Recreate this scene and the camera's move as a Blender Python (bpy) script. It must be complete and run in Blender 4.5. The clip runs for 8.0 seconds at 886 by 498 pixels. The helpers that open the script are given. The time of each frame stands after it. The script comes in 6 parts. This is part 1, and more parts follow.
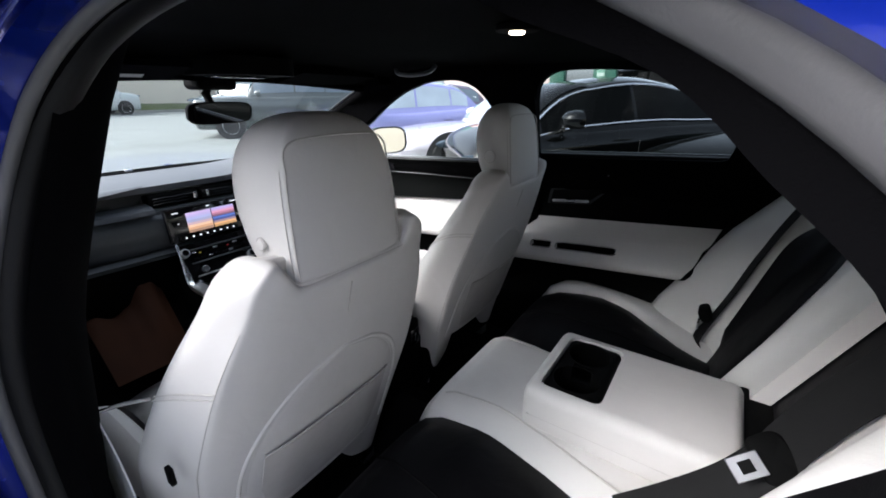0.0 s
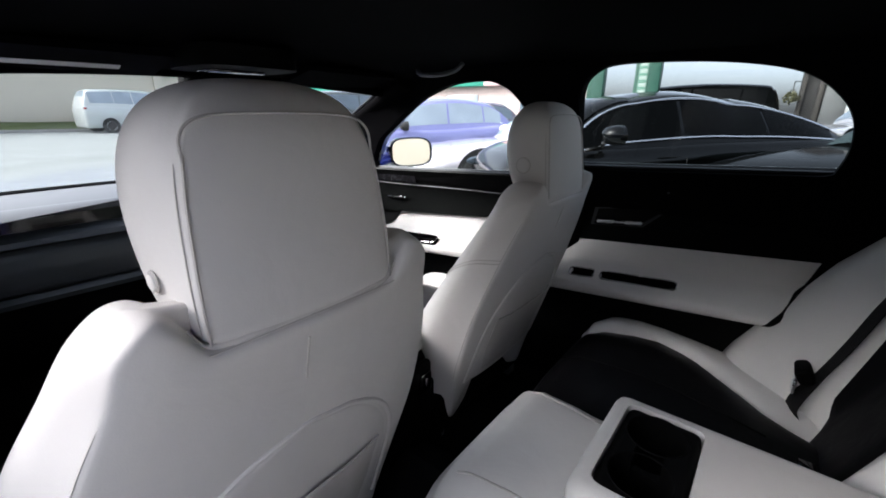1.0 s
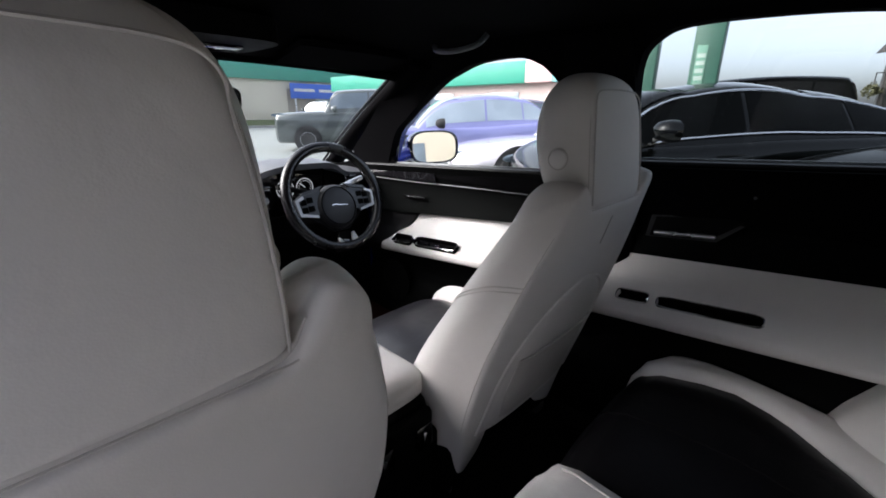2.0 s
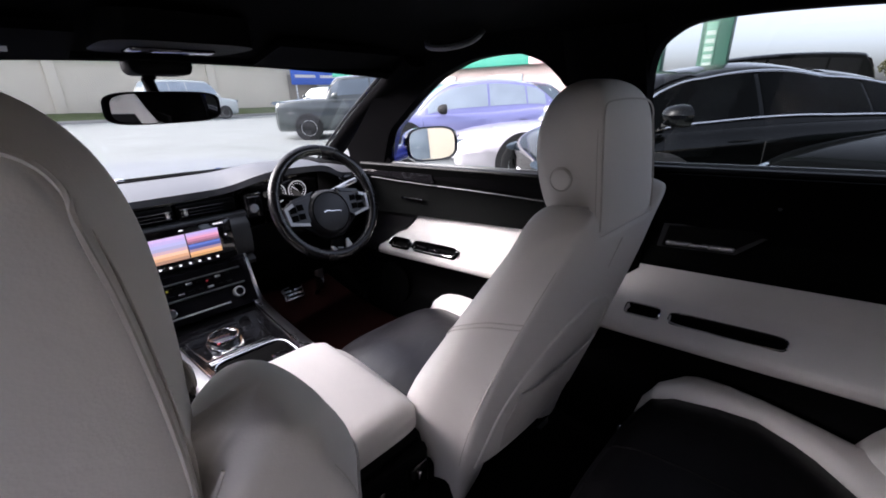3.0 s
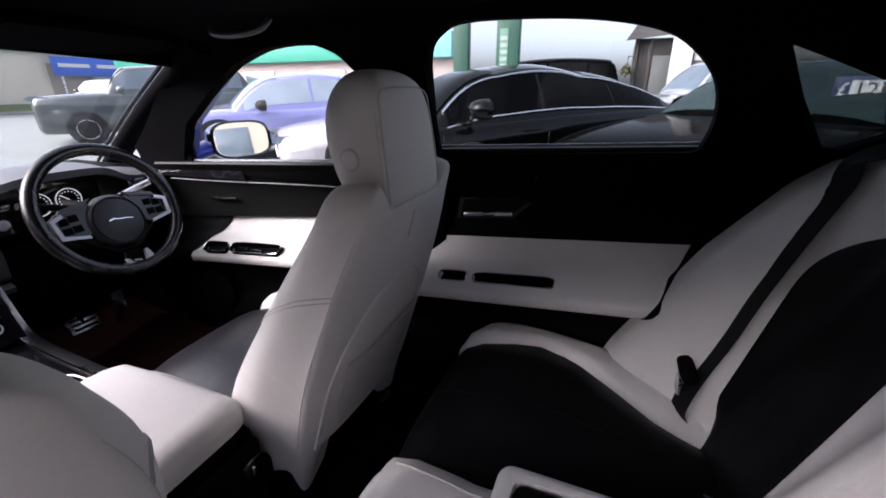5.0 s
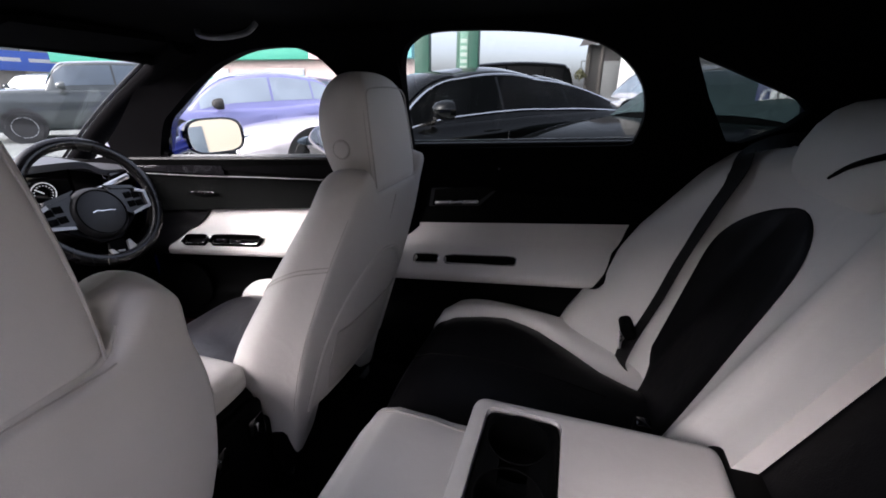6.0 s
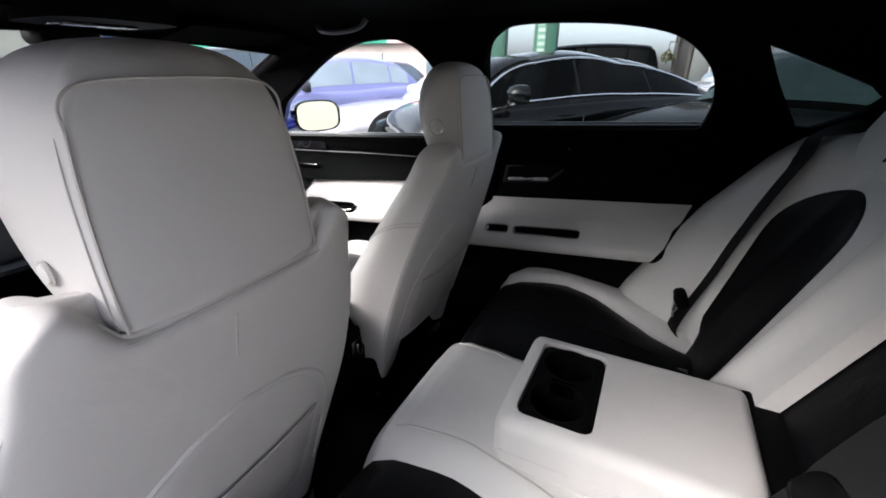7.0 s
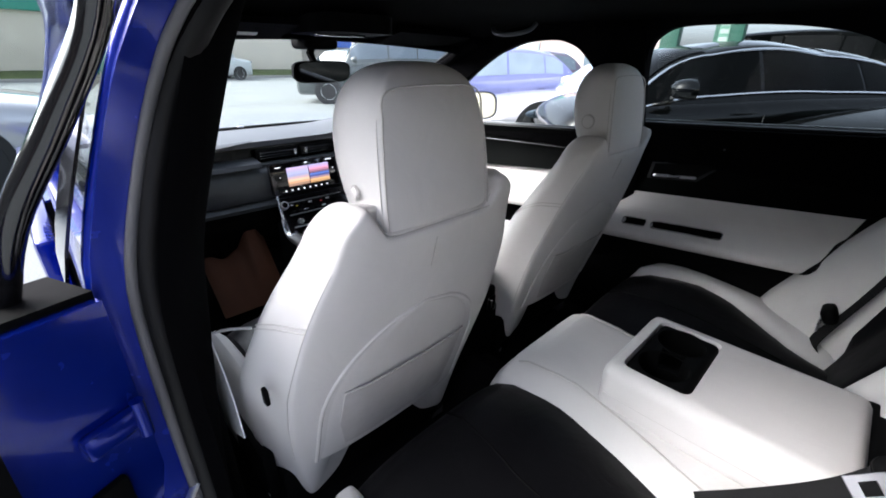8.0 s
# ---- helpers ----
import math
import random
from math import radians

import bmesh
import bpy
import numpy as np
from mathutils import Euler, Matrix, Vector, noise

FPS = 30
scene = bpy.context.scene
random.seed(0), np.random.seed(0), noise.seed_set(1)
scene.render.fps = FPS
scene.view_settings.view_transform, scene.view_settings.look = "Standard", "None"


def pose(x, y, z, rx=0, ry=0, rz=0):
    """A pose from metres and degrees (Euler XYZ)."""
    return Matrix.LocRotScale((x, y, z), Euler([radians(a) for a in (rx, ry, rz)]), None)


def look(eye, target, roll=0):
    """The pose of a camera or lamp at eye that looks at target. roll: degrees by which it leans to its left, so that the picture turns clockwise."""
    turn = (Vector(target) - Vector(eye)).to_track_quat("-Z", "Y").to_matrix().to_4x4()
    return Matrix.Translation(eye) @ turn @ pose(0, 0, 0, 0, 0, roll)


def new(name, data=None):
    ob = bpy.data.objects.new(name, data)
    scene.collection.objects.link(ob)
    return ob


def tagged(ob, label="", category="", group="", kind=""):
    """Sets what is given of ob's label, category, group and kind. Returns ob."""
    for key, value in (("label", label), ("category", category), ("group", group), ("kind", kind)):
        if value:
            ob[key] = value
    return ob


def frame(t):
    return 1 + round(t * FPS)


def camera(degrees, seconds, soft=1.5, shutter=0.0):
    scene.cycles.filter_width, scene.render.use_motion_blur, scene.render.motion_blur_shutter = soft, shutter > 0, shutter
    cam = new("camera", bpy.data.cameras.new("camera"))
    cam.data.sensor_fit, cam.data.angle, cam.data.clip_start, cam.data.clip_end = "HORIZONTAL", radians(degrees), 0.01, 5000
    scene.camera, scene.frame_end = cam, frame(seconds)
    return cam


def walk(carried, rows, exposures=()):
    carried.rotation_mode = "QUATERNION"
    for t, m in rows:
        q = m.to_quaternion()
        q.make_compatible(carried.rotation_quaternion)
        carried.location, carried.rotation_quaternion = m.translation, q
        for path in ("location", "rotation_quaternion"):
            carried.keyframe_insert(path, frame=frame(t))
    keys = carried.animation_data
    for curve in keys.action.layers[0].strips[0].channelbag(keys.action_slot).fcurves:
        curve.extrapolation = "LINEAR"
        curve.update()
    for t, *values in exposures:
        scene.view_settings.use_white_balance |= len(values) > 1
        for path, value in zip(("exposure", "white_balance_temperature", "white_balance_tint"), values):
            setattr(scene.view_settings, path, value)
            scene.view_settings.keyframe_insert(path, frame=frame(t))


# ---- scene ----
cam = camera(93.8, 8.0, 1.75)
PATH = [
    (0, (0.478, -0.764, 1.259), (-0.569, 0.788, 0.555), 0.5),
    (0.5, (0.423, -0.666, 1.239), (-0.689, 0.858, 0.575), 0.8),
    (1, (0.38, -0.579, 1.208), (-0.8, 0.909, 0.582), 0.7),
    (1.5, (0.331, -0.486, 1.172), (-0.911, 0.95, 0.543), 1.0),
    (2, (0.281, -0.367, 1.172), (-1.032, 1.002, 0.54), 0.4),
    (3.3, (0.235, -0.278, 1.223), (-1.075, 1.053, 0.506), -1.0),
    (3.5, (0.243, -0.269, 1.223), (-1.031, 1.095, 0.505), -1.1),
    (4, (0.263, -0.266, 1.212), (-0.86, 1.217, 0.477), -1.1),
    (4.5, (0.289, -0.275, 1.199), (-0.628, 1.344, 0.465), -0.7),
    (5, (0.327, -0.301, 1.203), (-0.382, 1.425, 0.482), -0.2),
    (5.2, (0.336, -0.317, 1.201), (-0.3, 1.442, 0.492), 0.1),
    (6.3, (0.357, -0.482, 1.205), (-0.185, 1.304, 0.487), 0.6),
    (6.5, (0.369, -0.516, 1.221), (-0.241, 1.24, 0.485), 0.4),
    (7, (0.381, -0.595, 1.211), (-0.435, 1.054, 0.428), 0.5),
    (7.5, (0.417, -0.672, 1.205), (-0.617, 0.832, 0.386), 0.8),
    (8, (0.465, -0.768, 1.236), (-0.833, 0.508, 0.406), 0.8),
]
EXPOSE = [(0, 2.1, 6080, 12), (1.0, 2.12, 6170, 14), (2.0, 2.05, 6280, 16), (3.5, 2.25, 6300, 25), (5.0, 2.15, 6250, 25), (6.5, 2.18, 6420, 19), (7.3, 2.35, 6220, 13), (8.0, 2.45, 6100, 13)]
walk(cam, [(t, look(eye, target, roll)) for t, eye, target, roll in PATH], EXPOSE)

# ---- light ----
world = bpy.data.worlds.new("sky")
scene.world = world
world.use_nodes = True
sky = world.node_tree.nodes.new("ShaderNodeTexSky")
sky.sky_type, sky.sun_disc = "NISHITA", False
sky.sun_elevation, sky.sun_rotation = radians(36), radians(222)
sky.air_density, sky.dust_density, sky.ozone_density = 0.6, 5.0, 0.5
haze = world.node_tree.nodes.new("ShaderNodeHueSaturation")
haze.inputs["Saturation"].default_value = 0.45
world.node_tree.links.new(sky.outputs[0], haze.inputs["Color"])
world.node_tree.links.new(haze.outputs[0], world.node_tree.nodes["Background"].inputs[0])
world.node_tree.nodes["Background"].inputs[1].default_value = 0.152
sun = new("sun", bpy.data.lights.new("sun", "SUN"))
sun.data.energy, sun.data.angle, sun.data.color = 0.18, radians(75), (1.0, 0.97, 0.94)
sun.matrix_world = look((0, 0, 20), (8.03, 8.92, 11.3))


# ---- materials ----
def mat(name, col, rough=0.5, metal=0.0, vary=0.12, scale=6.0, fine=220.0, bump=0.15, depth=0.0008, coat=0.0, spec=0.5, cells=False, rvary=0.1, tint=None, wrinkle=0.0):
    """A surface with blotches at one scale, grain at another and a fine relief."""
    m = bpy.data.materials.new(name)
    m.use_nodes = True
    nt = m.node_tree
    b = nt.nodes["Principled BSDF"]
    co = nt.nodes.new("ShaderNodeTexCoord")
    big = nt.nodes.new("ShaderNodeTexNoise")
    big.inputs["Scale"].default_value, big.inputs["Detail"].default_value = scale, 6
    nt.links.new(co.outputs["Object"], big.inputs["Vector"])
    small = nt.nodes.new("ShaderNodeTexVoronoi" if cells else "ShaderNodeTexNoise")
    small.inputs["Scale"].default_value = fine
    nt.links.new(co.outputs["Object"], small.inputs["Vector"])
    fac = small.outputs["Distance"] if cells else small.outputs[0]
    mix = nt.nodes.new("ShaderNodeMixRGB")
    low = tint or tuple(c * (1 - vary) for c in col)
    mix.inputs[1].default_value, mix.inputs[2].default_value = (*low, 1), (*(min(1, c * (1 + vary)) for c in col), 1)
    nt.links.new(big.outputs[0], mix.inputs[0])
    nt.links.new(mix.outputs[0], b.inputs["Base Color"])
    ramp = nt.nodes.new("ShaderNodeMapRange")
    ramp.inputs["To Min"].default_value, ramp.inputs["To Max"].default_value = max(0.02, rough - rvary), min(1, rough + rvary)
    nt.links.new(big.outputs[0], ramp.inputs[0])
    nt.links.new(ramp.outputs[0], b.inputs["Roughness"])
    b.inputs["Metallic"].default_value, b.inputs["Coat Weight"].default_value = metal, coat
    b.inputs["Coat Roughness"].default_value, b.inputs["Specular IOR Level"].default_value = 0.03, spec
    if bump:
        bp = nt.nodes.new("ShaderNodeBump")
        bp.inputs["Strength"].default_value, bp.inputs["Distance"].default_value = bump, depth
        nt.links.new(fac, bp.inputs["Height"])
        if wrinkle:
            soft = nt.nodes.new("ShaderNodeTexNoise")
            soft.inputs["Scale"].default_value, soft.inputs["Detail"].default_value, soft.inputs["Distortion"].default_value = 16, 3, 0.6
            nt.links.new(co.outputs["Object"], soft.inputs["Vector"])
            b2 = nt.nodes.new("ShaderNodeBump")
            b2.inputs["Strength"].default_value, b2.inputs["Distance"].default_value = wrinkle, 0.006
            nt.links.new(soft.outputs[0], b2.inputs["Height"])
            nt.links.new(b2.outputs[0], bp.inputs["Normal"])
        nt.links.new(bp.outputs[0], b.inputs["Normal"])
    return m


def emit(name, col, power):
    m = bpy.data.materials.new(name)
    m.use_nodes = True
    b = m.node_tree.nodes["Principled BSDF"]
    b.inputs["Base Color"].default_value = (*col, 1)
    b.inputs["Emission Color"].default_value, b.inputs["Emission Strength"].default_value = (*col, 1), power
    return m


def glass(name, col, rough=0.0):
    m = bpy.data.materials.new(name)
    m.use_nodes = True
    nt = m.node_tree
    nt.nodes.remove(nt.nodes["Principled BSDF"])
    tr, gl, mx, lw, pw, ma = (nt.nodes.new("ShaderNode" + k) for k in ("BsdfTransparent", "BsdfGlossy", "MixShader", "LayerWeight", "Math", "Math"))
    tr.inputs[0].default_value = (*col, 1)
    gl.inputs["Roughness"].default_value = rough
    pw.operation, pw.inputs[1].default_value = "POWER", 5.0
    ma.operation, ma.inputs[1].default_value, ma.inputs[2].default_value = "MULTIPLY_ADD", 0.5, 0.02
    nt.links.new(lw.outputs["Facing"], pw.inputs[0])
    nt.links.new(pw.outputs[0], ma.inputs[0])
    nt.links.new(ma.outputs[0], mx.inputs[0])
    nt.links.new(tr.outputs[0], mx.inputs[1])
    nt.links.new(gl.outputs[0], mx.inputs[2])
    nt.links.new(mx.outputs[0], nt.nodes["Material Output"].inputs[0])
    return m


WHITE = mat("white_leather", (0.70, 0.685, 0.665), 0.58, vary=0.06, scale=9, fine=620, bump=0.10, depth=0.0006, cells=True, wrinkle=0.25, spec=0.3)
WHITE2 = mat("white_leather_soft", (0.685, 0.668, 0.648), 0.60, vary=0.07, scale=7, fine=620, bump=0.10, depth=0.0006, cells=True, wrinkle=0.22, spec=0.3)
BLACK = mat("black_leather", (0.0035, 0.0035, 0.0042), 0.44, vary=0.25, scale=12, fine=480, bump=0.2, depth=0.0008, cells=True, spec=0.09, wrinkle=0.3)
SEAM = mat("seam_thread", (0.52, 0.50, 0.475), 0.7, vary=0.1, scale=60)
MESHNET = mat("pocket_cloth", (0.55, 0.53, 0.51), 0.8, vary=0.1, scale=40, fine=900, bump=0.5, depth=0.001)
PLASTIC = mat("black_plastic", (0.0028, 0.0029, 0.003), 0.68, vary=0.2, scale=14, fine=500, bump=0.2, depth=0.0006, spec=0.05)
# Base colour lifted above the other dash leather to carry the sky's sheen.
DASHTOP = mat("sky_sheen_dash_leather", (0.075, 0.08, 0.088), 0.42, vary=0.12, scale=10, fine=420, bump=0.0, spec=0.6, coat=0.0, rvary=0.03)
SEATBLK = mat("polished_black_leather", (0.014, 0.014, 0.017), 0.33, vary=0.25, scale=9, fine=480, bump=0.12, depth=0.0008, cells=True, spec=0.75, wrinkle=0.35)
RIMBLK = mat("wheel_leather", (0.006, 0.006, 0.007), 0.27, vary=0.2, scale=12, fine=600, bump=0.1, depth=0.0006, spec=0.55)
SOFT = mat("dash_leather", (0.013, 0.014, 0.016), 0.40, vary=0.2, scale=10, fine=420, bump=0.3, depth=0.0008, cells=True)
GREYSOFT = mat("dash_satin", (0.07, 0.075, 0.08), 0.38, metal=0.2, vary=0.15, scale=14, fine=300, bump=0.1)
GLOSSBLK = mat("piano_black", (0.006, 0.006, 0.007), 0.08, vary=0.2, bump=0.0, coat=0.6)
CLOTH = mat("headliner_cloth", (0.0018, 0.0018, 0.0022), 0.95, vary=0.2, scale=5, fine=700, bump=0.4, depth=0.001, spec=0.03)
CARPET = mat("black_carpet", (0.006, 0.006, 0.0065), 0.98, vary=0.3, scale=20, fine=900, bump=0.7, depth=0.003, spec=0.1)
CHROME = mat("chrome", (0.80, 0.81, 0.82), 0.12, metal=1.0, vary=0.03, bump=0.0)
SATIN = mat("satin_metal", (0.62, 0.63, 0.65), 0.28, metal=1.0, vary=0.05, fine=600, bump=0.08)
DOORBLK = mat("door_card_black", (0.0032, 0.0036, 0.0036), 0.6, vary=0.2, scale=14, fine=500, bump=0.2, depth=0.0006, spec=0.02)
SILVER = mat("silver_trim", (0.56, 0.57, 0.58), 0.36, metal=0.55, vary=0.06, scale=20, fine=600, bump=0.05)
BLUE = mat("blue_paint", (0.002, 0.014, 0.23), 0.24, metal=0.45, vary=0.1, scale=30, fine=1500, bump=0.03, depth=0.0003, coat=0.5, spec=0.3)
SEALR = mat("seal_rubber", (0.004, 0.004, 0.0045), 0.45, vary=0.2, scale=20, fine=600, bump=0.25, spec=0.2)
# Lighter copy of the seal rubber, coloured as its sky highlight.
SEALGLINT = mat("seal_sky_highlight", (0.10, 0.10, 0.105), 0.5, vary=0.15, scale=20, fine=600, bump=0.2)
WEB = mat("belt_webbing", (0.006, 0.006, 0.0065), 0.7, vary=0.15, scale=30, fine=1100, bump=0.6, depth=0.001, spec=0.2)
MIRROR = mat("mirror_silver", (0.9, 0.9, 0.9), 0.02, metal=1.0, vary=0.0, bump=0.0, rvary=0.0)
CLEAR = glass("clear_glass", (0.93, 0.96, 0.95))
TINT = glass("tinted_glass", (0.80, 0.84, 0.83))
PRIVACY = glass("privacy_glass", (0.36, 0.40, 0.40))
DARKGLASS = mat("dark_car_glass", (0.0012, 0.0014, 0.0014), 0.04, vary=0.1, bump=0.0, spec=0.05, rvary=0.02)
CARGLASS = mat("pale_car_glass", (0.10, 0.13, 0.16), 0.05, vary=0.3, scale=2, bump=0.0, coat=1.0, rvary=0.02)
TYRE = mat("tyre_rubber", (0.02, 0.02, 0.02), 0.85, vary=0.2, scale=20, fine=200, bump=0.3)
PAPER = mat("white_card", (0.75, 0.76, 0.76), 0.6, vary=0.05)
ORANGE = mat("tan_mat", (0.10, 0.034, 0.014), 0.8, vary=0.3, scale=12, fine=500, bump=0.3)


# ---- building helpers ----
def part(name, bm, material, parent=None, label="", smooth=40):
    """Links a bmesh as one mesh object, as a part of its parent if there is one."""
    bmesh.ops.recalc_face_normals(bm, faces=bm.faces)
    if smooth:
        lim = radians(smooth)
        for f in bm.faces:
            f.smooth = True
        for e in bm.edges:
            if len(e.link_faces) == 2 and e.calc_face_angle(0) > lim:
                e.smooth = False
    me = bpy.data.meshes.new(name)
    bm.to_mesh(me)
    bm.free()
    me.materials.append(material)
    ob = new(name, me)
    if parent is not None:
        ob.parent = parent
        ob.matrix_parent_inverse = parent.matrix_world.inverted()
    if label:
        tagged(ob, label)
    return ob


def thing(name, at, label, category, group="", kind=""):
    ob = new(name)
    ob.empty_display_size = 0.05
    ob.location = at
    bpy.context.view_layer.update()
    return tagged(ob, label, category, group, kind)


def box(lo, hi, bevel=0.0, seg=2, bm=None, turn=None):
    bm = bm or bmesh.new()
    c = [(a + b) / 2 for a, b in zip(lo, hi)]
    m = Matrix.Translation(c) @ (turn or Matrix()) @ Matrix.Diagonal([abs(b - a) for a, b in zip(lo, hi)] + [1])
    r = bmesh.ops.create_cube(bm, size=1, matrix=m)
    if bevel:
        es = {e for v in r["verts"] for e in v.link_edges}
        bmesh.ops.bevel(bm, geom=list(es), offset=bevel, segments=seg, profile=0.5, affect="EDGES")
    return bm


def grid(f, nu, nv, bm=None, closed_v=False):
    """A sheet of f(u, v), u and v from 0 to 1."""
    bm = bm or bmesh.new()
    rows = [[bm.verts.new(f(i / nu, j / nv)) for j in range(nv if closed_v else nv + 1)] for i in range(nu + 1)]
    for a, b in zip(rows, rows[1:]):
        n = len(a)
        for j in range(n if closed_v else n - 1):
            bm.faces.new((a[j], a[(j + 1) % n], b[(j + 1) % n], b[j]))
    return bm, rows


def slab(f, nu, nv, off, thick):
    """A sheet of f with a thickness along the vector off."""
    o = Vector(off).normalized() * thick
    bm, top = grid(f, nu, nv)
    _, low = grid(lambda u, v: Vector(f(u, v)) + o, nu, nv, bm)
    ring = lambda r: [r[0][j] for j in range(nv + 1)] + [r[i][nv] for i in range(1, nu + 1)] + [r[nu][j] for j in range(nv - 1, -1, -1)] + [r[i][0] for i in range(nu - 1, 0, -1)]
    a, b = ring(top), ring(low)
    for k in range(len(a)):
        bm.faces.new((a[k], a[(k + 1) % len(a)], b[(k + 1) % len(a)], b[k]))
    return bm


def loft(rings, bm=None, cap=True):
    bm = bm or bmesh.new()
    rows = [[bm.verts.new(p) for p in r] for r in rings]
    n = len(rows[0])
    for a, b in zip(rows, rows[1:]):
        for j in range(n):
            bm.faces.new((a[j], a[(j + 1) % n], b[(j + 1) % n], b[j]))
    if cap:
        for r in (rows[0], rows[-1]):
            c = bm.verts.new(sum((v.co for v in r), Vector()) / n)
            for j in range(n):
                bm.faces.new((r[j], r[(j + 1) % n], c))
    return bm


def smooth_line(pts, n=8, closed=False):
    """Catmull-Rom through points."""
    P = [Vector(p) for p in pts]
    out, k = [], len(P)
    for i in range(k if closed else k - 1):
        if closed:
            a, b, c, d = (P[(i + o) % k] for o in (-1, 0, 1, 2))
        else:
            a, b, c, d = P[max(i - 1, 0)], P[i], P[i + 1], P[min(i + 2, k - 1)]
        for j in range(n):
            t = j / n
            out.append(0.5 * (2 * b + (c - a) * t + (2 * a - 5 * b + 4 * c - d) * t * t + (3 * b - a - 3 * c + d) * t ** 3))
    if not closed:
        out.append(P[-1])
    return out


def tube(pts, r, sides=8, closed=False, bm=None, flat=1.0, up=(0, 0, 1)):
    """A rod along points; flat squeezes it across, r may be a function of 0..1."""
    P = [Vector(p) for p in pts]
    rings = []
    for i, p in enumerate(P):
        a, b = (P[i - 1], P[(i + 1) % len(P)]) if closed or 0 < i < len(P) - 1 else ((P[0], P[1]) if i == 0 else (P[-2], P[-1]))
        d = (b - a).normalized()
        s = d.cross(Vector(up))
        s = s.normalized() if s.length > 1e-4 else d.orthogonal().normalized()
        w = s.cross(d)
        rr = r(i / (len(P) - 1)) if callable(r) else r
        rings.append([p + rr * (math.cos(q) * s + flat * math.sin(q) * w) for q in (2 * math.pi * k / sides for k in range(sides))])
    if closed:
        rings.append(rings[0])
        bm = bm or bmesh.new()
        rows = [[bm.verts.new(q) for q in rg] for rg in rings[:-1]]
        for i in range(len(rows)):
            a, b = rows[i], rows[(i + 1) % len(rows)]
            for j in range(sides):
                bm.faces.new((a[j], a[(j + 1) % sides], b[(j + 1) % sides], b[j]))
        return bm
    return loft(rings, bm)


def disc(c, axis, r, h, n=28, bevel=0.0, bm=None):
    """A short cylinder with its axis along a vector."""
    bm = bm or bmesh.new()
    q = Vector(axis).normalized().to_track_quat("Z", "Y").to_matrix().to_4x4()
    res = bmesh.ops.create_cone(bm, cap_ends=True, segments=n, radius1=r, radius2=r, depth=h, matrix=Matrix.Translation(c) @ q)
    if bevel:
        es = {e for v in res["verts"] for e in v.link_edges if len(e.link_faces) == 2 and e.calc_face_angle(0) > 1}
        bmesh.ops.bevel(bm, geom=list(es), offset=bevel, segments=2, profile=0.5, affect="EDGES")
    return bm


def polyprism(pts, place, thick):
    """An extruded outline: place(a, b) gives the point, thick the vector of the thickness."""
    bm = bmesh.new()
    t = Vector(thick)
    a = [bm.verts.new(place(*p)) for p in pts]
    b = [bm.verts.new(Vector(place(*p)) + t) for p in pts]
    bm.faces.new(a)
    bm.faces.new(list(reversed(b)))
    for i in range(len(a)):
        j = (i + 1) % len(a)
        bm.faces.new((a[i], b[i], b[j], a[j]))
    return bm


def carve(bm, cutters):
    """The solid bm less each solid of cutters."""
    me = bpy.data.meshes.new("work")
    bmesh.ops.recalc_face_normals(bm, faces=bm.faces)
    bm.to_mesh(me)
    bm.free()
    base = new("work", me)
    tools = []
    for c in cutters:
        bmesh.ops.recalc_face_normals(c, faces=c.faces)
        mc = bpy.data.meshes.new("tool")
        c.to_mesh(mc)
        c.free()
        tools.append(new("tool", mc))
        md = base.modifiers.new("cut", "BOOLEAN")
        md.operation, md.object, md.solver = "DIFFERENCE", tools[-1], "EXACT"
    bpy.context.view_layer.update()
    out = bmesh.new()
    out.from_mesh(base.evaluated_get(bpy.context.evaluated_depsgraph_get()).to_mesh())
    for o in [base, *tools]:
        m = o.data
        bpy.data.objects.remove(o)
        bpy.data.meshes.remove(m)
    return out


def lerp(table, x):
    """Straight-line table look-up."""
    xs = [r[0] for r in table]
    return [float(np.interp(x, xs, [r[k] for r in table])) for k in range(1, len(table[0]))]


def step(a, b, x):
    t = min(1, max(0, (x - a) / (b - a)))
    return t * t * (3 - 2 * t)


def sgp(c, p):
    return math.copysign(abs(c) ** p, c)


# ---- the car's shell ----
FRONT_WIN = [(-1.04, 0.966), (-0.95, 0.970), (-0.30, 1.010), (-0.21, 1.016), (-0.203, 1.03), (-0.215, 1.10), (-0.245, 1.20), (-0.285, 1.258), (-0.32, 1.285), (-0.385, 1.302), (-0.506, 1.297), (-0.60, 1.274), (-0.668, 1.251), (-0.78, 1.196), (-0.886, 1.137), (-0.959, 1.092), (-1.035, 1.0)]
REAR_WIN = [(-0.088, 1.050), (-0.02, 1.052), (0.40, 1.078), (0.470, 1.084), (0.484, 1.10), (0.492, 1.15), (0.48, 1.207), (0.443, 1.256), (0.383, 1.295), (0.283, 1.317), (0.153, 1.327), (0.012, 1.327), (-0.043, 1.310), (-0.074, 1.276), (-0.086, 1.2)]
QUARTER = [(0.563, 1.275), (0.634, 1.248), (0.774, 1.192), (0.80, 1.17), (0.77, 1.135), (0.70, 1.10), (0.669, 1.102), (0.61, 1.19)]
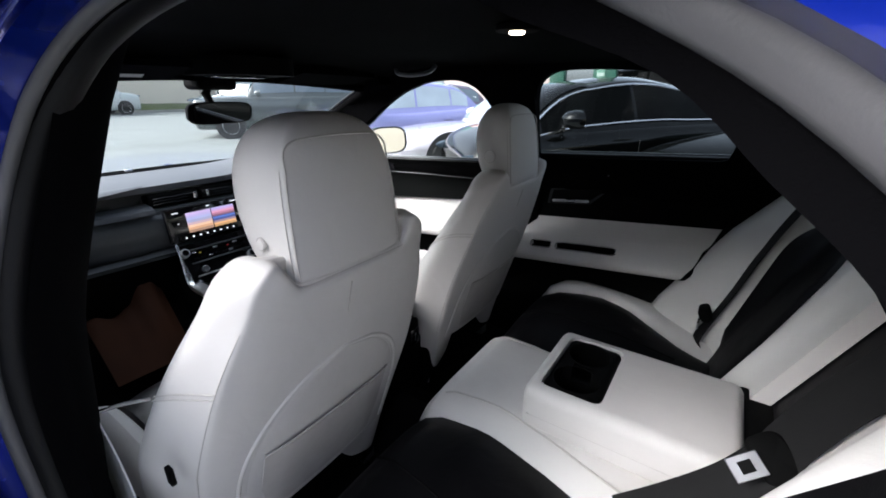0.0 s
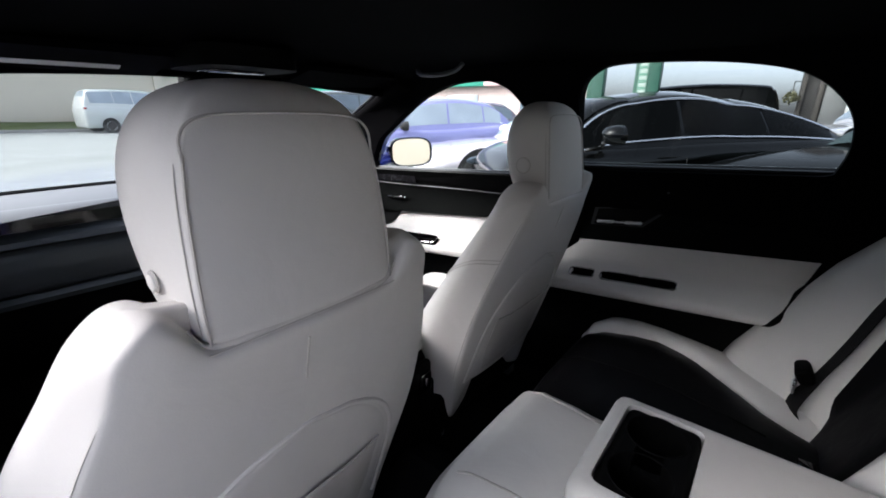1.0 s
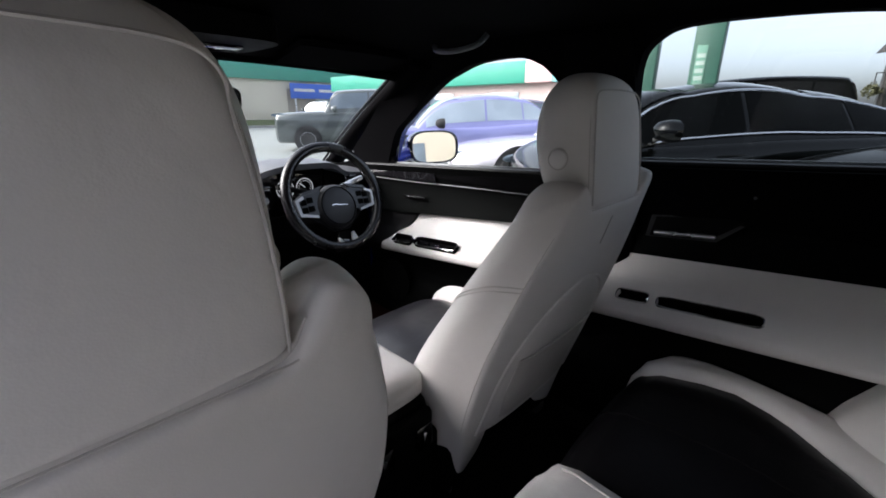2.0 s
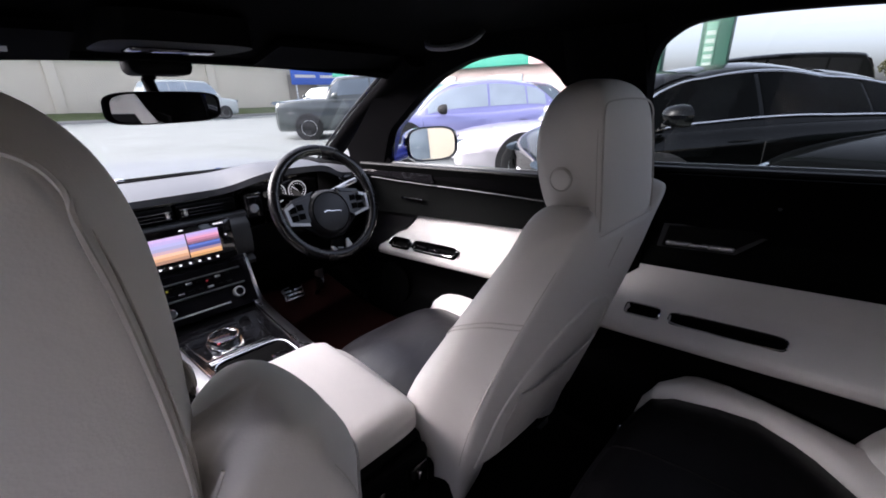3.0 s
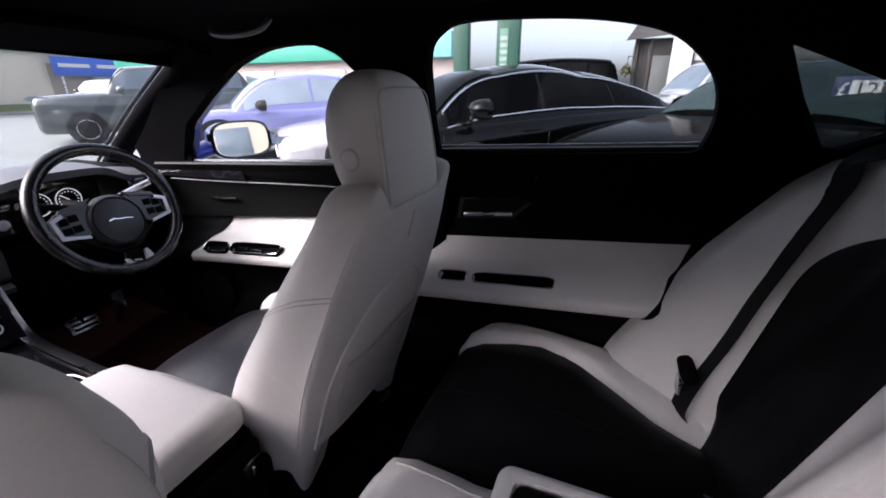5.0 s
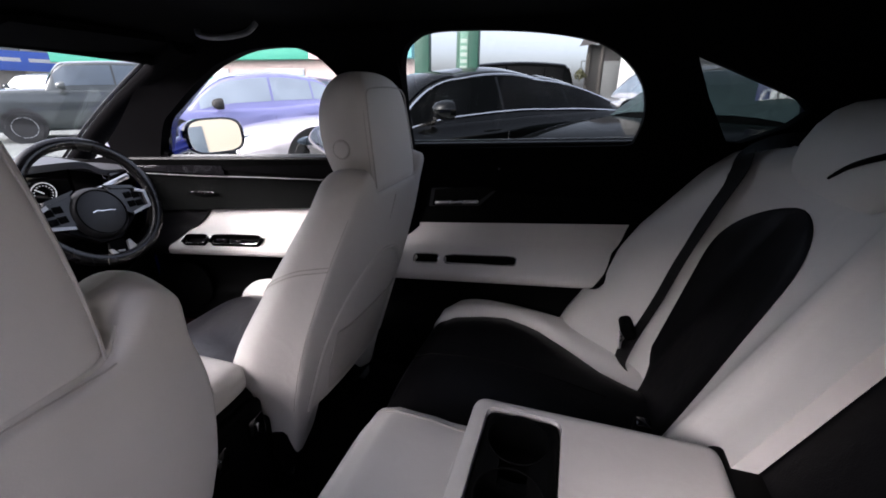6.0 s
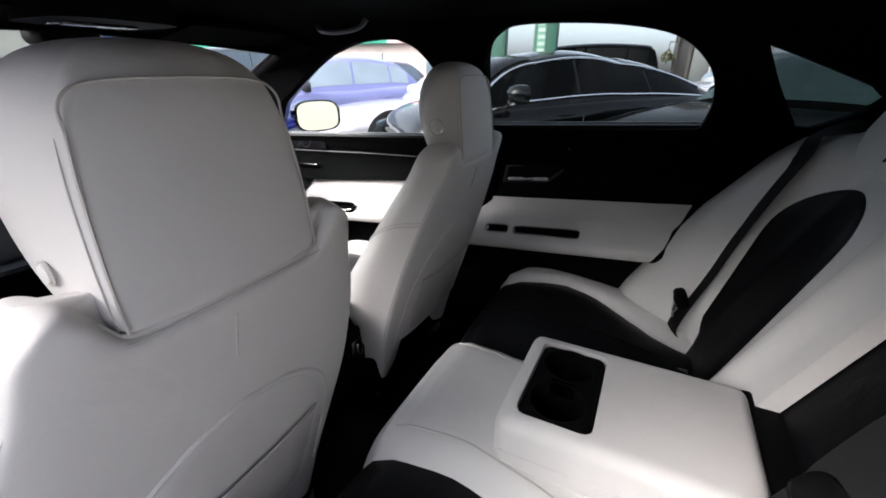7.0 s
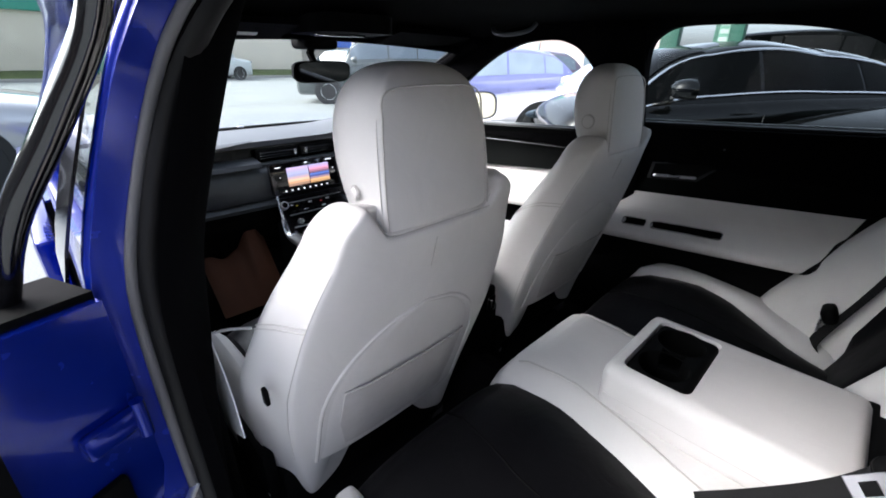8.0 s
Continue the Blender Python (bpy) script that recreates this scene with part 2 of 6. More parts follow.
APERTURE = [(-0.05, 0.37), (-0.085, 0.6), (-0.115, 0.85), (-0.14, 1.0), (-0.152, 1.10), (-0.15, 1.18), (-0.125, 1.245), (-0.075, 1.300), (0.02, 1.336), (0.15, 1.351), (0.282, 1.347), (0.366, 1.328), (0.451, 1.292), (0.508, 1.257), (0.564, 1.201), (0.619, 1.125), (0.664, 1.034), (0.688, 0.94), (0.664, 0.82), (0.57, 0.70), (0.46, 0.56), (0.39, 0.43), (0.33, 0.37)]
INNER = [(-0.045, 0.38), (-0.08, 0.6), (-0.11, 0.85), (-0.135, 1.0), (-0.146, 1.10), (-0.145, 1.18), (-0.12, 1.24), (-0.07, 1.295), (0.02, 1.330), (0.15, 1.344), (0.26, 1.336), (0.34, 1.312), (0.40, 1.286), (0.455, 1.265), (0.488, 1.238), (0.513, 1.216), (0.529, 1.191), (0.540, 1.165), (0.557, 1.11), (0.592, 1.03), (0.63, 0.94), (0.64, 0.82), (0.56, 0.71), (0.45, 0.57), (0.38, 0.44), (0.32, 0.38)]


def flank(z):
    """Half width of the trim's inner face at a height."""
    d = z - 0.98
    return 0.712 - 0.20 * (d + math.sqrt(d * d + 0.004)) - 0.01 * max(0, min(1, (z - 1.25) / 0.1))


def side_wall(sgn, x0, x1, z0, z1, y_in, y_out, holes):
    def f(u, v):
        x, z = x0 + (x1 - x0) * u, z0 + (z1 - z0) * v
        return x, sgn * (flank(z) + y_in), z
    bm = slab(f, 16, 22, (0, sgn, 0), y_out - y_in)
    return carve(bm, [polyprism(h, lambda a, b: (a, sgn * 0.3, b), (0, sgn * 1.0, 0)) for h in holes])


def round_outline(pts, n=5):
    return [(p[0], p[1]) for p in smooth_line([(a, b, 0) for a, b in pts], n, True)]


def shrink(pts, d):
    """Moves an outline inwards (or outwards for minus)."""
    cx, cz = sum(p[0] for p in pts) / len(pts), sum(p[1] for p in pts) / len(pts)
    return [(x - d * (x - cx) / math.hypot(x - cx, z - cz), z - d * (z - cz) / math.hypot(x - cx, z - cz)) for x, z in pts]


def structure(name, bm, material, label, category, smooth=40):
    return tagged(part(name, bm, material, None, label, smooth), label, category, "", "structure")


ap = round_outline(APERTURE, 4)
inner = round_outline(INNER, 4)
NOSE = [(-1.45, 0.93), (-1.33, 0.982), (-1.14, 1.10), (-1.0, 1.195), (-0.80, 1.302), (-0.70, 1.335), (-0.66, 1.5), (-1.45, 1.5)]
FRONT_WIN = round_outline(FRONT_WIN, 3)
REAR_WIN = round_outline(REAR_WIN, 4)
structure("wall_right", side_wall(1, -1.28, 1.25, 0.94, 1.36, 0.0, 0.035, [FRONT_WIN, REAR_WIN, QUARTER, NOSE]), CLOTH, "black cloth pillar trim round the side windows", "pillar trim")
structure("wall_left", side_wall(-1, -1.28, 1.25, 0.25, 1.385, 0.0, 0.02, [FRONT_WIN, inner, QUARTER, NOSE]), CLOTH, "black pillar and sill trim round the open doorway", "pillar trim")
structure("bodyside_right", side_wall(1, -1.30, 1.27, 0.30, 1.365, 0.045, 0.072, [shrink(FRONT_WIN, -0.02), shrink(REAR_WIN, -0.02), shrink(QUARTER, -0.015), NOSE]), BLUE, "metallic blue painted bodyside with window openings", "bodyside", 12)
structure("bodyside_left", side_wall(-1, -1.30, 1.27, 0.22, 1.39, 0.025, 0.068, [shrink(FRONT_WIN, -0.02), ap, shrink(QUARTER, -0.015), NOSE]), BLUE, "metallic blue painted bodyside round an open doorway", "bodyside", 12)
structure("door_flange", tube([(a, -flank(b) - 0.056, b) for a, b in shrink(ap, -0.028)], 0.017, 12, True, up=(0, 1, 0)), BLUE, "raised blue painted flange round the doorway", "door flange")
seal_line = [(a, -flank(b) - 0.006, b) for a, b in shrink(ap, -0.008)]
structure("door_seal", tube(seal_line, 0.021, 12, True, up=(0, 1, 0)), SEALR, "black rubber door seal lining the doorway", "door seal")
# Painted sky highlight along the black seal, widest at the upper rear.
structure("seal_highlight", tube([(a, -flank(b) - 0.027, b) for a, b in shrink(ap, 0.001)], lambda q: 0.0075 + 0.005 * math.exp(-((q - 0.57) / 0.09) ** 2), 10, True, up=(0, 1, 0)), SEALGLINT, "grey tube for the sky highlight on the door seal", "door seal")


def pane(name, outline, sgn, label):
    o = shrink(outline, -0.012)
    bm = polyprism(o, lambda a, b: (a, sgn * (flank(b) + 0.038), b), (0, sgn * 0.004, 0))
    ob = structure(name, bm, PRIVACY if "quarter" in label else TINT if "rear" in label else CLEAR, label, "window", 0)
    ob.visible_shadow = False
    return ob


pane("window_1", FRONT_WIN, 1, "clear front side window glass")
pane("window_2", REAR_WIN, 1, "lightly tinted rear side window glass")
pane("window_3", QUARTER, 1, "tinted quarter window glass behind the rear door")
pane("window_4", FRONT_WIN, -1, "clear front side window glass")
pane("window_5", QUARTER, -1, "tinted quarter window glass")


def head(u, v):
    x, y = -0.86 + 2.1 * u, -0.585 + 1.17 * v
    crown = 1.368 - 0.028 * (y / 0.6) ** 4 - 0.075 * max(0, (-0.45 - x) / 0.41) ** 1.6 - 0.10 * max(0, (x - 0.6) / 0.64) ** 1.8
    return x - 0.07 * (1 - (y / 0.6) ** 2) * (1 - u) ** 3, y, crown


structure("ceiling", slab(head, 26, 16, (0, 0, 1), 0.02), CLOTH, "black cloth headliner", "headliner")
structure("roof", slab(lambda u, v: (Vector(head(u, v)) * 1.0 + Vector((0, (v - 0.5) * 0.16, 0.045 - 0.03 * (2 * v - 1) ** 4))), 20, 12, (0, 0, 1), 0.01), BLUE, "metallic blue painted roof skin", "roof")
structure("floor", slab(lambda u, v: (-1.75 + 3.1 * u, -0.72 + 1.44 * v, 0.30 + 0.13 * max(0, 1 - abs(v - 0.5) / 0.10) ** 0.5 * step(0.1, 0.2, u)), 20, 28, (0, 0, -1), 0.03), CARPET, "black carpeted car floor with centre tunnel", "floor")
structure("bulkhead", box((-1.78, -0.72, 0.28), (-1.74, 0.72, 0.86)), PLASTIC, "black front bulkhead under the dashboard", "bulkhead")
structure("boot_wall", box((1.20, -0.7, 0.28), (1.24, 0.7, 1.07)), CARPET, "black carpeted wall behind the rear seat", "bulkhead")
structure("front_wing_right", box((-1.80, 0.70, 0.28), (-1.28, 0.76, 0.93), 0.01), PLASTIC, "dark side wall of the front footwell", "side wall")
structure("front_wing_left", box((-1.80, -0.76, 0.28), (-1.28, -0.70, 0.93), 0.01), PLASTIC, "dark side wall of the front footwell", "side wall")


def wscreen(u, v):
    """Windscreen: u from the header to the cowl, v across."""
    q = 2 * v - 1
    x = (-0.80 - 0.95 * u) - (0.10 - 0.03 * u) * (1 - q * q) + 0.0
    return x, q * (0.545 + 0.32 * u - 0.06 * u * u), 1.312 - 0.030 * q * q - 0.40 * u - 0.03 * math.sin(math.pi * u) * -1


ws = structure("windscreen", slab(wscreen, 12, 16, (-0.4, 0, 1), 0.005), CLEAR, "large raked clear windscreen", "windscreen")
ws.visible_shadow = False
for s, nm in ((1, "a_pillar_right"), (-1, "a_pillar_left")):
    line = [Vector(wscreen(u, 0.5 + 0.5 * s)) + Vector((0.012, s * 0.046, 0.0)) for u in (-0.1, 0, 0.15, 0.3, 0.45, 0.6, 0.75, 0.9, 1.0)]
    if s < 0:
        line = [Vector((p.x, p.y * 0.91, p.z)) for p in line]
    structure(nm, tube(line, lambda q: 0.036 + 0.008 * q, 12, flat=0.8), CLOTH, "black trimmed windscreen pillar", "pillar")
    edge = [Vector(wscreen(u, 0.5 + 0.487 * s)) + Vector((0, 0, -0.006)) for u in (0, 0.2, 0.4, 0.6, 0.8, 1.0)]
    structure("trim_" + nm[9:], tube(edge, 0.006, 6), SEALR, "black edge band of the windscreen", "edge band")
structure("trim_header", tube([Vector(wscreen(0.01, k / 14)) + Vector((0.0, 0, -0.006)) for k in range(15)], 0.014, 8), CLOTH, "black header edge above the windscreen", "header trim")
structure("rear_screen", slab(lambda u, v: (1.22 + 0.35 * u, (2 * v - 1) * 0.52, 1.27 - 0.22 * u), 4, 8, (0.4, 0, 1), 0.005), TINT, "tinted rear screen", "rear screen").visible_shadow = False
structure("parcel_shelf", box((0.86, -0.66, 1.035), (1.30, 0.66, 1.06), 0.008), CLOTH, "black parcel shelf behind the rear headrests", "parcel shelf")
for s, nm in ((1, "corner_trim_right"), (-1, "corner_trim_left")):
    structure(nm, polyprism([(-1.75, 0.90), (-1.02, 0.93), (-1.02, 0.985), (-1.10, 1.05), (-1.16, 1.03), (-1.30, 0.965), (-1.45, 0.935), (-1.75, 0.905)], lambda a, b, s=s: (a, s * (0.708 - 0.2 * max(0, b - 0.98)), b), (0, s * 0.02, 0)), CLOTH, "black corner trim ahead of the front window", "corner trim")
RAIL = [(-1.75, -0.755, 0.90), (-1.28, -0.675, 1.118), (-1.0, -0.648, 1.228), (-0.80, -0.640, 1.300), (-0.60, -0.655, 1.332), (-0.30, -0.668, 1.349), (0.10, -0.680, 1.366), (0.45, -0.680, 1.364), (0.80, -0.672, 1.332), (1.25, -0.66, 1.245)]
structure("cant_rail_left", tube(smooth_line(RAIL, 5), 0.042, 14, flat=0.75), BLUE, "metallic blue painted roof rail above the doorway", "roof rail")


# ---- door cards ----
def card(sgn, x0, x1, rise, name, label, front):
    """An inner door panel: black top, pale armrest band, dark pocket below. rise(x): height of the band's top edge."""
    door = thing(name, ((x0 + x1) / 2, sgn * 0.72, 0.40), label, "car door", "inner doors", "structure")

    def strip(prof):
        def f(u, v):
            x = x0 + (x1 - x0) * u
            k = v * (len(prof) - 1)
            i = min(int(k), len(prof) - 2)
            a, b = prof[i], prof[i + 1]
            y, dz = a[0] + (b[0] - a[0]) * (k - i), a[1] + (b[1] - a[1]) * (k - i)
            return x, sgn * (y + (0.02 if front else 0)), rise(x) + dz
        return f

    waist = lambda x: (0.966 + 0.055 * (x + 1.05)) if front else (1.056 + 0.055 * (x + 0.09))
    # upper panel, from the waist line to the band
    def upper(u, v):
        x = x0 + (x1 - x0) * u
        zt, zb = waist(x) - 0.004, rise(x) - 0.004
        z = zt + (zb - zt) * v
        y = 0.700 + 0.018 * math.sin(math.pi * v) - 0.012 * (1 - v) ** 6
        return x, sgn * y, z
    part("upper_panel", slab(upper, 14, 14, (0, sgn, 0), 0.02), DOORBLK, door, "black padded upper door panel")
    wl = [(x0 + (x1 - x0) * k / 10, sgn * 0.702, waist(x0 + (x1 - x0) * k / 10) - 0.002) for k in range(11)]
    part("waist_seal", tube(wl, 0.010, 8, flat=0.8), SEALR, door, "black waist seal")
    part("waist_chrome", tube([(a, b + sgn * 0.016, c + 0.007) for a, b, c in wl], 0.0065, 6), GREYSOFT, door, "grey waist line strip")
    band = [(0.702, 0.0), (0.696, -0.020), (0.688, -0.042), (0.680, -0.058), (0.674, -0.066), (0.664, -0.074), (0.632, -0.097), (0.612, -0.111), (0.603, -0.119), (0.598, -0.129), (0.600, -0.143), (0.610, -0.153), (0.66, -0.157)]
    bm = slab(strip(band), 24, 44, (0, sgn, 0), 0.03)
    holes = ((-0.950, -0.845), (-0.828, -0.615)) if front else ((-0.068, 0.008), (0.026, 0.232))
    cut = []
    hw = 0.019 if front else 0.0150
    tilt = Matrix.Rotation(-0.09, 4, "Y") @ Matrix.Rotation(sgn * 0.62, 4, "X")
    for a, b in holes:
        z = rise((a + b) / 2) - 0.094
        cut.append(box((a, sgn * 0.633 - hw, z - 0.045), (b, sgn * 0.633 + hw, z + 0.045), 0.010, 3, None, tilt))
    part("armrest_band", carve(bm, cut) if sgn > 0 else bm, WHITE, door, "white leather armrest band")
    for (a, b), nm in zip(holes, ("switch_well", "grip_well")):
        m = Matrix.Translation(((a + b) / 2, sgn * 0.633, rise((a + b) / 2) - 0.094)) @ tilt
        hx = (b - a) / 2
        tray = loft([[m @ Vector((k * hx * sgp(math.cos(t), 0.3), k * (hw - 0.0003) * sgp(math.sin(t), 0.5), d)) for t in (2 * math.pi * q / 32 for q in range(32))] for k, d in ((1.02, 0.0), (1.0, -0.018), (0.97, -0.020))])
        bmesh.ops.delete(tray, geom=[f for f in tray.faces if f.calc_center_median().dot(m.to_3x3() @ Vector((0, 0, 1))) > (m @ Vector((0, 0, -0.001))).dot(m.to_3x3() @ Vector((0, 0, 1)))], context="FACES")
        part(nm, tray, PLASTIC, door, "black recess in the armrest")
        rim = [m @ Vector((hx * sgp(math.cos(t), 0.3), hw * sgp(math.sin(t), 0.5), 0.002)) for t in (2 * math.pi * q / 40 for q in range(40))]
        part("well_rim", tube(rim, 0.0013, 5, True), CHROME, door, "thin bright rim")
    if front:
        for k in range(3):
            part("switch", box((-0.80 + 0.058 * k, sgn * 0.640 - 0.009, rise(-0.76) - 0.108), (-0.755 + 0.058 * k, sgn * 0.640 + 0.009, rise(-0.76) - 0.094), 0.002), GLOSSBLK, door, "black window switch")
    if front:
        # the black card sweeps down over the front end of the white band
        skin = strip(band)
        def sweep(u, v):
            xe = -0.875 - 0.135 * min(1.0, v / 0.62) - 0.02 * max(0.0, v - 0.62)
            p = skin((xe - x0) * u / (x1 - x0), v)
            return p[0], p[1] - sgn * 0.006, p[2] + 0.001
        part("front_sweep", slab(sweep, 10, 40, (0, sgn, 0), 0.012), BLACK, door, "black leather sweep at the front of the armrest")
    else:
        # the black card closes the rear end of the white band
        skin = strip(band)
        def close(u, v):
            xe = 0.510 - 0.090 * v
            p = skin((xe + (0.66 - xe) * u - x0) / (x1 - x0), v)
            return p[0], p[1] - sgn * 0.005, p[2] + 0.001
        part("rear_sweep", slab(close, 10, 40, (0, sgn, 0), 0.012), PLASTIC, door, "black end of the armrest beside the rear seat")
    low = [(0.655, -0.158), (0.685, -0.175), (0.690, -0.24), (0.675, -0.29), (0.655, -0.32), (0.650, -0.40), (0.665, -0.46)]
    part("lower_panel", slab(strip(low), 12, 18, (0, sgn, 0), 0.02), PLASTIC, door, "black lower door panel")
    # pull handle in its recess
    hx, hz = (-0.955, 0.852) if front else (-0.025, 0.893)
    ln, sl = (0.115, 0.05) if front else (0.13, 0.10)
    rec = [(hx - 0.02, hz - 0.014), (hx + ln + 0.002, hz - 0.012 + ln * sl), (hx + ln + 0.06, hz + 0.045 + ln * sl), (hx + ln + 0.03, hz + 0.05 + ln * sl), (hx - 0.012, hz + 0.040)]
    if not front:
        part("handle_bezel", polyprism(rec, lambda a, b: (a, sgn * 0.712, b), (0, -sgn * 0.006, 0)), SOFT, door, "dark handle surround", 0)
        part("handle_recess", polyprism(shrink(rec, 0.012), lambda a, b: (a, sgn * 0.7055, b), (0, -sgn * 0.002, 0)), PLASTIC, door, "", 0)
        part("lock_pin", disc((0.16, sgn * 0.700, 1.006), (0, sgn, 0.2), 0.0035, 0.016, 12), GREYSOFT, door, "small lock button")
    part("pull_handle", box((hx, sgn * 0.704 - 0.008, hz - 0.0045 + 0.5 * ln * sl), (hx + ln, sgn * 0.704 + 0.004, hz + 0.0045 + 0.5 * ln * sl), 0.003, 2, None, Matrix.Rotation(-sl, 4, "Y")), CHROME if front else SATIN, door, "chrome door pull")
    if front:
        sm = [(x, sgn * (0.704 + 0.004), z) for x, z in ((-1.15, 0.905), (-0.9, 0.912), (-0.6, 0.925), (-0.3, 0.935))]
        part("seam", tube(smooth_line(sm), 0.0022, 5), GREYSOFT, door, "fine stitched seam")
        trim = [(-1.2, 0.915), (-0.78, 0.925), (-0.79, 0.955), (-1.2, 0.945)]
        part("inlay", polyprism(trim, lambda a, b: (a, sgn * 0.706, b), (0, -sgn * 0.006, 0)), GLOSSBLK, door, "gloss black inlay", 0)
        part("speaker_cover", disc((-0.98, sgn * 0.668, 0.50), (0, 1, 0), 0.085, 0.012, 32, 0.003), PLASTIC, door, "round black speaker cover")
    return door


card(1, -0.20, 0.66, lambda x: 0.834 + 0.088 * (x + 0.05), "door_1", "closed rear door with black card and white armrest band", False)
card(1, -1.20, -0.20, lambda x: 0.806 + 0.100 * (x + 0.80), "door_2", "closed front door with black card and white armrest band", True)
card(-1, -1.20, -0.66, lambda x: 0.806 + 0.100 * (x + 0.80), "door_3", "closed passenger door with black card and white armrest band", True)
structure("b_pillar_right", slab(lambda u, v: (-0.245 + 0.16 * u + 0.05 * (1 - v) * (u - 0.5), flank(0.3 + 1.03 * v) - 0.012 - 0.018 * math.sin(math.pi * u), 0.3 + 1.03 * v), 10, 20, (0, 1, 0), 0.02), CLOTH, "black trimmed centre pillar beside the front seat", "pillar")
structure("b_pillar_left", slab(lambda u, v: (-0.275 + 0.15 * u + 0.12 * (1 - v) * (u - 0.2), -flank(0.3 + 1.03 * v) + 0.012 + 0.056 * math.sin(math.pi * u) ** 0.7 * step(0.18, 0.66, v), 0.3 + 1.03 * v), 14, 24, (0, -1, 0), 0.02), CLOTH, "black padded centre pillar trim beside the passenger seat", "pillar")


# ---- front seats ----
BACK = [  # height, half width, thickness
    (0.395, 0.196, 0.06), (0.410, 0.216, 0.09), (0.45, 0.230, 0.14), (0.52, 0.244, 0.185), (0.60, 0.257, 0.200), (0.68, 0.266, 0.190), (0.76, 0.270, 0.165), (0.83, 0.258, 0.142), (0.89, 0.245, 0.126), (0.935, 0.230, 0.114), (0.97, 0.214, 0.106), (1.00, 0.198, 0.100), (1.025, 0.188, 0.096), (1.05, 0.177, 0.094), (1.07, 0.166, 0.092), (1.085, 0.155, 0.091), (1.095, 0.147, 0.090), (1.10, 0.143, 0.090)]
SECTION = [  # depth as a share of the thickness, share of the half width, from the rear middle round the side to the front middle
    (0.0, 0.0), (0.003, 0.18), (0.010, 0.34), (0.020, 0.46), (0.026, 0.52), (0.034, 0.58), (0.044, 0.64), (0.058, 0.70), (0.078, 0.76), (0.105, 0.82), (0.125, 0.850), (0.19, 0.872), (0.30, 0.905), (0.43, 0.950), (0.56, 0.985), (0.68, 1.0), (0.80, 0.985), (0.91, 0.94), (0.97, 0.88), (1.0, 0.80), (0.99, 0.72), (0.95, 0.64), (0.90, 0.58), (0.84, 0.52), (0.78, 0.46), (0.70, 0.34), (0.60, 0.18), (0.56, 0.0)]
CREASE = 10


def rear_plane(z):
    return 0.016 - 0.30 * (1.04 - z)


def seat_back_x(y, z, x0):
    """The rear face of the shell at a height."""
    w, t = lerp(BACK, z)
    q = min(0.97, abs(y) / w)
    return x0 + rear_plane(z) - t * float(np.interp(q, [r[1] for r in SECTION[:15]], [r[0] for r in SECTION[:15]]))


SHOULDER = [(0, 1.026), (0.096, 1.026), (0.103, 1.030), (0.109, 1.041), (0.115, 1.054), (0.122, 1.064), (0.132, 1.071), (0.144, 1.0715), (0.157, 1.064), (0.168, 1.051), (0.179, 1.034), (0.189, 1.017), (0.198, 1.0)]


def top_edge(y):
    """The top edge dips between the shoulders, where the headrest sits."""
    return lerp(SHOULDER, abs(y))[0]


def foot_arch(y, z):
    """The lower edge is arched between two feet."""
    a = abs(y)
    return 0.120 * step(0.185, 0.11, a) * step(0.55, 0.41, z) - 0.012 * step(0.15, 0.20, a) * step(0.50, 0.41, z)


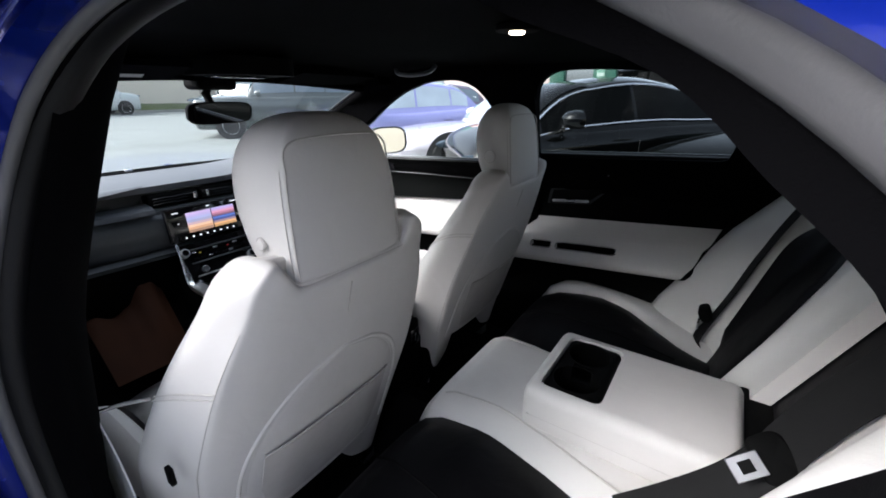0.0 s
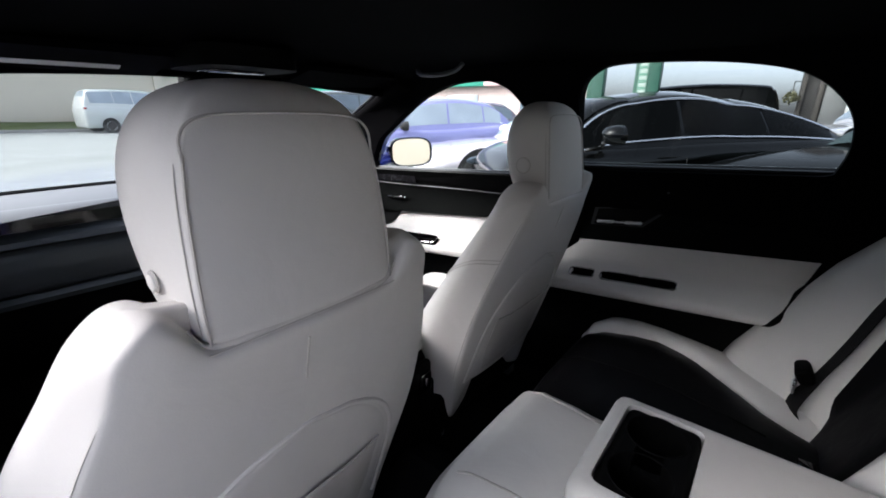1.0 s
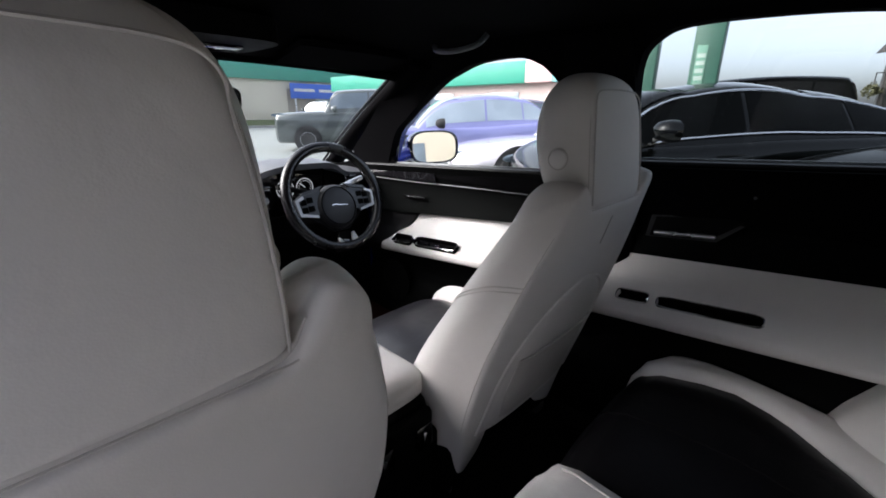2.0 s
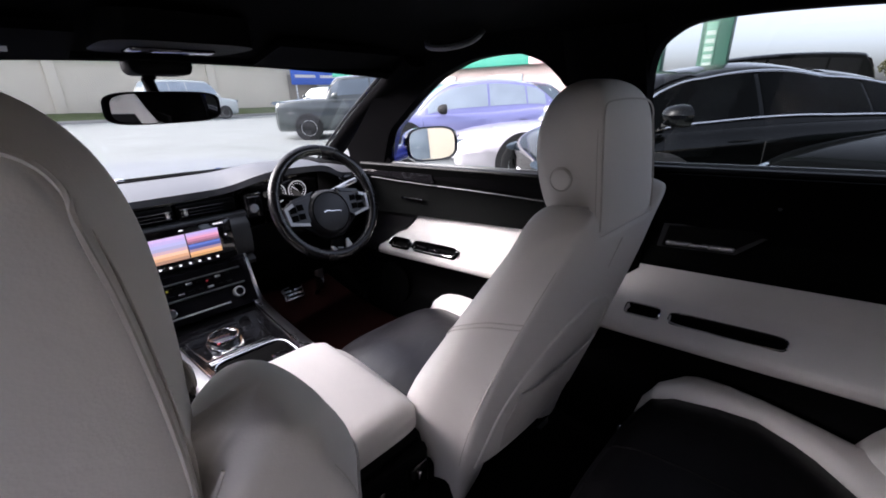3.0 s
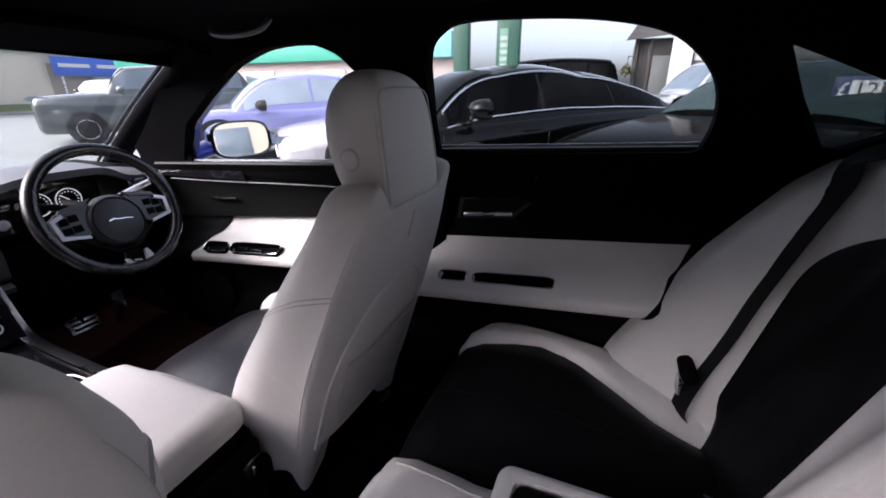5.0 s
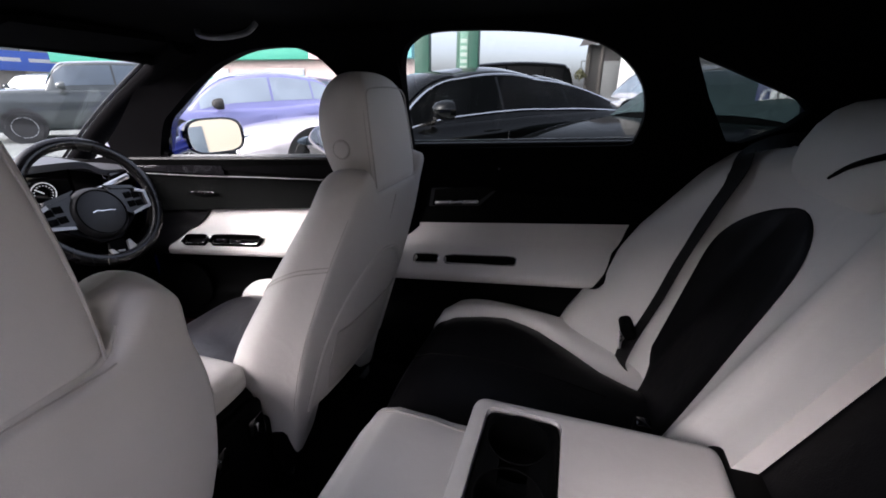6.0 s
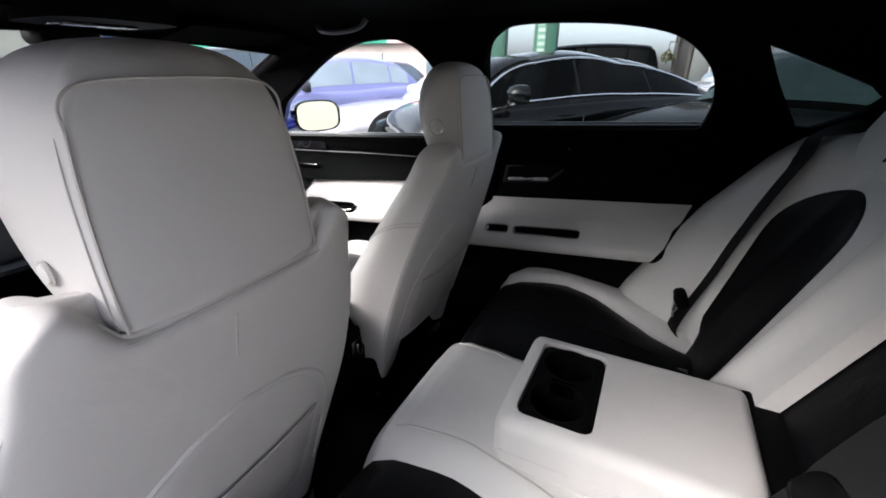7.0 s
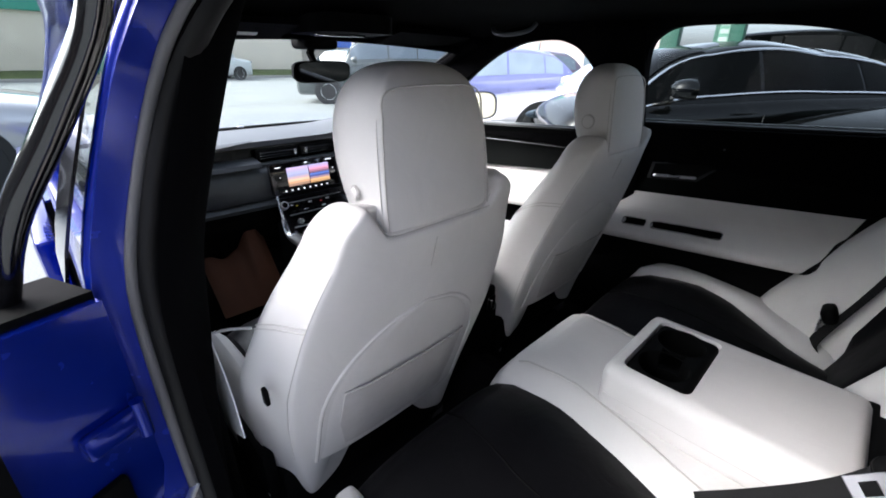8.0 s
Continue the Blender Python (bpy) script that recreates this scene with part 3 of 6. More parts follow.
def front_seat(name, x0, yc, label):
    seat = thing(name, (x0 - 0.35, yc, 0.33), label, "car seat", "front seats")
    P = lambda x, y, z: (x, yc + y, z)

    def skin(j, z, s, out=0.0):
        """A point of the shell: j counts along the section, s is the side."""
        w, t = lerp(BACK, z)
        i = min(int(j), len(SECTION) - 2)
        d, q = (SECTION[i][c] + (SECTION[i + 1][c] - SECTION[i][c]) * (j - i) for c in (0, 1))
        y = s * (w * q + out)
        if z <= 1.0:
            return P(x0 + rear_plane(z) - t * d + out * (1 - 2 * d), y, z + foot_arch(y, z))
        # above the shoulder line the rings close up into the rim
        k = (z - 1.0) / 0.1
        zz = 1.0 + (top_edge(y) - 1.0) * (k + (1 - k) * q ** 3)
        return P(x0 + rear_plane(zz) - t * (0.45 + (d - 0.45) * max(0.0, 1 - k ** 5) ** 0.5), y, zz)
    rings = []
    for z in [r[0] for r in BACK if r[0] < 1.0] + [1.0, 1.02, 1.04, 1.058, 1.072, 1.082, 1.089, 1.094, 1.097, 1.099]:
        half = range(len(SECTION))
        rings.append([skin(j, z, 1) for j in half] + [skin(j, z, -1) for j in list(half)[-2:0:-1]])
    back = part("backrest", loft(rings), WHITE2, seat, "white leather backrest shell", 60)
    md = back.modifiers.new("smooth", "SUBSURF")
    md.levels = md.render_levels = 1

    # arch-shaped panel with a map pocket on the rear face
    def arch(u, v, grow=0.0, lift=0.004):
        z = 0.535 + (0.330 + grow) * v
        hw = (0.176 + grow) * (1 - max(0, (v - 0.35) / 0.65) ** 2.4) ** 0.55
        y = (2 * u - 1) * max(hw, 0.004)
        edge = min(1.0, 7 * min(u, 1 - u))
        return P(seat_back_x(y, z, x0) + lift * edge ** 0.5 - 0.0015, y, z)
    part("rear_panel", grid(lambda u, v: arch(u, v), 28, 30)[0], WHITE2, back, "white leather arched rear panel", 60)
    border = [arch(0, k / 24, 0.004, 0) for k in range(24)] + [arch(k / 16, 1.0, 0.004, 0.0) for k in range(17)] + [arch(1, 1 - k / 24, 0.004, 0) for k in range(1, 25)]
    part("panel_piping", tube([(a + 0.0008, b, c) for a, b, c in border], 0.0040, 8), WHITE2, back, "raised piping round the panel")

    def pocket(u, v):
        z = 0.555 + 0.170 * v
        y = (2 * u - 1) * 0.142
        return P(seat_back_x(y, z, x0) + 0.0055 * min(1, 8 * min(u, 1 - u)) + 0.004 * v, y, z)
    part("map_pocket", slab(pocket, 18, 10, (-1, 0, 0), 0.003), MESHNET, back, "ribbed pale leather map pocket", 60)
    rim = [pocket(k / 20, 1.0) for k in range(21)]
    part("pocket_edge", tube([(a + 0.0005, b, c + 0.001) for a, b, c in rim], 0.0022, 6), SEAM, back, "stitched pocket edge")

    # stitched lines under the headrest and down the sides
    line = [P(seat_back_x(0.0, z, x0) + 0.0004, -0.012 + 0.04 * (1 - z), z) for z in np.linspace(1.000, 0.945, 8)]
    part("seam", tube(line, 0.0011, 5), SEAM, back, "stitched seam")
    for s in (-1, 1):
        part("seam", tube([skin(CREASE + 0.5, z, s, -0.0004) for z in np.linspace(0.56, 1.0, 26)], 0.0009, 5), SEAM, back, "stitched side seam")
        for o in (0.0, 0.008):
            part("seam", tube([skin(j, 0.905 - o - 0.045 * (max(0, j - 13) / 4.5) ** 2, s, 0.0004) for j in np.linspace(CREASE + 0.5, 18, 18)], 0.0010, 5), SEAM, back, "stitched cross seam")
    # low padded rim with a stitched line under the headrest
    lip = [(y, top_edge(y)) for y in np.linspace(-0.112, 0.112, 49)]
    lip_x = lambda y, z: x0 + rear_plane(z) - 0.014 - 0.25 * max(0, z - 1.03)
    part("lip", tube([P(lip_x(y, z) - 0.001, y, z - 0.001) for y, z in lip], lambda q: 0.001 + 0.0065 * min(1, 5 * min(q, 1 - q)), 10), WHITE2, back, "padded leather rim below the headrest")
    part("seam", tube([P(lip_x(y, z) + 0.0080, y * 1.04, z - 0.0035) for y, z in lip[3:-3]], 0.0008, 5), SEAM, back, "stitched seam")
    # Black tube stands for the shade between headrest and shell.
    part("gap", tube([P(x0 - 0.006, q * 0.01, 1.0265) for q in range(-9, 10)], 0.0026, 6), PLASTIC, back, "dark tube for the shade in the gap under the headrest")
    if yc < 0:
        part("side_tag", box(P(x0 - 0.106, -0.262, 0.770), P(x0 - 0.092, -0.255, 0.798), 0.002), PLASTIC, back, "small black side tag")
    # front insert of the backrest
    def insert(u, v):
        z = 0.58 + 0.40 * v
        w, t = lerp(BACK, z)
        q = abs(2 * u - 1) * 0.62
        d = float(np.interp(q, [r[1] for r in SECTION[:18:-1]], [r[0] for r in SECTION[:18:-1]]))
        return P(x0 + rear_plane(z) - t * d - 0.006, (2 * u - 1) * 0.62 * w, z)
    part("front_insert", grid(insert, 12, 14)[0], BLACK, back, "black leather insert")

    # headrest: a flat rear face, sides that flare forward from its two stitched edges, and a rounded front
    HR = [  # height, rear x, front x, half width of the rear face, largest half width
        (1.018, -0.010, -0.064, 0.078, 0.082), (1.023, 0.000, -0.084, 0.097, 0.102), (1.030, 0.003, -0.092, 0.1010, 0.1075), (1.06, 0.001, -0.106, 0.1015, 0.1140), (1.10, -0.003, -0.119, 0.1000, 0.1180), (1.14, -0.008, -0.124, 0.0970, 0.1185), (1.17, -0.012, -0.121, 0.0930, 0.1150), (1.192, -0.016, -0.115, 0.0865, 0.1080), (1.208, -0.022, -0.106, 0.078, 0.0980), (1.220, -0.031, -0.097, 0.067, 0.0850), (1.229, -0.042, -0.088, 0.050, 0.0640), (1.234, -0.054, -0.078, 0.026, 0.034)]

    def hr_half(xb, xf, wr, wm):
        d, g = xb - xf, wm - wr
        pts = [(xb + 0.004, 0.0), (xb + 0.0038, 0.3 * wr), (xb + 0.003, 0.6 * wr), (xb + 0.0018, 0.82 * wr), (xb + 0.0004, 0.94 * wr), (xb - 0.0018, 0.985 * wr), (xb - 0.006, wr + 0.06 * g), (xb - 0.14 * d, wr + 0.34 * g), (xb - 0.28 * d, wr + 0.72 * g), (xb - 0.44 * d, wm)]
        return pts + [(xf + 0.56 * d * (1 - sgp(math.sin(a), 0.62)), wm * sgp(math.cos(a), 0.62)) for a in (math.pi / 2 * k / 8 for k in range(1, 9))]
    rings = []
    for z, xb, xf, wr, wm in HR:
        h = hr_half(xb, xf, wr, wm)
        dip = lambda y: 0.004 * (y / wm) ** 2 if z < 1.05 else 0.0
        rings.append([P(x0 + x, y, z + dip(y)) for x, y in h] + [P(x0 + x, -y, z + dip(y)) for x, y in h[-2:0:-1]])
    rest = part("headrest", loft(rings), WHITE, seat, "white leather headrest", 60)
    md = rest.modifiers.new("smooth", "SUBSURF")
    md.levels = md.render_levels = 2
    edge = [(z, xb, wr, wm) for z, xb, xf, wr, wm in HR if 1.024 < z < 1.18]
    side = [(wr - 0.003, z, xb + 0.0006) for z, xb, wr, wm in edge]
    top = [(0.0895, 1.186, -0.0130), (0.083, 1.197, -0.0155), (0.070, 1.203, -0.0172), (0.045, 1.2055, -0.0172), (0.0, 1.2065, -0.0165)]
    right = side + top
    loop = [(-y, z, x) for y, z, x in right] + [(y, z, x) for y, z, x in right[-2::-1]]
    part("seam", tube(smooth_line([P(x0 + x, y, z) for y, z, x in loop], 4), 0.0013, 5), SEAM, rest, "stitched headrest seam")
    for s in (-1, 1):
        line = [P(x0 + xb - 0.0058, s * (wr + 0.06 * (wm - wr) - 0.0001), z) for z, xb, wr, wm in edge]
        part("seam", tube(smooth_line(line, 3), lambda q: 0.0002 + 0.0005 * min(1, 6 * min(q, 1 - q)), 5), SEAM, rest, "second stitched edge seam")
        tilt = Vector((0.05, s, 0))
        bx, by, bz, br = (-0.044, 0.1138, 1.077, 0.0078) if yc < 0 else (-0.054, 0.1158, 1.100, 0.0155)
        part("button", disc(P(x0 + bx, s * by, bz), tilt, br, 0.008, 28, 0.003), WHITE, rest, "round padded button")
        part("button_seam", tube([P(x0 + bx + (br + 0.0013) * math.cos(t), s * (by + 0.0008), bz + (br + 0.0013) * math.sin(t)) for t in (2 * math.pi * k / 28 for k in range(28))], 0.0011, 5, True), SEAM, rest)
        part("post", tube([P(x0 - 0.05, s * 0.055, 0.98), P(x0 - 0.048, s * 0.055, 1.06)], 0.007, 10), CHROME, rest, "chrome headrest post")

    # cushion
    def base(u, v, y0, y1, crown):
        x = x0 - 0.66 + 0.44 * u
        y = y0 + (y1 - y0) * v
        z = 0.565 + 0.03 * (1 - u) - 0.05 * (1 - u) ** 8 + crown * (1 - (2 * v - 1) ** 4)
        return P(x, y, z)
    part("cushion", slab(lambda u, v: base(u, v, -0.17, 0.17, 0.02), 14, 12, (0, 0, -1), 0.13), SEATBLK, seat, "black leather cushion")
    for s in (-1, 1):
        def bolster(u, v, s=s):
            a = math.pi * v
            return P(x0 - 0.65 + 0.42 * u, s * (0.212 - 0.042 * math.cos(a)), 0.50 + 0.115 * math.sin(a) + 0.02 * (1 - u) - 0.06 * (1 - u) ** 8)
        part("bolster", slab(bolster, 14, 10, (0, 0, -1), 0.08), WHITE, seat, "white leather side bolster")
    part("base_trim", box(P(x0 - 0.64, -0.235, 0.38), P(x0 - 0.19, 0.235, 0.50), 0.02), PLASTIC, seat, "black plastic seat base")
    part("recliner", box(P(x0 - 0.36, -0.262, 0.45), P(x0 - 0.20, -0.235, 0.56), 0.012), PLASTIC, seat, "black recliner cover")
    for a in (-0.58, -0.24):
        for b in (-0.2, 0.2):
            part("rail_foot", box(P(x0 + a - 0.03, b - 0.02, 0.332), P(x0 + a + 0.03, b + 0.02, 0.39), 0.004), SATIN, seat, "metal rail foot")
    return seat


front_seat("driver_seat", 0.0, 0.363, "white leather front seat with black cushion behind the wheel")
front_seat("passenger_seat", 0.055, -0.369, "white leather front passenger seat with map pocket and black cushion")


# ---- rear bench ----
bench = thing("rear_bench", (0.35, 0, 0.32), "white and black leather rear bench with folded armrest", "rear seat")
YC = [(0.0, 0.19), (0.10, 0.175), (0.2, 0.165), (0.32, 0.185), (0.42, 0.21), (0.56, 0.24)]
YO = [(0.0, 0.545), (0.06, 0.545), (0.12, 0.562), (0.22, 0.592), (0.30, 0.572), (0.40, 0.50), (0.48, 0.43), (0.56, 0.40)]


def seat_line(q):
    """Cushion profile from the front foot over the lip to the back: (x, z, weight of the crown)."""
    pts = [(0.055, 0.34, 0.2), (0.040, 0.42, 0.5), (0.030, 0.50, 0.8), (0.028, 0.555, 1.0), (0.045, 0.590, 1.0), (0.085, 0.608, 1.0), (0.16, 0.612, 1.0), (0.28, 0.603, 1.0), (0.42, 0.592, 1.0), (0.60, 0.585, 0.8)]
    k = q * (len(pts) - 1)
    i = min(int(k), len(pts) - 2)
    return [a + (b - a) * (k - i) for a, b in zip(pts[i], pts[i + 1])]


def cushion_zone(name, lo, hi, crown, material, label, push=0.0, sharp=3.5):
    def f(u, v):
        x, z, w = seat_line(u)
        y0, y1 = lo(x), hi(x)
        y = y0 + (y1 - y0) * v
        r = crown * w * (1 - abs(2 * v - 1) ** sharp)
        lip = step(0.58, 0.50, z)
        return x - r * lip - push * lip, y, z + r * (1 - lip)
    return part(name, grid(f, 36, 16)[0], material, bench, label, 60)


yc = lambda x: lerp(YC, x)[0]
yo = lambda x: lerp(YO, x)[0]
ye = lambda x: 0.655 - 0.09 * step(0.12, 0.0, x)
cushion_zone("centre_cushion", lambda x: -yc(x), lambda x: yc(x), 0.040, WHITE, "white leather centre cushion", 0.010, 7)
for s in (-1, 1):
    cushion_zone("cushion_insert", lambda x: s * (yc(x) + 0.001), lambda x: s * (yo(x) - 0.001), 0.022, BLACK, "black leather cushion insert")
    cushion_zone("side_bolster", lambda x: s * (yo(x) + 0.001), lambda x: s * ye(x), 0.024, WHITE, "white leather cushion bolster")
    line = []
    for k in range(30):
        x, z, w = seat_line(0.42 + 0.5 * k / 29)
        line.append((x, s * (yc(x) + 0.45 * (yo(x) - yc(x)) + 0.05 * (x - 0.2)), z + 0.0225))
    part("crease", tube(line, 0.0022, 5), PLASTIC, bench, "stitched crease")
for s in (-1, 1):
    line = []
    for k in range(24):
        x, z, w = seat_line(0.5 + 0.45 * k / 23)
        line.append((x, s * (yc(x) - 0.045), z + 0.0365))
    part("seam", tube(line, 0.002, 5), SEAM, bench, "stitched centre seam")
part("plinth", box((0.07, -0.62, 0.315), (0.62, 0.62, 0.52), 0.01), CARPET, bench, "black carpeted bench plinth")


def amp(z):
    return lerp([(0.58, 0.188), (0.63, 0.190), (0.89, 0.155), (1.03, 0.105), (1.10, 0.065), (1.2, 0.05)], z)[0]


def rear_x(y, z):
    a = abs(y)
    base = 0.555 + 0.45 * (z - 0.6)
    side = amp(z) * step(0.43, 0.62, a)
    inner = 0.024 * math.exp(-((a - 0.205) / 0.028) ** 2)
    return base - side - inner


for s in (-1, 1):
    def shell(u, v, s=s):
        z = 0.56 + 0.555 * v
        y = 0.100 + (0.567 + 0.02 * v) * u
        roll = 0.04 * step(0.93, 1.0, v)
        return rear_x(y, z) + roll, s * y, z - 0.01 * step(0.96, 1.0, v)
    part("backrest", slab(shell, 44, 30, (1, 0, -0.4), 0.03), WHITE, bench, "white leather rear backrest", 60)

    def black(u, v, s=s):
        v = 1 - (1 - v) ** 1.5
        z = 0.575 + 0.440 * v
        top = (1 - max(0, (v - 0.74) / 0.26) ** 2.4) ** 0.5
        mid, hw = (0.345 if s > 0 else 0.318) + 0.075 * v, ((0.108 if s > 0 else 0.140) - 0.004 * v) * max(top, 0.03)
        y = mid + (2 * u - 1) * hw - 0.040 * max(0, 2 * u - 1) * step(0.22, 0.0, v)
        rim = min(1, 9 * min(u, 1 - u)) * min(1, 6 * (1 - v) + 0.1)
        return rear_x(y, z) - 0.001 - 0.007 * rim ** 0.5, s * y, z
    part("backrest_insert", grid(black, 20, 34)[0], BLACK, bench, "black leather backrest insert", 60)
    # headrest that grows out of the backrest
    rings = []
    for z, d, w in ((1.045, 0.050, 0.135), (1.07, 0.066, 0.155), (1.115, 0.072, 0.162), (1.15, 0.068, 0.158), (1.175, 0.056, 0.148), (1.190, 0.038, 0.13), (1.196, 0.018, 0.10)):
        rings.append([(0.80 + 0.30 * (z - 1.06) + d * sgp(math.cos(t), 0.6), s * 0.40 + w * sgp(math.sin(t), 0.38), z) for t in (2 * math.pi * k / 32 for k in range(32))])
    hr = part("headrest", loft(rings), WHITE2, bench, "white leather rear headrest", 60)
    # Black tube laid on the white leather as the shade of a fold.
    slot = [(0.738, s * 0.375, 1.078), (0.7395, s * 0.345, 1.098), (0.742, s * 0.31, 1.114), (0.754, s * 0.268, 1.131), (0.775, s * 0.243, 1.14)]
    part("fold", tube(smooth_line(slot, 5), lambda q: 0.0025 + 0.004 * q, 6), PLASTIC, hr, "dark tube for the shade in a leather fold")
rings = []
for z, d, w in ((1.03, 0.05, 0.10), (1.05, 0.062, 0.112), (1.09, 0.066, 0.116), (1.12, 0.052, 0.105), (1.135, 0.02, 0.07)):
    rings.append([(0.80 + 0.30 * (z - 1.03) + d * sgp(math.cos(t), 0.6), w * sgp(math.sin(t), 0.5), z) for t in (2 * math.pi * k / 32 for k in range(32))])
part("headrest", loft(rings), WHITE2, bench, "white leather centre headrest", 60)
part("centre_back", slab(lambda u, v: (0.566 + 0.45 * (0.46 * v) + 0.016, -0.108 + 0.216 * u, 0.58 + 0.46 * v), 10, 14, (1, 0, -0.4), 0.03), BLACK, bench, "black panel behind the folded armrest")
part("centre_top", slab(lambda u, v: (rear_x(0.1, 1.0 + 0.1 * v) + 0.02 + 0.03 * v * v, -0.15 + 0.30 * u, 1.0 + 0.105 * v), 10, 8, (1, 0, -0.4), 0.05), WHITE, bench, "white leather centre top roll")

# folded centre armrest with its cup well
rest = part("armrest", carve(box((0.236, -0.128, 0.628), (0.600, 0.132, 0.728), 0.022, 4), [box((0.262, -0.101, 0.66), (0.378, 0.104, 0.80), 0.016, 3)]), WHITE, bench, "white leather folded armrest", 50)
well = part("cup_tray", carve(box((0.2635, -0.0995, 0.645), (0.3765, 0.1025, 0.7265), 0.014, 3), [disc((0.318, -0.048, 0.72), (0, 0, 1), 0.044, 0.11), disc((0.318, 0.050, 0.72), (0, 0, 1), 0.044, 0.11), box((0.298, -0.05, 0.69), (0.338, 0.05, 0.80))]), PLASTIC, rest, "black twin cup holder")
for y in (-0.048, 0.050):
    part("cup_lip", tube([(0.318 + 0.0445 * math.cos(t), y + 0.0445 * math.sin(t), 0.7262) for t in (2 * math.pi * k / 32 for k in range(32))], 0.0016, 5, True), PLASTIC, well, "dark cup rim")
part("pull_tab", box((0.228, -0.015, 0.655), (0.238, 0.02, 0.69), 0.004), WHITE2, rest, "small leather pull tab")
part("hinge_cover", box((0.585, -0.14, 0.60), (0.68, 0.145, 0.715), 0.012), PLASTIC, bench, "black hinge cover of the armrest")
for s in (-1, 1):
    line = [(0.25 + 0.33 * k / 10, s * 0.129 + 0.002, 0.668) for k in range(11)]
    part("seam", tube(line, 0.0014, 5), SEAM, rest, "stitched armrest seam")


# ---- belts ----
def belt(name, pts, label, width=0.047, tongue=None):
    b = thing(name, pts[-1], label, "seat belt", "rear seat belts")
    line = smooth_line(pts, 8)
    def f(u, v):
        k = u * (len(line) - 1)
        i = min(int(k), len(line) - 2)
        p = line[i].lerp(line[i + 1], k - i)
        d = (line[i + 1] - line[i]).normalized()
        sgn = 1 if p.y >= 0 else -1
        n = Vector((-0.86, -0.25, 0.42)) if sgn > 0 else Vector((-0.40, -0.55, 0.72))
        w = d.cross(n).normalized()
        return p + w * (v - 0.5) * width
    part("webbing", slab(f, 60, 3, (1, 0, -0.4), 0.0015), WEB, b, "black woven belt webbing")
    return b


def on_back(y, z, lift=0.012):
    return rear_x(y, z) - lift, y, z


right_belt = belt("seat_belt", [(0.86, 0.60, 1.085), (0.775, 0.605, 1.115), on_back(0.602, 1.09, 0.008), on_back(0.565, 1.05, 0.008), on_back(0.538, 0.96, 0.008), on_back(0.521, 0.87, 0.008), on_back(0.507, 0.77, 0.008), on_back(0.499, 0.69, 0.008), (0.507, 0.475, 0.615), (0.52, 0.465, 0.58)], "black seat belt lying down the rear backrest")
part("tongue", box((0.500, 0.474, 0.668), (0.530, 0.534, 0.706), 0.010, 3, None, Matrix.Rotation(-0.5, 4, "Y")), PLASTIC, right_belt, "black belt tongue stopper")
part("tongue_plate", box((0.500, 0.480, 0.640), (0.506, 0.515, 0.672), 0.002), SATIN, right_belt, "metal belt tongue")
left_belt = belt("seat_belt", [(0.88, -0.15, 1.075), (0.80, -0.15, 1.12), (0.728, -0.142, 1.03), (0.684, -0.140, 0.955), (0.652, -0.139, 0.89), (0.627, -0.140, 0.825), (0.612, -0.146, 0.786), (0.572, -0.168, 0.735), (0.51, -0.200, 0.685), (0.45, -0.225, 0.640)], "black seat belt with metal tongue crossing the rear backrest", 0.060)
bx = Vector((-0.75, -0.42, -0.50)).normalized()
bz = Vector((-0.14, -0.78, 0.60))
bz = (bz - bx * bz.dot(bx)).normalized()
TM = Matrix(((*bx, 0), (*bz.cross(bx), 0), (*bz, 0), (0, 0, 0, 1))).transposed()
TM.translation = (0.614, -0.150, 0.793)
part("tongue", loft([[TM @ Vector((0.026 * k * sgp(math.cos(t), 0.6), 0.033 * k * sgp(math.sin(t), 0.6), d)) for t in (2 * math.pi * q / 24 for q in range(24))] for k, d in ((0.85, -0.012), (1.0, -0.006), (1.0, 0.006), (0.85, 0.010))]), PLASTIC, left_belt, "black plastic tongue grip")
plate = carve(box((0.016, -0.016, 0.012), (0.058, 0.016, 0.015), 0.001, 1), [box((0.028, -0.008, -0.03), (0.046, 0.008, 0.03))])
plate.transform(TM)
part("tongue_plate", plate, mat("brushed_tongue", (0.42, 0.43, 0.45), 0.38, metal=1.0, vary=0.1, scale=40, bump=0.0), left_belt, "bright slotted metal tongue")

# buckle stalks between the cushions
for y in (0.225, -0.225):
    bk = thing("belt_buckle", (0.53, y, 0.60), "black seat belt buckle between cushion and backrest", "belt buckle", "buckles")
    part("housing", box((0.505, y - 0.016, 0.595), (0.535, y + 0.016, 0.655), 0.006), PLASTIC, bk)
    part("release", box((0.508, y - 0.011, 0.654), (0.532, y + 0.011, 0.659), 0.001), GLOSSBLK, bk, "dark release button")


# ---- dashboard ----
dash = thing("dashboard", (-1.3, 0, 0.5), "black leather dashboard with grey panel and screen", "dashboard")


def hood(y):
    return math.exp(-((y - 0.37) / 0.17) ** 4)


def dash_top(u, v):
    y = -0.70 + 1.40 * v
    h = hood(y)
    x = -1.74 + 0.56 * u - 0.05 * (y / 0.7) ** 2 * (1 - u) + 0.10 * h * u + 0.06 * (1 - u) * (y / 0.7) ** 2
    z = 0.916 + 0.040 * math.sin(math.pi * min(1, u * 0.62)) - 0.010 * u ** 4 + 0.052 * h * step(0.2, 0.85, u)
    return x, y, z - 0.02 * (y / 0.7) ** 4


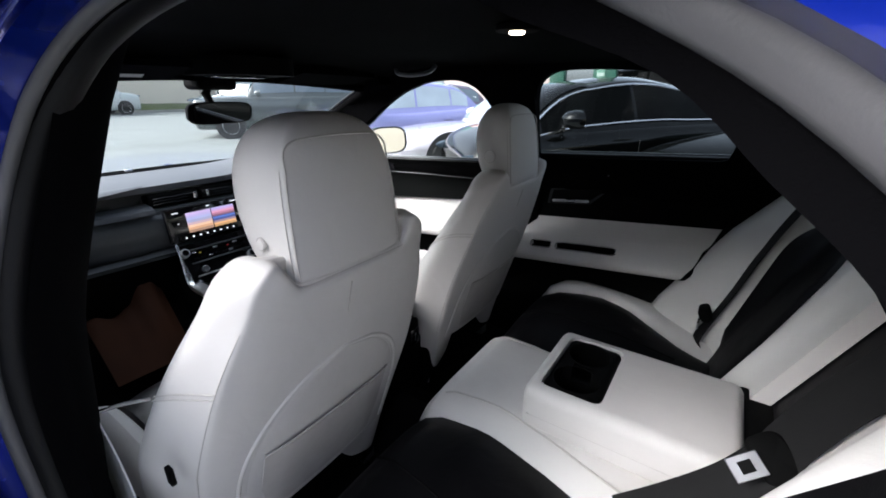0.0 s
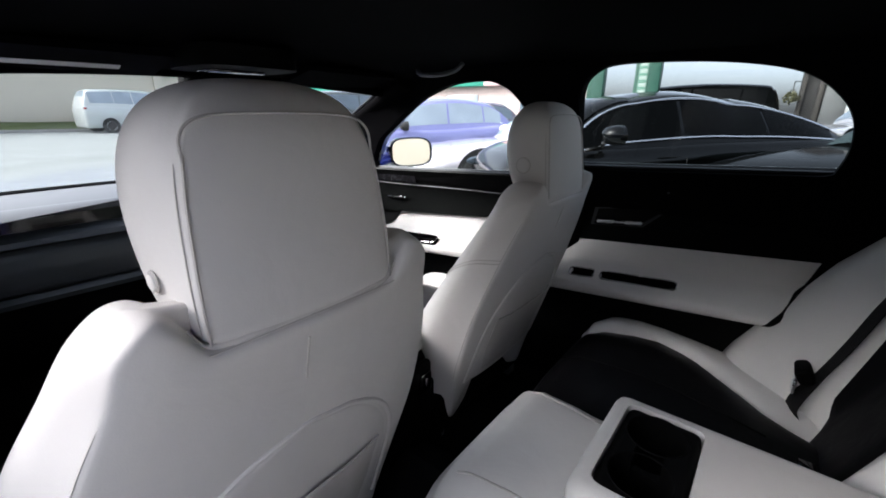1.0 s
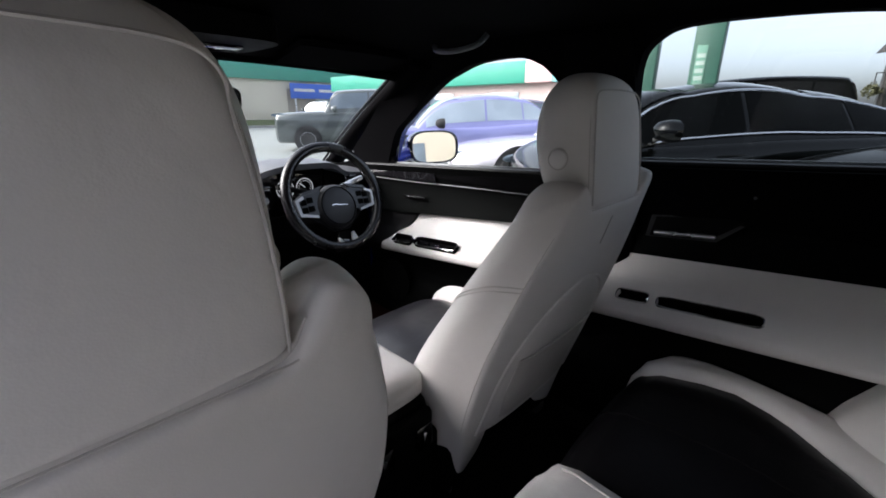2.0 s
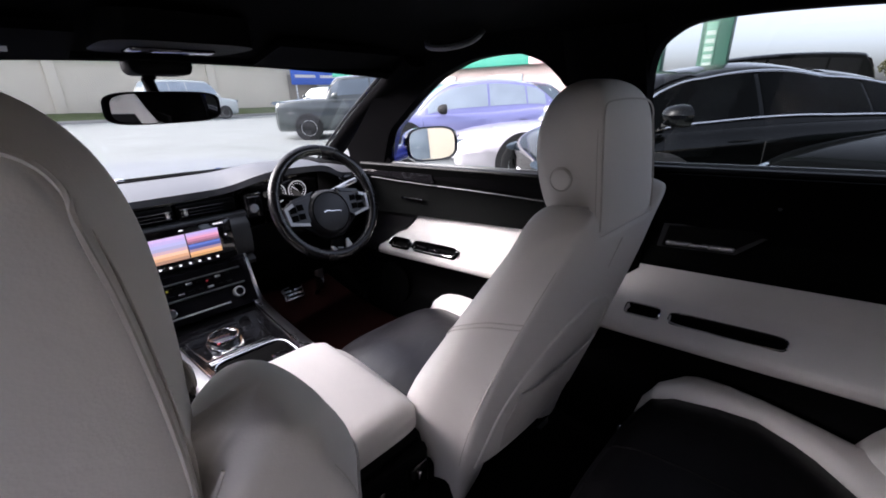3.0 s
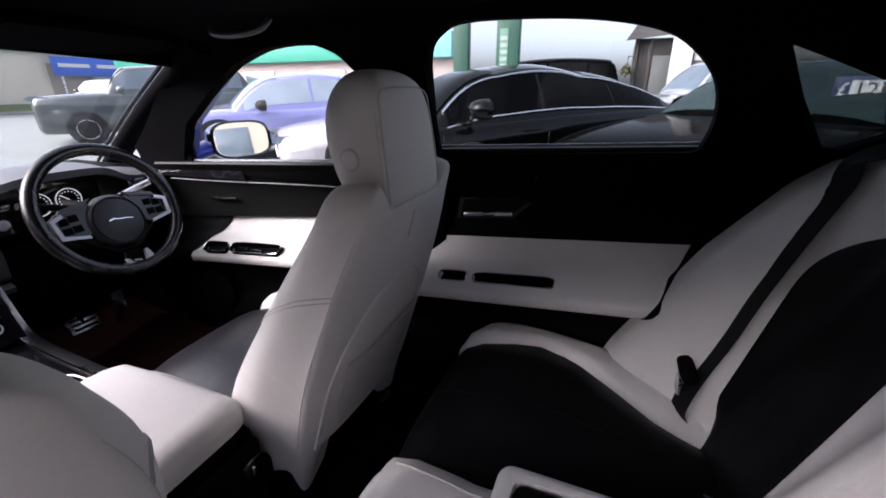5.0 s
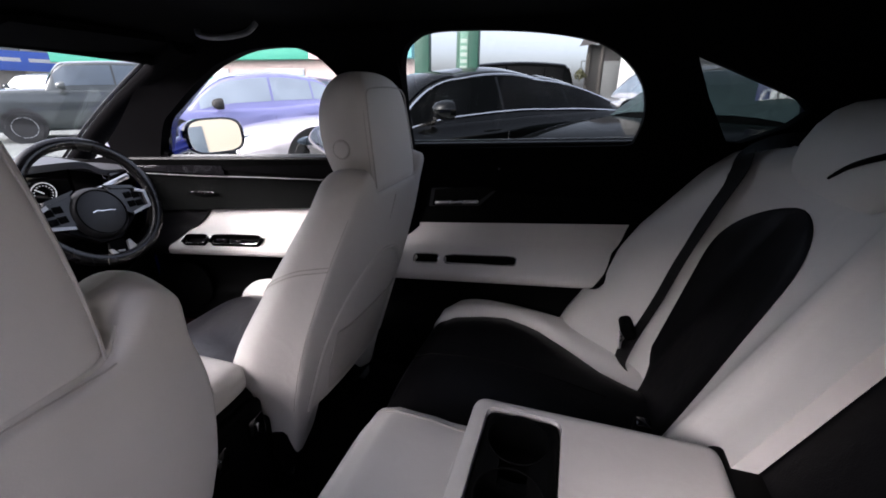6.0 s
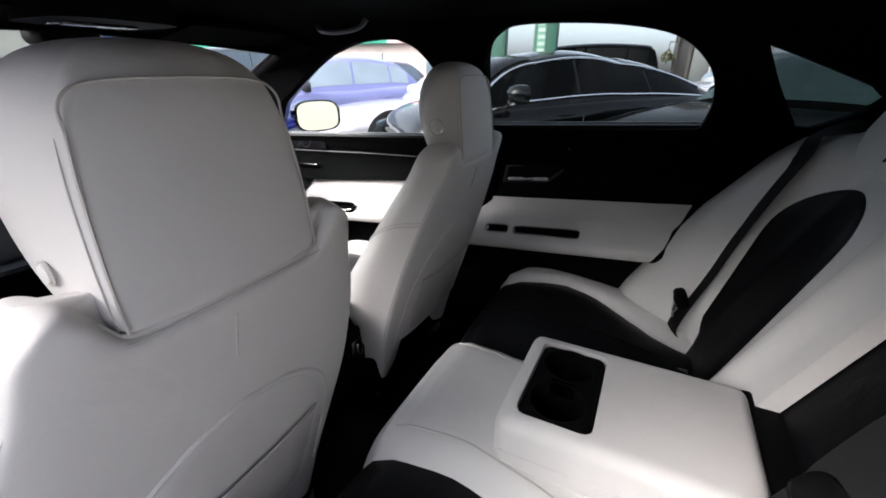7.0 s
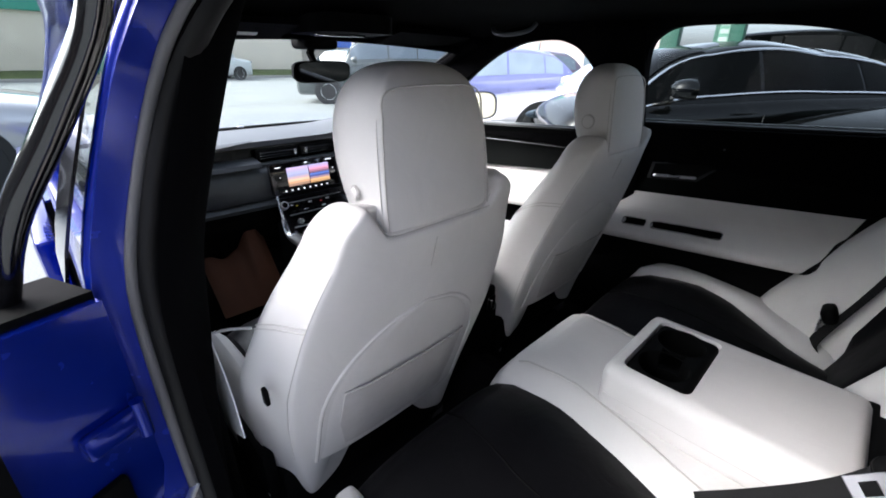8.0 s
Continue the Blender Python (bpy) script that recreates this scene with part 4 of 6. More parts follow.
part("top_pad", slab(dash_top, 20, 60, (0, 0, -1), 0.02), DASHTOP, dash, "grained black top pad", 60)
part("screen_gap", tube([Vector(dash_top(0.10, k / 30)) + Vector((0, 0, 0.004)) for k in range(31)], 0.012, 6, flat=0.5), PLASTIC, dash, "dark defroster strip")
part("screen_gap", tube([Vector(dash_top(0.36, k / 30)) + Vector((0, 0, 0.003)) for k in range(31)], 0.007, 6, flat=0.5), PLASTIC, dash, "narrow dark slot")
part("sensor", disc(Vector(dash_top(0.16, 0.47)) + Vector((0, 0, 0.006)), (0, 0, 1), 0.016, 0.014, 20, 0.004), SATIN, dash, "small dome light sensor")


def face(prof, y0, y1, ny=24, thick=0.02):
    """A band of the dash front: prof rows are (x, z)."""
    def f(u, v):
        y = y0 + (y1 - y0) * v
        k = u * (len(prof) - 1)
        i = min(int(k), len(prof) - 2)
        x, z = (prof[i][c] + (prof[i + 1][c] - prof[i][c]) * (k - i) for c in (0, 1))
        return x - 0.05 * abs(y / 0.7) ** 2.5, y, z - 0.012 * abs(y / 0.7) ** 3
    return slab(f, max(6, 3 * len(prof)), ny, (-1, 0, 0), thick)


part("vent_band", face([(-1.185, 0.943), (-1.208, 0.925), (-1.202, 0.880), (-1.165, 0.865)], -0.69, 0.22), GLOSSBLK, dash, "recessed black vent band")
def pad_lip(u, v):
    """The top pad rolls down ahead of the passenger, deeper towards the door."""
    y, k = -0.69 + 0.52 * v, 1 - v
    return -1.196 + (0.014 + 0.135 * k) * u - 0.05 * abs(y / 0.7) ** 2.5, y, 0.948 - (0.004 + 0.018 * k) * u ** 2 - 0.012 * abs(y / 0.7) ** 3


part("pad_lip", slab(pad_lip, 10, 24, (-1, 0, -0.3), 0.008), DASHTOP, dash, "grained front roll of the top pad", 60)
part("ledge", face([(-1.195, 0.882), (-1.160, 0.878), (-1.130, 0.871), (-1.124, 0.858)], -0.69, -0.17, 24, 0.01), DASHTOP, dash, "grained ledge below the slot")
part("bright_strip", face([(-1.172, 0.868), (-1.150, 0.862), (-1.148, 0.850)], -0.69, 0.20, 24, 0.01), GREYSOFT, dash, "satin grey strip below the vents")
part("fascia", face([(-1.150, 0.850), (-1.130, 0.835), (-1.120, 0.79), (-1.125, 0.735), (-1.140, 0.722)], -0.69, 0.195), GREYSOFT, dash, "grey satin fascia panel")
part("lower_edge", face([(-1.125, 0.722), (-1.108, 0.712), (-1.112, 0.698), (-1.15, 0.688)], -0.69, 0.19, 24, 0.015), GREYSOFT, dash, "grey lower edge strip")
part("glovebox", face([(-1.155, 0.688), (-1.150, 0.62), (-1.19, 0.50), (-1.32, 0.40)], -0.69, -0.14), PLASTIC, dash, "black glovebox lid")
part("knee_panel", face([(-1.16, 0.80), (-1.15, 0.72), (-1.20, 0.60), (-1.34, 0.48)], 0.15, 0.69), PLASTIC, dash, "black knee panel under the wheel")
for k in range(2):
    y0 = -0.165 + 0.175 * k
    vent = part("air_vent", box((-1.19, y0, 0.872), (-1.165, y0 + 0.165, 0.912), 0.004), PLASTIC, dash, "black centre air vent")
    for j in range(3):
        part("vane", box((-1.170, y0 + 0.006, 0.880 + 0.010 * j), (-1.158, y0 + 0.159, 0.8825 + 0.010 * j), 0.0008, 1), GLOSSBLK, vent, "thin vane")
    part("tab", box((-1.160, y0 + (0.14 if k == 0 else 0.012), 0.880), (-1.150, y0 + (0.152 if k == 0 else 0.024), 0.905), 0.002), SATIN, vent, "bright vent tab")
part("outer_vent", box((-1.20, 0.585, 0.86), (-1.165, 0.68, 0.925), 0.008), GLOSSBLK, dash, "black outer air vent")
# instrument binnacle
dials = part("instrument_panel", box((-1.245, 0.225, 0.80), (-1.235, 0.515, 0.960), 0.01), GLOSSBLK, dash, "black instrument panel")
DIALW = emit("dial_white", (0.85, 0.88, 0.9), 0.14)
for y, r in ((0.345, 0.034), (0.425, 0.034)):
    c = Vector((-1.232, y, 0.885))
    part("dial_ring", tube([c + Vector((0, r * math.cos(t), r * math.sin(t))) for t in (2 * math.pi * k / 32 for k in range(32))], 0.0014, 5, True), DIALW, dials, "lit dial ring")
    for k in range(14):
        t = math.radians(-45 + 270 * k / 13)
        d = Vector((0, math.cos(t), math.sin(t)))
        part("tick", box(c + d * (r - 0.009) - Vector((0.001, 0.0012, 0.0012)), c + d * (r - 0.009) + Vector((0.001, 0.0012, 0.0012))), DIALW, dials)
    part("needle", tube([c + Vector((0.002, 0, 0)), c + Vector((0.002, -0.6 * r, 0.5 * r))], 0.0013, 5), DIALW, dials, "white needle")

# touch screen with its picture tiles
screen = part("screen", box((-1.118, -0.158, 0.744), (-1.098, 0.132, 0.866), 0.006, 2, None, Matrix.Rotation(-0.12, 4, "Y")), GLOSSBLK, dash, "gloss black touch screen")


def on_screen(a, b):
    """A point of the screen face: a across, b up, 0..1."""
    return Vector((-1.0955 - 0.12 * (b - 0.5) * 0.126, -0.158 + 0.290 * a, 0.742 + 0.126 * b))


def tile(name, a0, a1, b0, b1, material, label=""):
    bm = bmesh.new()
    lo = [on_screen(a, b) for a, b in ((a0, b0), (a1, b0), (a1, b1), (a0, b1))]
    bm.faces.new([bm.verts.new(p + Vector((0.0012, 0, 0))) for p in lo])
    back = [bm.verts.new(p) for p in lo]
    return part(name, bm, material, screen, label, 0)


def picture(a0, a1, b0, b1, bands, label):
    for k, c in enumerate(bands):
        z0, z1 = b0 + (b1 - b0) * k / len(bands), b0 + (b1 - b0) * (k + 1) / len(bands)
        tile("picture", a0, a1, z0, z1, emit("tile", c, 0.22), label)


picture(0.23, 0.54, 0.25, 0.82, ((0.42, 0.24, 0.16), (0.70, 0.40, 0.22), (0.85, 0.56, 0.36), (0.62, 0.42, 0.46), (0.40, 0.40, 0.58), (0.46, 0.46, 0.70), (0.52, 0.44, 0.70), (0.60, 0.46, 0.72)), "lit strip of a sunset picture")
picture(0.55, 0.85, 0.56, 0.82, ((0.28, 0.14, 0.20), (0.55, 0.22, 0.32), (0.75, 0.36, 0.50), (0.62, 0.40, 0.66), (0.52, 0.44, 0.74)), "lit strip of a pink picture")
picture(0.55, 0.85, 0.25, 0.55, ((0.62, 0.34, 0.14), (0.85, 0.48, 0.22), (0.40, 0.26, 0.30), (0.07, 0.10, 0.30), (0.12, 0.20, 0.55)), "lit strip of a dusk picture")
ICON = emit("icon_white", (0.9, 0.9, 0.92), 0.3)
for k in range(8):
    tile("icon", 0.165 + 0.088 * k, 0.188 + 0.088 * k, 0.11, 0.15, ICON, "small white icon")
for a, b, w in ((0.08, 0.86, 0.07), (0.5, 0.90, 0.04), (0.82, 0.90, 0.09), (0.12, 0.55, 0.015), (0.91, 0.60, 0.015)):
    tile("icon", a, a + w, b, b + 0.025, ICON, "small white bar")

starter = part("start_panel", box((-1.178, 0.203, 0.835), (-1.156, 0.258, 0.918), 0.004), GLOSSBLK, dash, "gloss black starter panel")
part("start_button", disc((-1.152, 0.226, 0.868), (1, 0, 0.1), 0.014, 0.012, 24, 0.003), SILVER, starter, "round satin start button")
part("start_rim", tube([(-1.148, 0.226 + 0.0155 * math.cos(t), 0.868 + 0.0155 * math.sin(t)) for t in (2 * math.pi * q / 24 for q in range(24))], 0.0016, 5, True), CHROME, starter, "bright button rim")
part("panel_line", box((-1.157, 0.212, 0.904), (-1.154, 0.250, 0.907)), SILVER, starter, "bright line")

# climate panel, stack sides and console
console = thing("centre_console", (-0.7, 0, 0.36), "black centre console with satin rails and white lid", "console")
part("climate_panel", slab(lambda u, v: (-1.085 + 0.075 * u, -0.145 + 0.285 * v, 0.735 - 0.125 * u), 8, 10, (-1, 0, -0.4), 0.03), GLOSSBLK, console, "gloss black climate panel")
for r in range(2):
    for k in range(8):
        u = 0.24 + 0.17 * r
        y = -0.105 + 0.026 * k
        c = Vector((-1.085 + 0.075 * u + 0.004, y, 0.735 - 0.125 * u + 0.002))
        part("climate_key", box(c - Vector((0.002, 0.008, 0.0028)), c + Vector((0.003, 0.008, 0.0028)), 0.001, 1), PLASTIC if (k + r) % 3 else SATIN, console, "small climate key")
for r in range(2):
    z = 0.716 - 0.042 * r
    part("key_strip", box((-1.071 + 0.025 * r, -0.125, z - 0.0022), (-1.064 + 0.025 * r, 0.118, z + 0.0022), 0.0006, 1), GREYSOFT, console, "thin satin strip between the keys")
LAMP_RED, LAMP_AMBER = emit("key_red", (0.5, 0.04, 0.05), 0.05), emit("key_amber", (0.5, 0.42, 0.06), 0.05)
for y, m in ((0.020, LAMP_RED), (-0.085, LAMP_AMBER)):
    part("key_lamp", box((-1.062, y - 0.0025, 0.701), (-1.0565, y + 0.0025, 0.7045)), m, console, "small lit key lamp")
for x, y, z in ((-1.062, -0.136, 0.712), (-1.028, 0.092, 0.652)):
    knob = part("knob", disc((x, y, z), (0.8, 0, 0.45), 0.016, 0.022, 28, 0.003), SILVER, console, "ribbed metal temperature knob")
    part("knob_face", disc(Vector((x, y, z)) + Vector((0.0098, 0, 0.0055)), (0.8, 0, 0.45), 0.011, 0.003, 24), GLOSSBLK, knob, "dark knob face")
vol = part("volume_knob", disc((-1.024, -0.092, 0.648), (0.8, 0, 0.5), 0.012, 0.016, 24, 0.002), GREYSOFT, console, "small metal volume knob")
part("knob_rim", tube([Vector((-1.017, -0.092, 0.652)) + 0.0105 * (math.cos(t) * Vector((0, 1, 0)) + math.sin(t) * Vector((-0.53, 0, 0.85))) for t in (2 * math.pi * q / 24 for q in range(24))], 0.0012, 5, True), CHROME, vol, "bright knob rim")
part("slot", box((-1.018, -0.125, 0.631), (-1.010, 0.060, 0.6335)), SILVER, console, "bright slot line")
part("body", loft([[(x, s * w, z) for s, z in ((-1, 0.36), (-1, top - 0.02), (-0.9, top), (0.9, top), (1, top - 0.02), (1, 0.36))] for x, w, top in ((-1.12, 0.150, 0.64), (-1.02, 0.150, 0.60), (-0.95, 0.146, 0.585), (-0.80, 0.138, 0.590), (-0.62, 0.128, 0.605), (-0.52, 0.118, 0.625), (-0.22, 0.105, 0.650), (-0.205, 0.098, 0.64))]), PLASTIC, console, "black console body")
part("top_plate", slab(lambda u, v: (-0.985 + 0.43 * u, -0.118 + 0.236 * v, 0.596 + 0.020 * u), 8, 6, (0, 0, -1), 0.008), GLOSSBLK, console, "gloss black console top")
RAILS = [(-1.084, 0.144, 0.152, 0.745, 0.745), (-1.064, 0.144, 0.154, 0.695, 0.693), (-1.046, 0.141, 0.158, 0.640, 0.634), (-1.015, 0.126, 0.160, 0.614, 0.602), (-0.93, 0.119, 0.157, 0.608, 0.592), (-0.82, 0.112, 0.151, 0.610, 0.594), (-0.70, 0.105, 0.143, 0.616, 0.600), (-0.545, 0.098, 0.132, 0.628, 0.612)]
for s in (-1, 1):
    inner_edge = smooth_line([(x, s * a, za) for x, a, b, za, zb in RAILS], 5)
    outer_edge = smooth_line([(x, s * b, zb) for x, a, b, za, zb in RAILS], 5)
    n = len(inner_edge) - 1
    rail = part("side_rail", slab(lambda u, v: inner_edge[round(u * n)].lerp(outer_edge[round(u * n)], v) + Vector((0, 0, 0.004 * math.sin(math.pi * v))), n, 6, (0, 0, -1), 0.008), SATIN, console, "curved satin metal rail", 60)
    part("rail_edge", tube([p + Vector((0, 0, 0.002)) for p in inner_edge], 0.0022, 6), CHROME, rail, "bright rail edge")
base = part("dial_base", loft([[(-0.832 + 0.052 * k * sgp(math.cos(t), 0.8), -0.026 + 0.044 * k * sgp(math.sin(t), 0.8), z) for t in (2 * math.pi * q / 40 for q in range(40))] for k, z in ((1.0, 0.602), (1.0, 0.612), (0.92, 0.618))]), CHROME, console, "chrome selector base")
part("gear_dial", disc((-0.832, -0.026, 0.622), (0, 0, 1), 0.037, 0.022, 36, 0.005), GLOSSBLK, base, "round black gear selector")
part("dial_rim", tube([(-0.832 + 0.035 * math.cos(t), -0.026 + 0.035 * math.sin(t), 0.633) for t in (2 * math.pi * k / 36 for k in range(36))], 0.002, 6, True), CHROME, base, "bright dial rim")
part("dial_lamp", box((-0.800, -0.052, 0.631), (-0.796, -0.046, 0.634)), LAMP_RED, base, "small red mark")
part("plate_rim", tube([(-0.90, -0.100, 0.610), (-0.84, -0.096, 0.611), (-0.768, -0.088, 0.613), (-0.770, 0.072, 0.613), (-0.84, 0.080, 0.611), (-0.90, 0.084, 0.610)], 0.0022, 6), CHROME, console, "bright rim of the selector plate")
for x in (-0.758, -0.748):
    part("tray_bar", box((x - 0.003, -0.088, 0.608), (x + 0.003, 0.074, 0.615), 0.001), CHROME, console, "thin chrome divider bar")
part("cup_well", box((-0.74, -0.085, 0.575), (-0.57, 0.085, 0.6135), 0.01), PLASTIC, console, "black cup holder lid")
part("well_rim", tube([(-0.655 + 0.092 * sgp(math.cos(t), 0.4), 0.09 * sgp(math.sin(t), 0.4), 0.613) for t in (2 * math.pi * k / 40 for k in range(40))], 0.0028, 5, True), CHROME, console, "chrome cup holder rim")
part("well_divider", box((-0.66, 0.02, 0.61), (-0.60, 0.06, 0.632), 0.006), GLOSSBLK, console, "black cup divider")
part("lid", loft([[(x, w * sgp(math.sin(t), 0.45), 0.672 + h * sgp(math.cos(t), 0.45) + dz) for t in (2 * math.pi * k / 32 for k in range(32))] for x, w, h, dz in ((-0.545, 0.05, 0.012, 0.004), (-0.535, 0.085, 0.022, 0.004), (-0.515, 0.098, 0.028, 0.004), (-0.40, 0.104, 0.030, 0.005), (-0.25, 0.104, 0.030, 0.006), (-0.225, 0.102, 0.028, 0.005), (-0.212, 0.092, 0.020, 0.0))]), WHITE, console, "white leather armrest lid", 60)
part("rear_face", box((-0.208, -0.098, 0.40), (-0.185, 0.098, 0.635), 0.012), PLASTIC, console, "black rear console face")
for k, s in enumerate((-1, 1)):
    part("rear_vent", box((-0.187, -0.045 + 0.047 * s - 0.0 + 0.045, 0.56), (-0.178, 0.045 + 0.047 * s - 0.0 - 0.045 + 0.04, 0.61), 0.003), GLOSSBLK, console, "rear air vent")
    part("vent_tab", box((-0.180, 0.012 + 0.047 * s, 0.575), (-0.172, 0.020 + 0.047 * s, 0.600), 0.001), CHROME, console, "chrome vent tab")

# ---- steering wheel ----
wheel = thing("steering_wheel", (-1.1, 0.385, 0.80), "black leather steering wheel with satin spokes", "steering wheel")
WM = Matrix.Translation((-0.935, 0.376, 0.896)) @ Matrix.Rotation(radians(-22), 4, "Y") @ Matrix.Rotation(radians(2), 4, "Z")
W = lambda a, b, c=0.0: WM @ Vector((c, a, b))
part("rim", tube([W(0.171 * math.cos(t), 0.171 * math.sin(t)) for t in (2 * math.pi * k / 64 for k in range(64))], 0.017, 14, True, up=(1, 0, 0.3)), RIMBLK, wheel, "black leather rim")
ctr = W(0, 0, 0)
ring = lambda r, d, e=1.0: [W(r * sgp(math.cos(t), e), r * sgp(math.sin(t), e) - 0.032, d) for t in (2 * math.pi * k / 40 for k in range(40))]
part("hub", loft([ring(r, d) for r, d in ((0.064, -0.05), (0.077, -0.02), (0.074, -0.002), (0.066, 0.007), (0.030, 0.012))]), SOFT, wheel, "black padded airbag hub")
part("hub_ring", tube(ring(0.0635, 0.0085), 0.0016, 5, True), PLASTIC, wheel)
yoke = [(-0.125, 0.022), (-0.050, 0.040), (0.050, 0.040), (0.125, 0.022), (0.120, -0.045), (0.065, -0.085), (0.03, -0.112), (-0.03, -0.112), (-0.065, -0.085), (-0.120, -0.045)]
part("yoke", polyprism(yoke, lambda a, b: W(a, b, -0.028), W(0, 0, 0.016) - ctr), BLACK, wheel, "black padded yoke behind the hub")
for s in (-1, 1):
    out = [(s * 0.050, 0.034), (s * 0.120, 0.021), (s * 0.150, 0.004), (s * 0.145, -0.044), (s * 0.086, -0.057), (s * 0.060, -0.040)]
    sp = part("spoke", polyprism(out, lambda a, b: W(a, b, -0.016), W(0, 0, 0.014) - ctr), GREYSOFT, wheel, "grey satin spoke")
    frame_line = [(s * 0.120, 0.015), (s * 0.150, 0.003), (s * 0.145, -0.049), (s * 0.082, -0.061), (s * 0.083, -0.053), (s * 0.136, -0.041), (s * 0.140, -0.003), (s * 0.118, 0.006)]
    part("spoke_trim", polyprism(frame_line, lambda a, b: W(a, b, 0.000), W(0, 0, 0.008) - ctr), SILVER, sp, "satin metal trim round the keys", 20)
    # Grey strip painting the highlight on the yoke's upper edge.
    ridge = [(s * 0.040, 0.042), (s * 0.118, 0.026), (s * 0.126, 0.015), (s * 0.060, 0.027)]
    part("ridge", polyprism(ridge, lambda a, b: W(a, b, -0.004), W(0, 0, 0.008) - ctr), GREYSOFT, sp, "grey ridge for the highlight along the yoke's top", 20)
    for a, b in ((0.096, 0.000), (0.120, -0.005), (0.096, -0.028), (0.120, -0.030)):
        part("key", polyprism([(s * a - 0.010, b - 0.009), (s * a + 0.010, b - 0.009), (s * a + 0.010, b + 0.009), (s * a - 0.010, b + 0.009)], lambda c, d: W(c, d, -0.003), W(0, 0, 0.004) - ctr), PLASTIC, sp, "dark key")
low_spoke = part("spoke", polyprism([(-0.020, -0.118), (0.020, -0.118), (0.036, -0.166), (-0.036, -0.166)], lambda a, b: W(a, b, -0.014), W(0, 0, 0.010) - ctr), PLASTIC, wheel, "black lower spoke")
part("spoke_trim", polyprism([(-0.036, -0.138), (-0.028, -0.140), (-0.016, -0.158), (0.014, -0.158), (0.022, -0.128), (0.029, -0.126), (0.042, -0.156), (0.030, -0.170), (-0.026, -0.170)], lambda a, b: W(a, b, 0.000), W(0, 0, 0.008) - ctr), SILVER, low_spoke, "satin lower spoke trim", 20)
part("spoke_badge", polyprism([(-0.010, -0.146), (0.008, -0.150), (0.008, -0.154), (-0.010, -0.150)], lambda a, b: W(a, b, -0.004), W(0, 0, 0.003) - ctr), SILVER, low_spoke, "small pale badge shape", 20)
part("badge", tube([W(-0.030, -0.030, 0.0125), W(-0.016, -0.027, 0.0125), W(-0.002, -0.031, 0.0125), W(0.016, -0.032, 0.0125), W(0.032, -0.036, 0.0125)], lambda q: 0.0035 - 0.002 * q, 6), CHROME, wheel, "small bright badge shape")
part("column", tube([W(0, -0.03, -0.03), W(0, -0.02, -0.26)], lambda q: 0.045 + 0.02 * q, 16), PLASTIC, wheel, "black steering column")
for s in (-1, 1):
    part("stalk", tube([W(s * 0.03, 0.03, -0.07), W(s * 0.12, 0.055, -0.06), W(s * 0.165, 0.065, -0.05)], 0.009, 8), SATIN if s > 0 else PLASTIC, wheel, "control stalk")

# pedals
pedals = thing("pedals", (-1.45, 0.33, 0.33), "metal brake and accelerator pedals in the footwell", "pedals")
brake = box((-0.006, -0.046, -0.030), (0.006, 0.046, 0.030), 0.005)
brake.transform(Matrix.Translation((-1.30, 0.380, 0.450)) @ Matrix.Rotation(radians(-35), 4, "Y"))
bp = part("brake_pedal", brake, SATIN, pedals, "metal brake pedal")
for k in range(3):
    rib = box((0.004, -0.036, -0.020 + 0.017 * k), (0.009, 0.036, -0.012 + 0.017 * k), 0.001)
    rib.transform(Matrix.Translation((-1.30, 0.380, 0.450)) @ Matrix.Rotation(radians(-35), 4, "Y"))
    part("rib", rib, PLASTIC, bp, "black rubber rib")
part("accelerator", box((-1.35, 0.505, 0.40), (-1.335, 0.545, 0.55), 0.006), SATIN, pedals, "metal accelerator pedal")
part("pedal_arm", tube([(-1.305, 0.38, 0.45), (-1.40, 0.38, 0.60), (-1.44, 0.38, 0.74)], 0.012, 8), PLASTIC, pedals, "black pedal arm")
part("pedal_arm", tube([(-1.345, 0.525, 0.41), (-1.42, 0.525, 0.33)], 0.010, 8), PLASTIC, pedals, "black pedal hinge")
# Same tan mat as the passenger's; footwell shade is put into its colour.
driver_mat = thing("carpet_mat", (-1.15, 0.38, 0.34), "tan carpet mat in the driver footwell, coloured as in shade", "floor mat")
part("sheet", slab(lambda u, v: (-1.50 + 0.62 * u, 0.15 + 0.50 * v, 0.352 + 0.14 * max(0, 0.35 - u) ** 1.3 + 0.006 * math.sin(5 * u + 7 * v)), 12, 12, (0, 0, -1), 0.012), mat("shaded_tan_carpet", (0.020, 0.005, 0.004), 0.95, vary=0.3, scale=14, fine=900, bump=0.6, depth=0.003, spec=0.1), driver_mat, "tan carpet with shade in its colour")

# ---- overhead ----
rvm = thing("interior_mirror", (-0.86, -0.03, 1.285), "black framed interior mirror below the header", "mirror")
RM = Matrix.Translation((-0.85, -0.028, 1.196)) @ Matrix.Rotation(radians(14), 4, "Z") @ Matrix.Rotation(radians(6), 4, "Y")
sh = lambda k, d: [RM @ Vector((d, 0.118 * k * sgp(math.cos(t), 0.45), 0.032 * k * sgp(math.sin(t), 0.5))) for t in (2 * math.pi * q / 40 for q in range(40))]
part("casing", loft([sh(0.7, -0.035), sh(0.95, -0.02), sh(1.03, 0.0), sh(1.0, 0.004)]), PLASTIC, rvm, "black mirror casing")
part("glass", loft([sh(0.93, 0.003), sh(0.93, 0.006)]), MIRROR, rvm, "silvered mirror glass")
part("stem", tube([RM @ Vector((-0.03, 0, 0.0)), RM @ Vector((-0.06, 0, 0.05)), (-0.905, -0.02, 1.285)], 0.013, 10), PLASTIC, rvm, "black mirror stem")
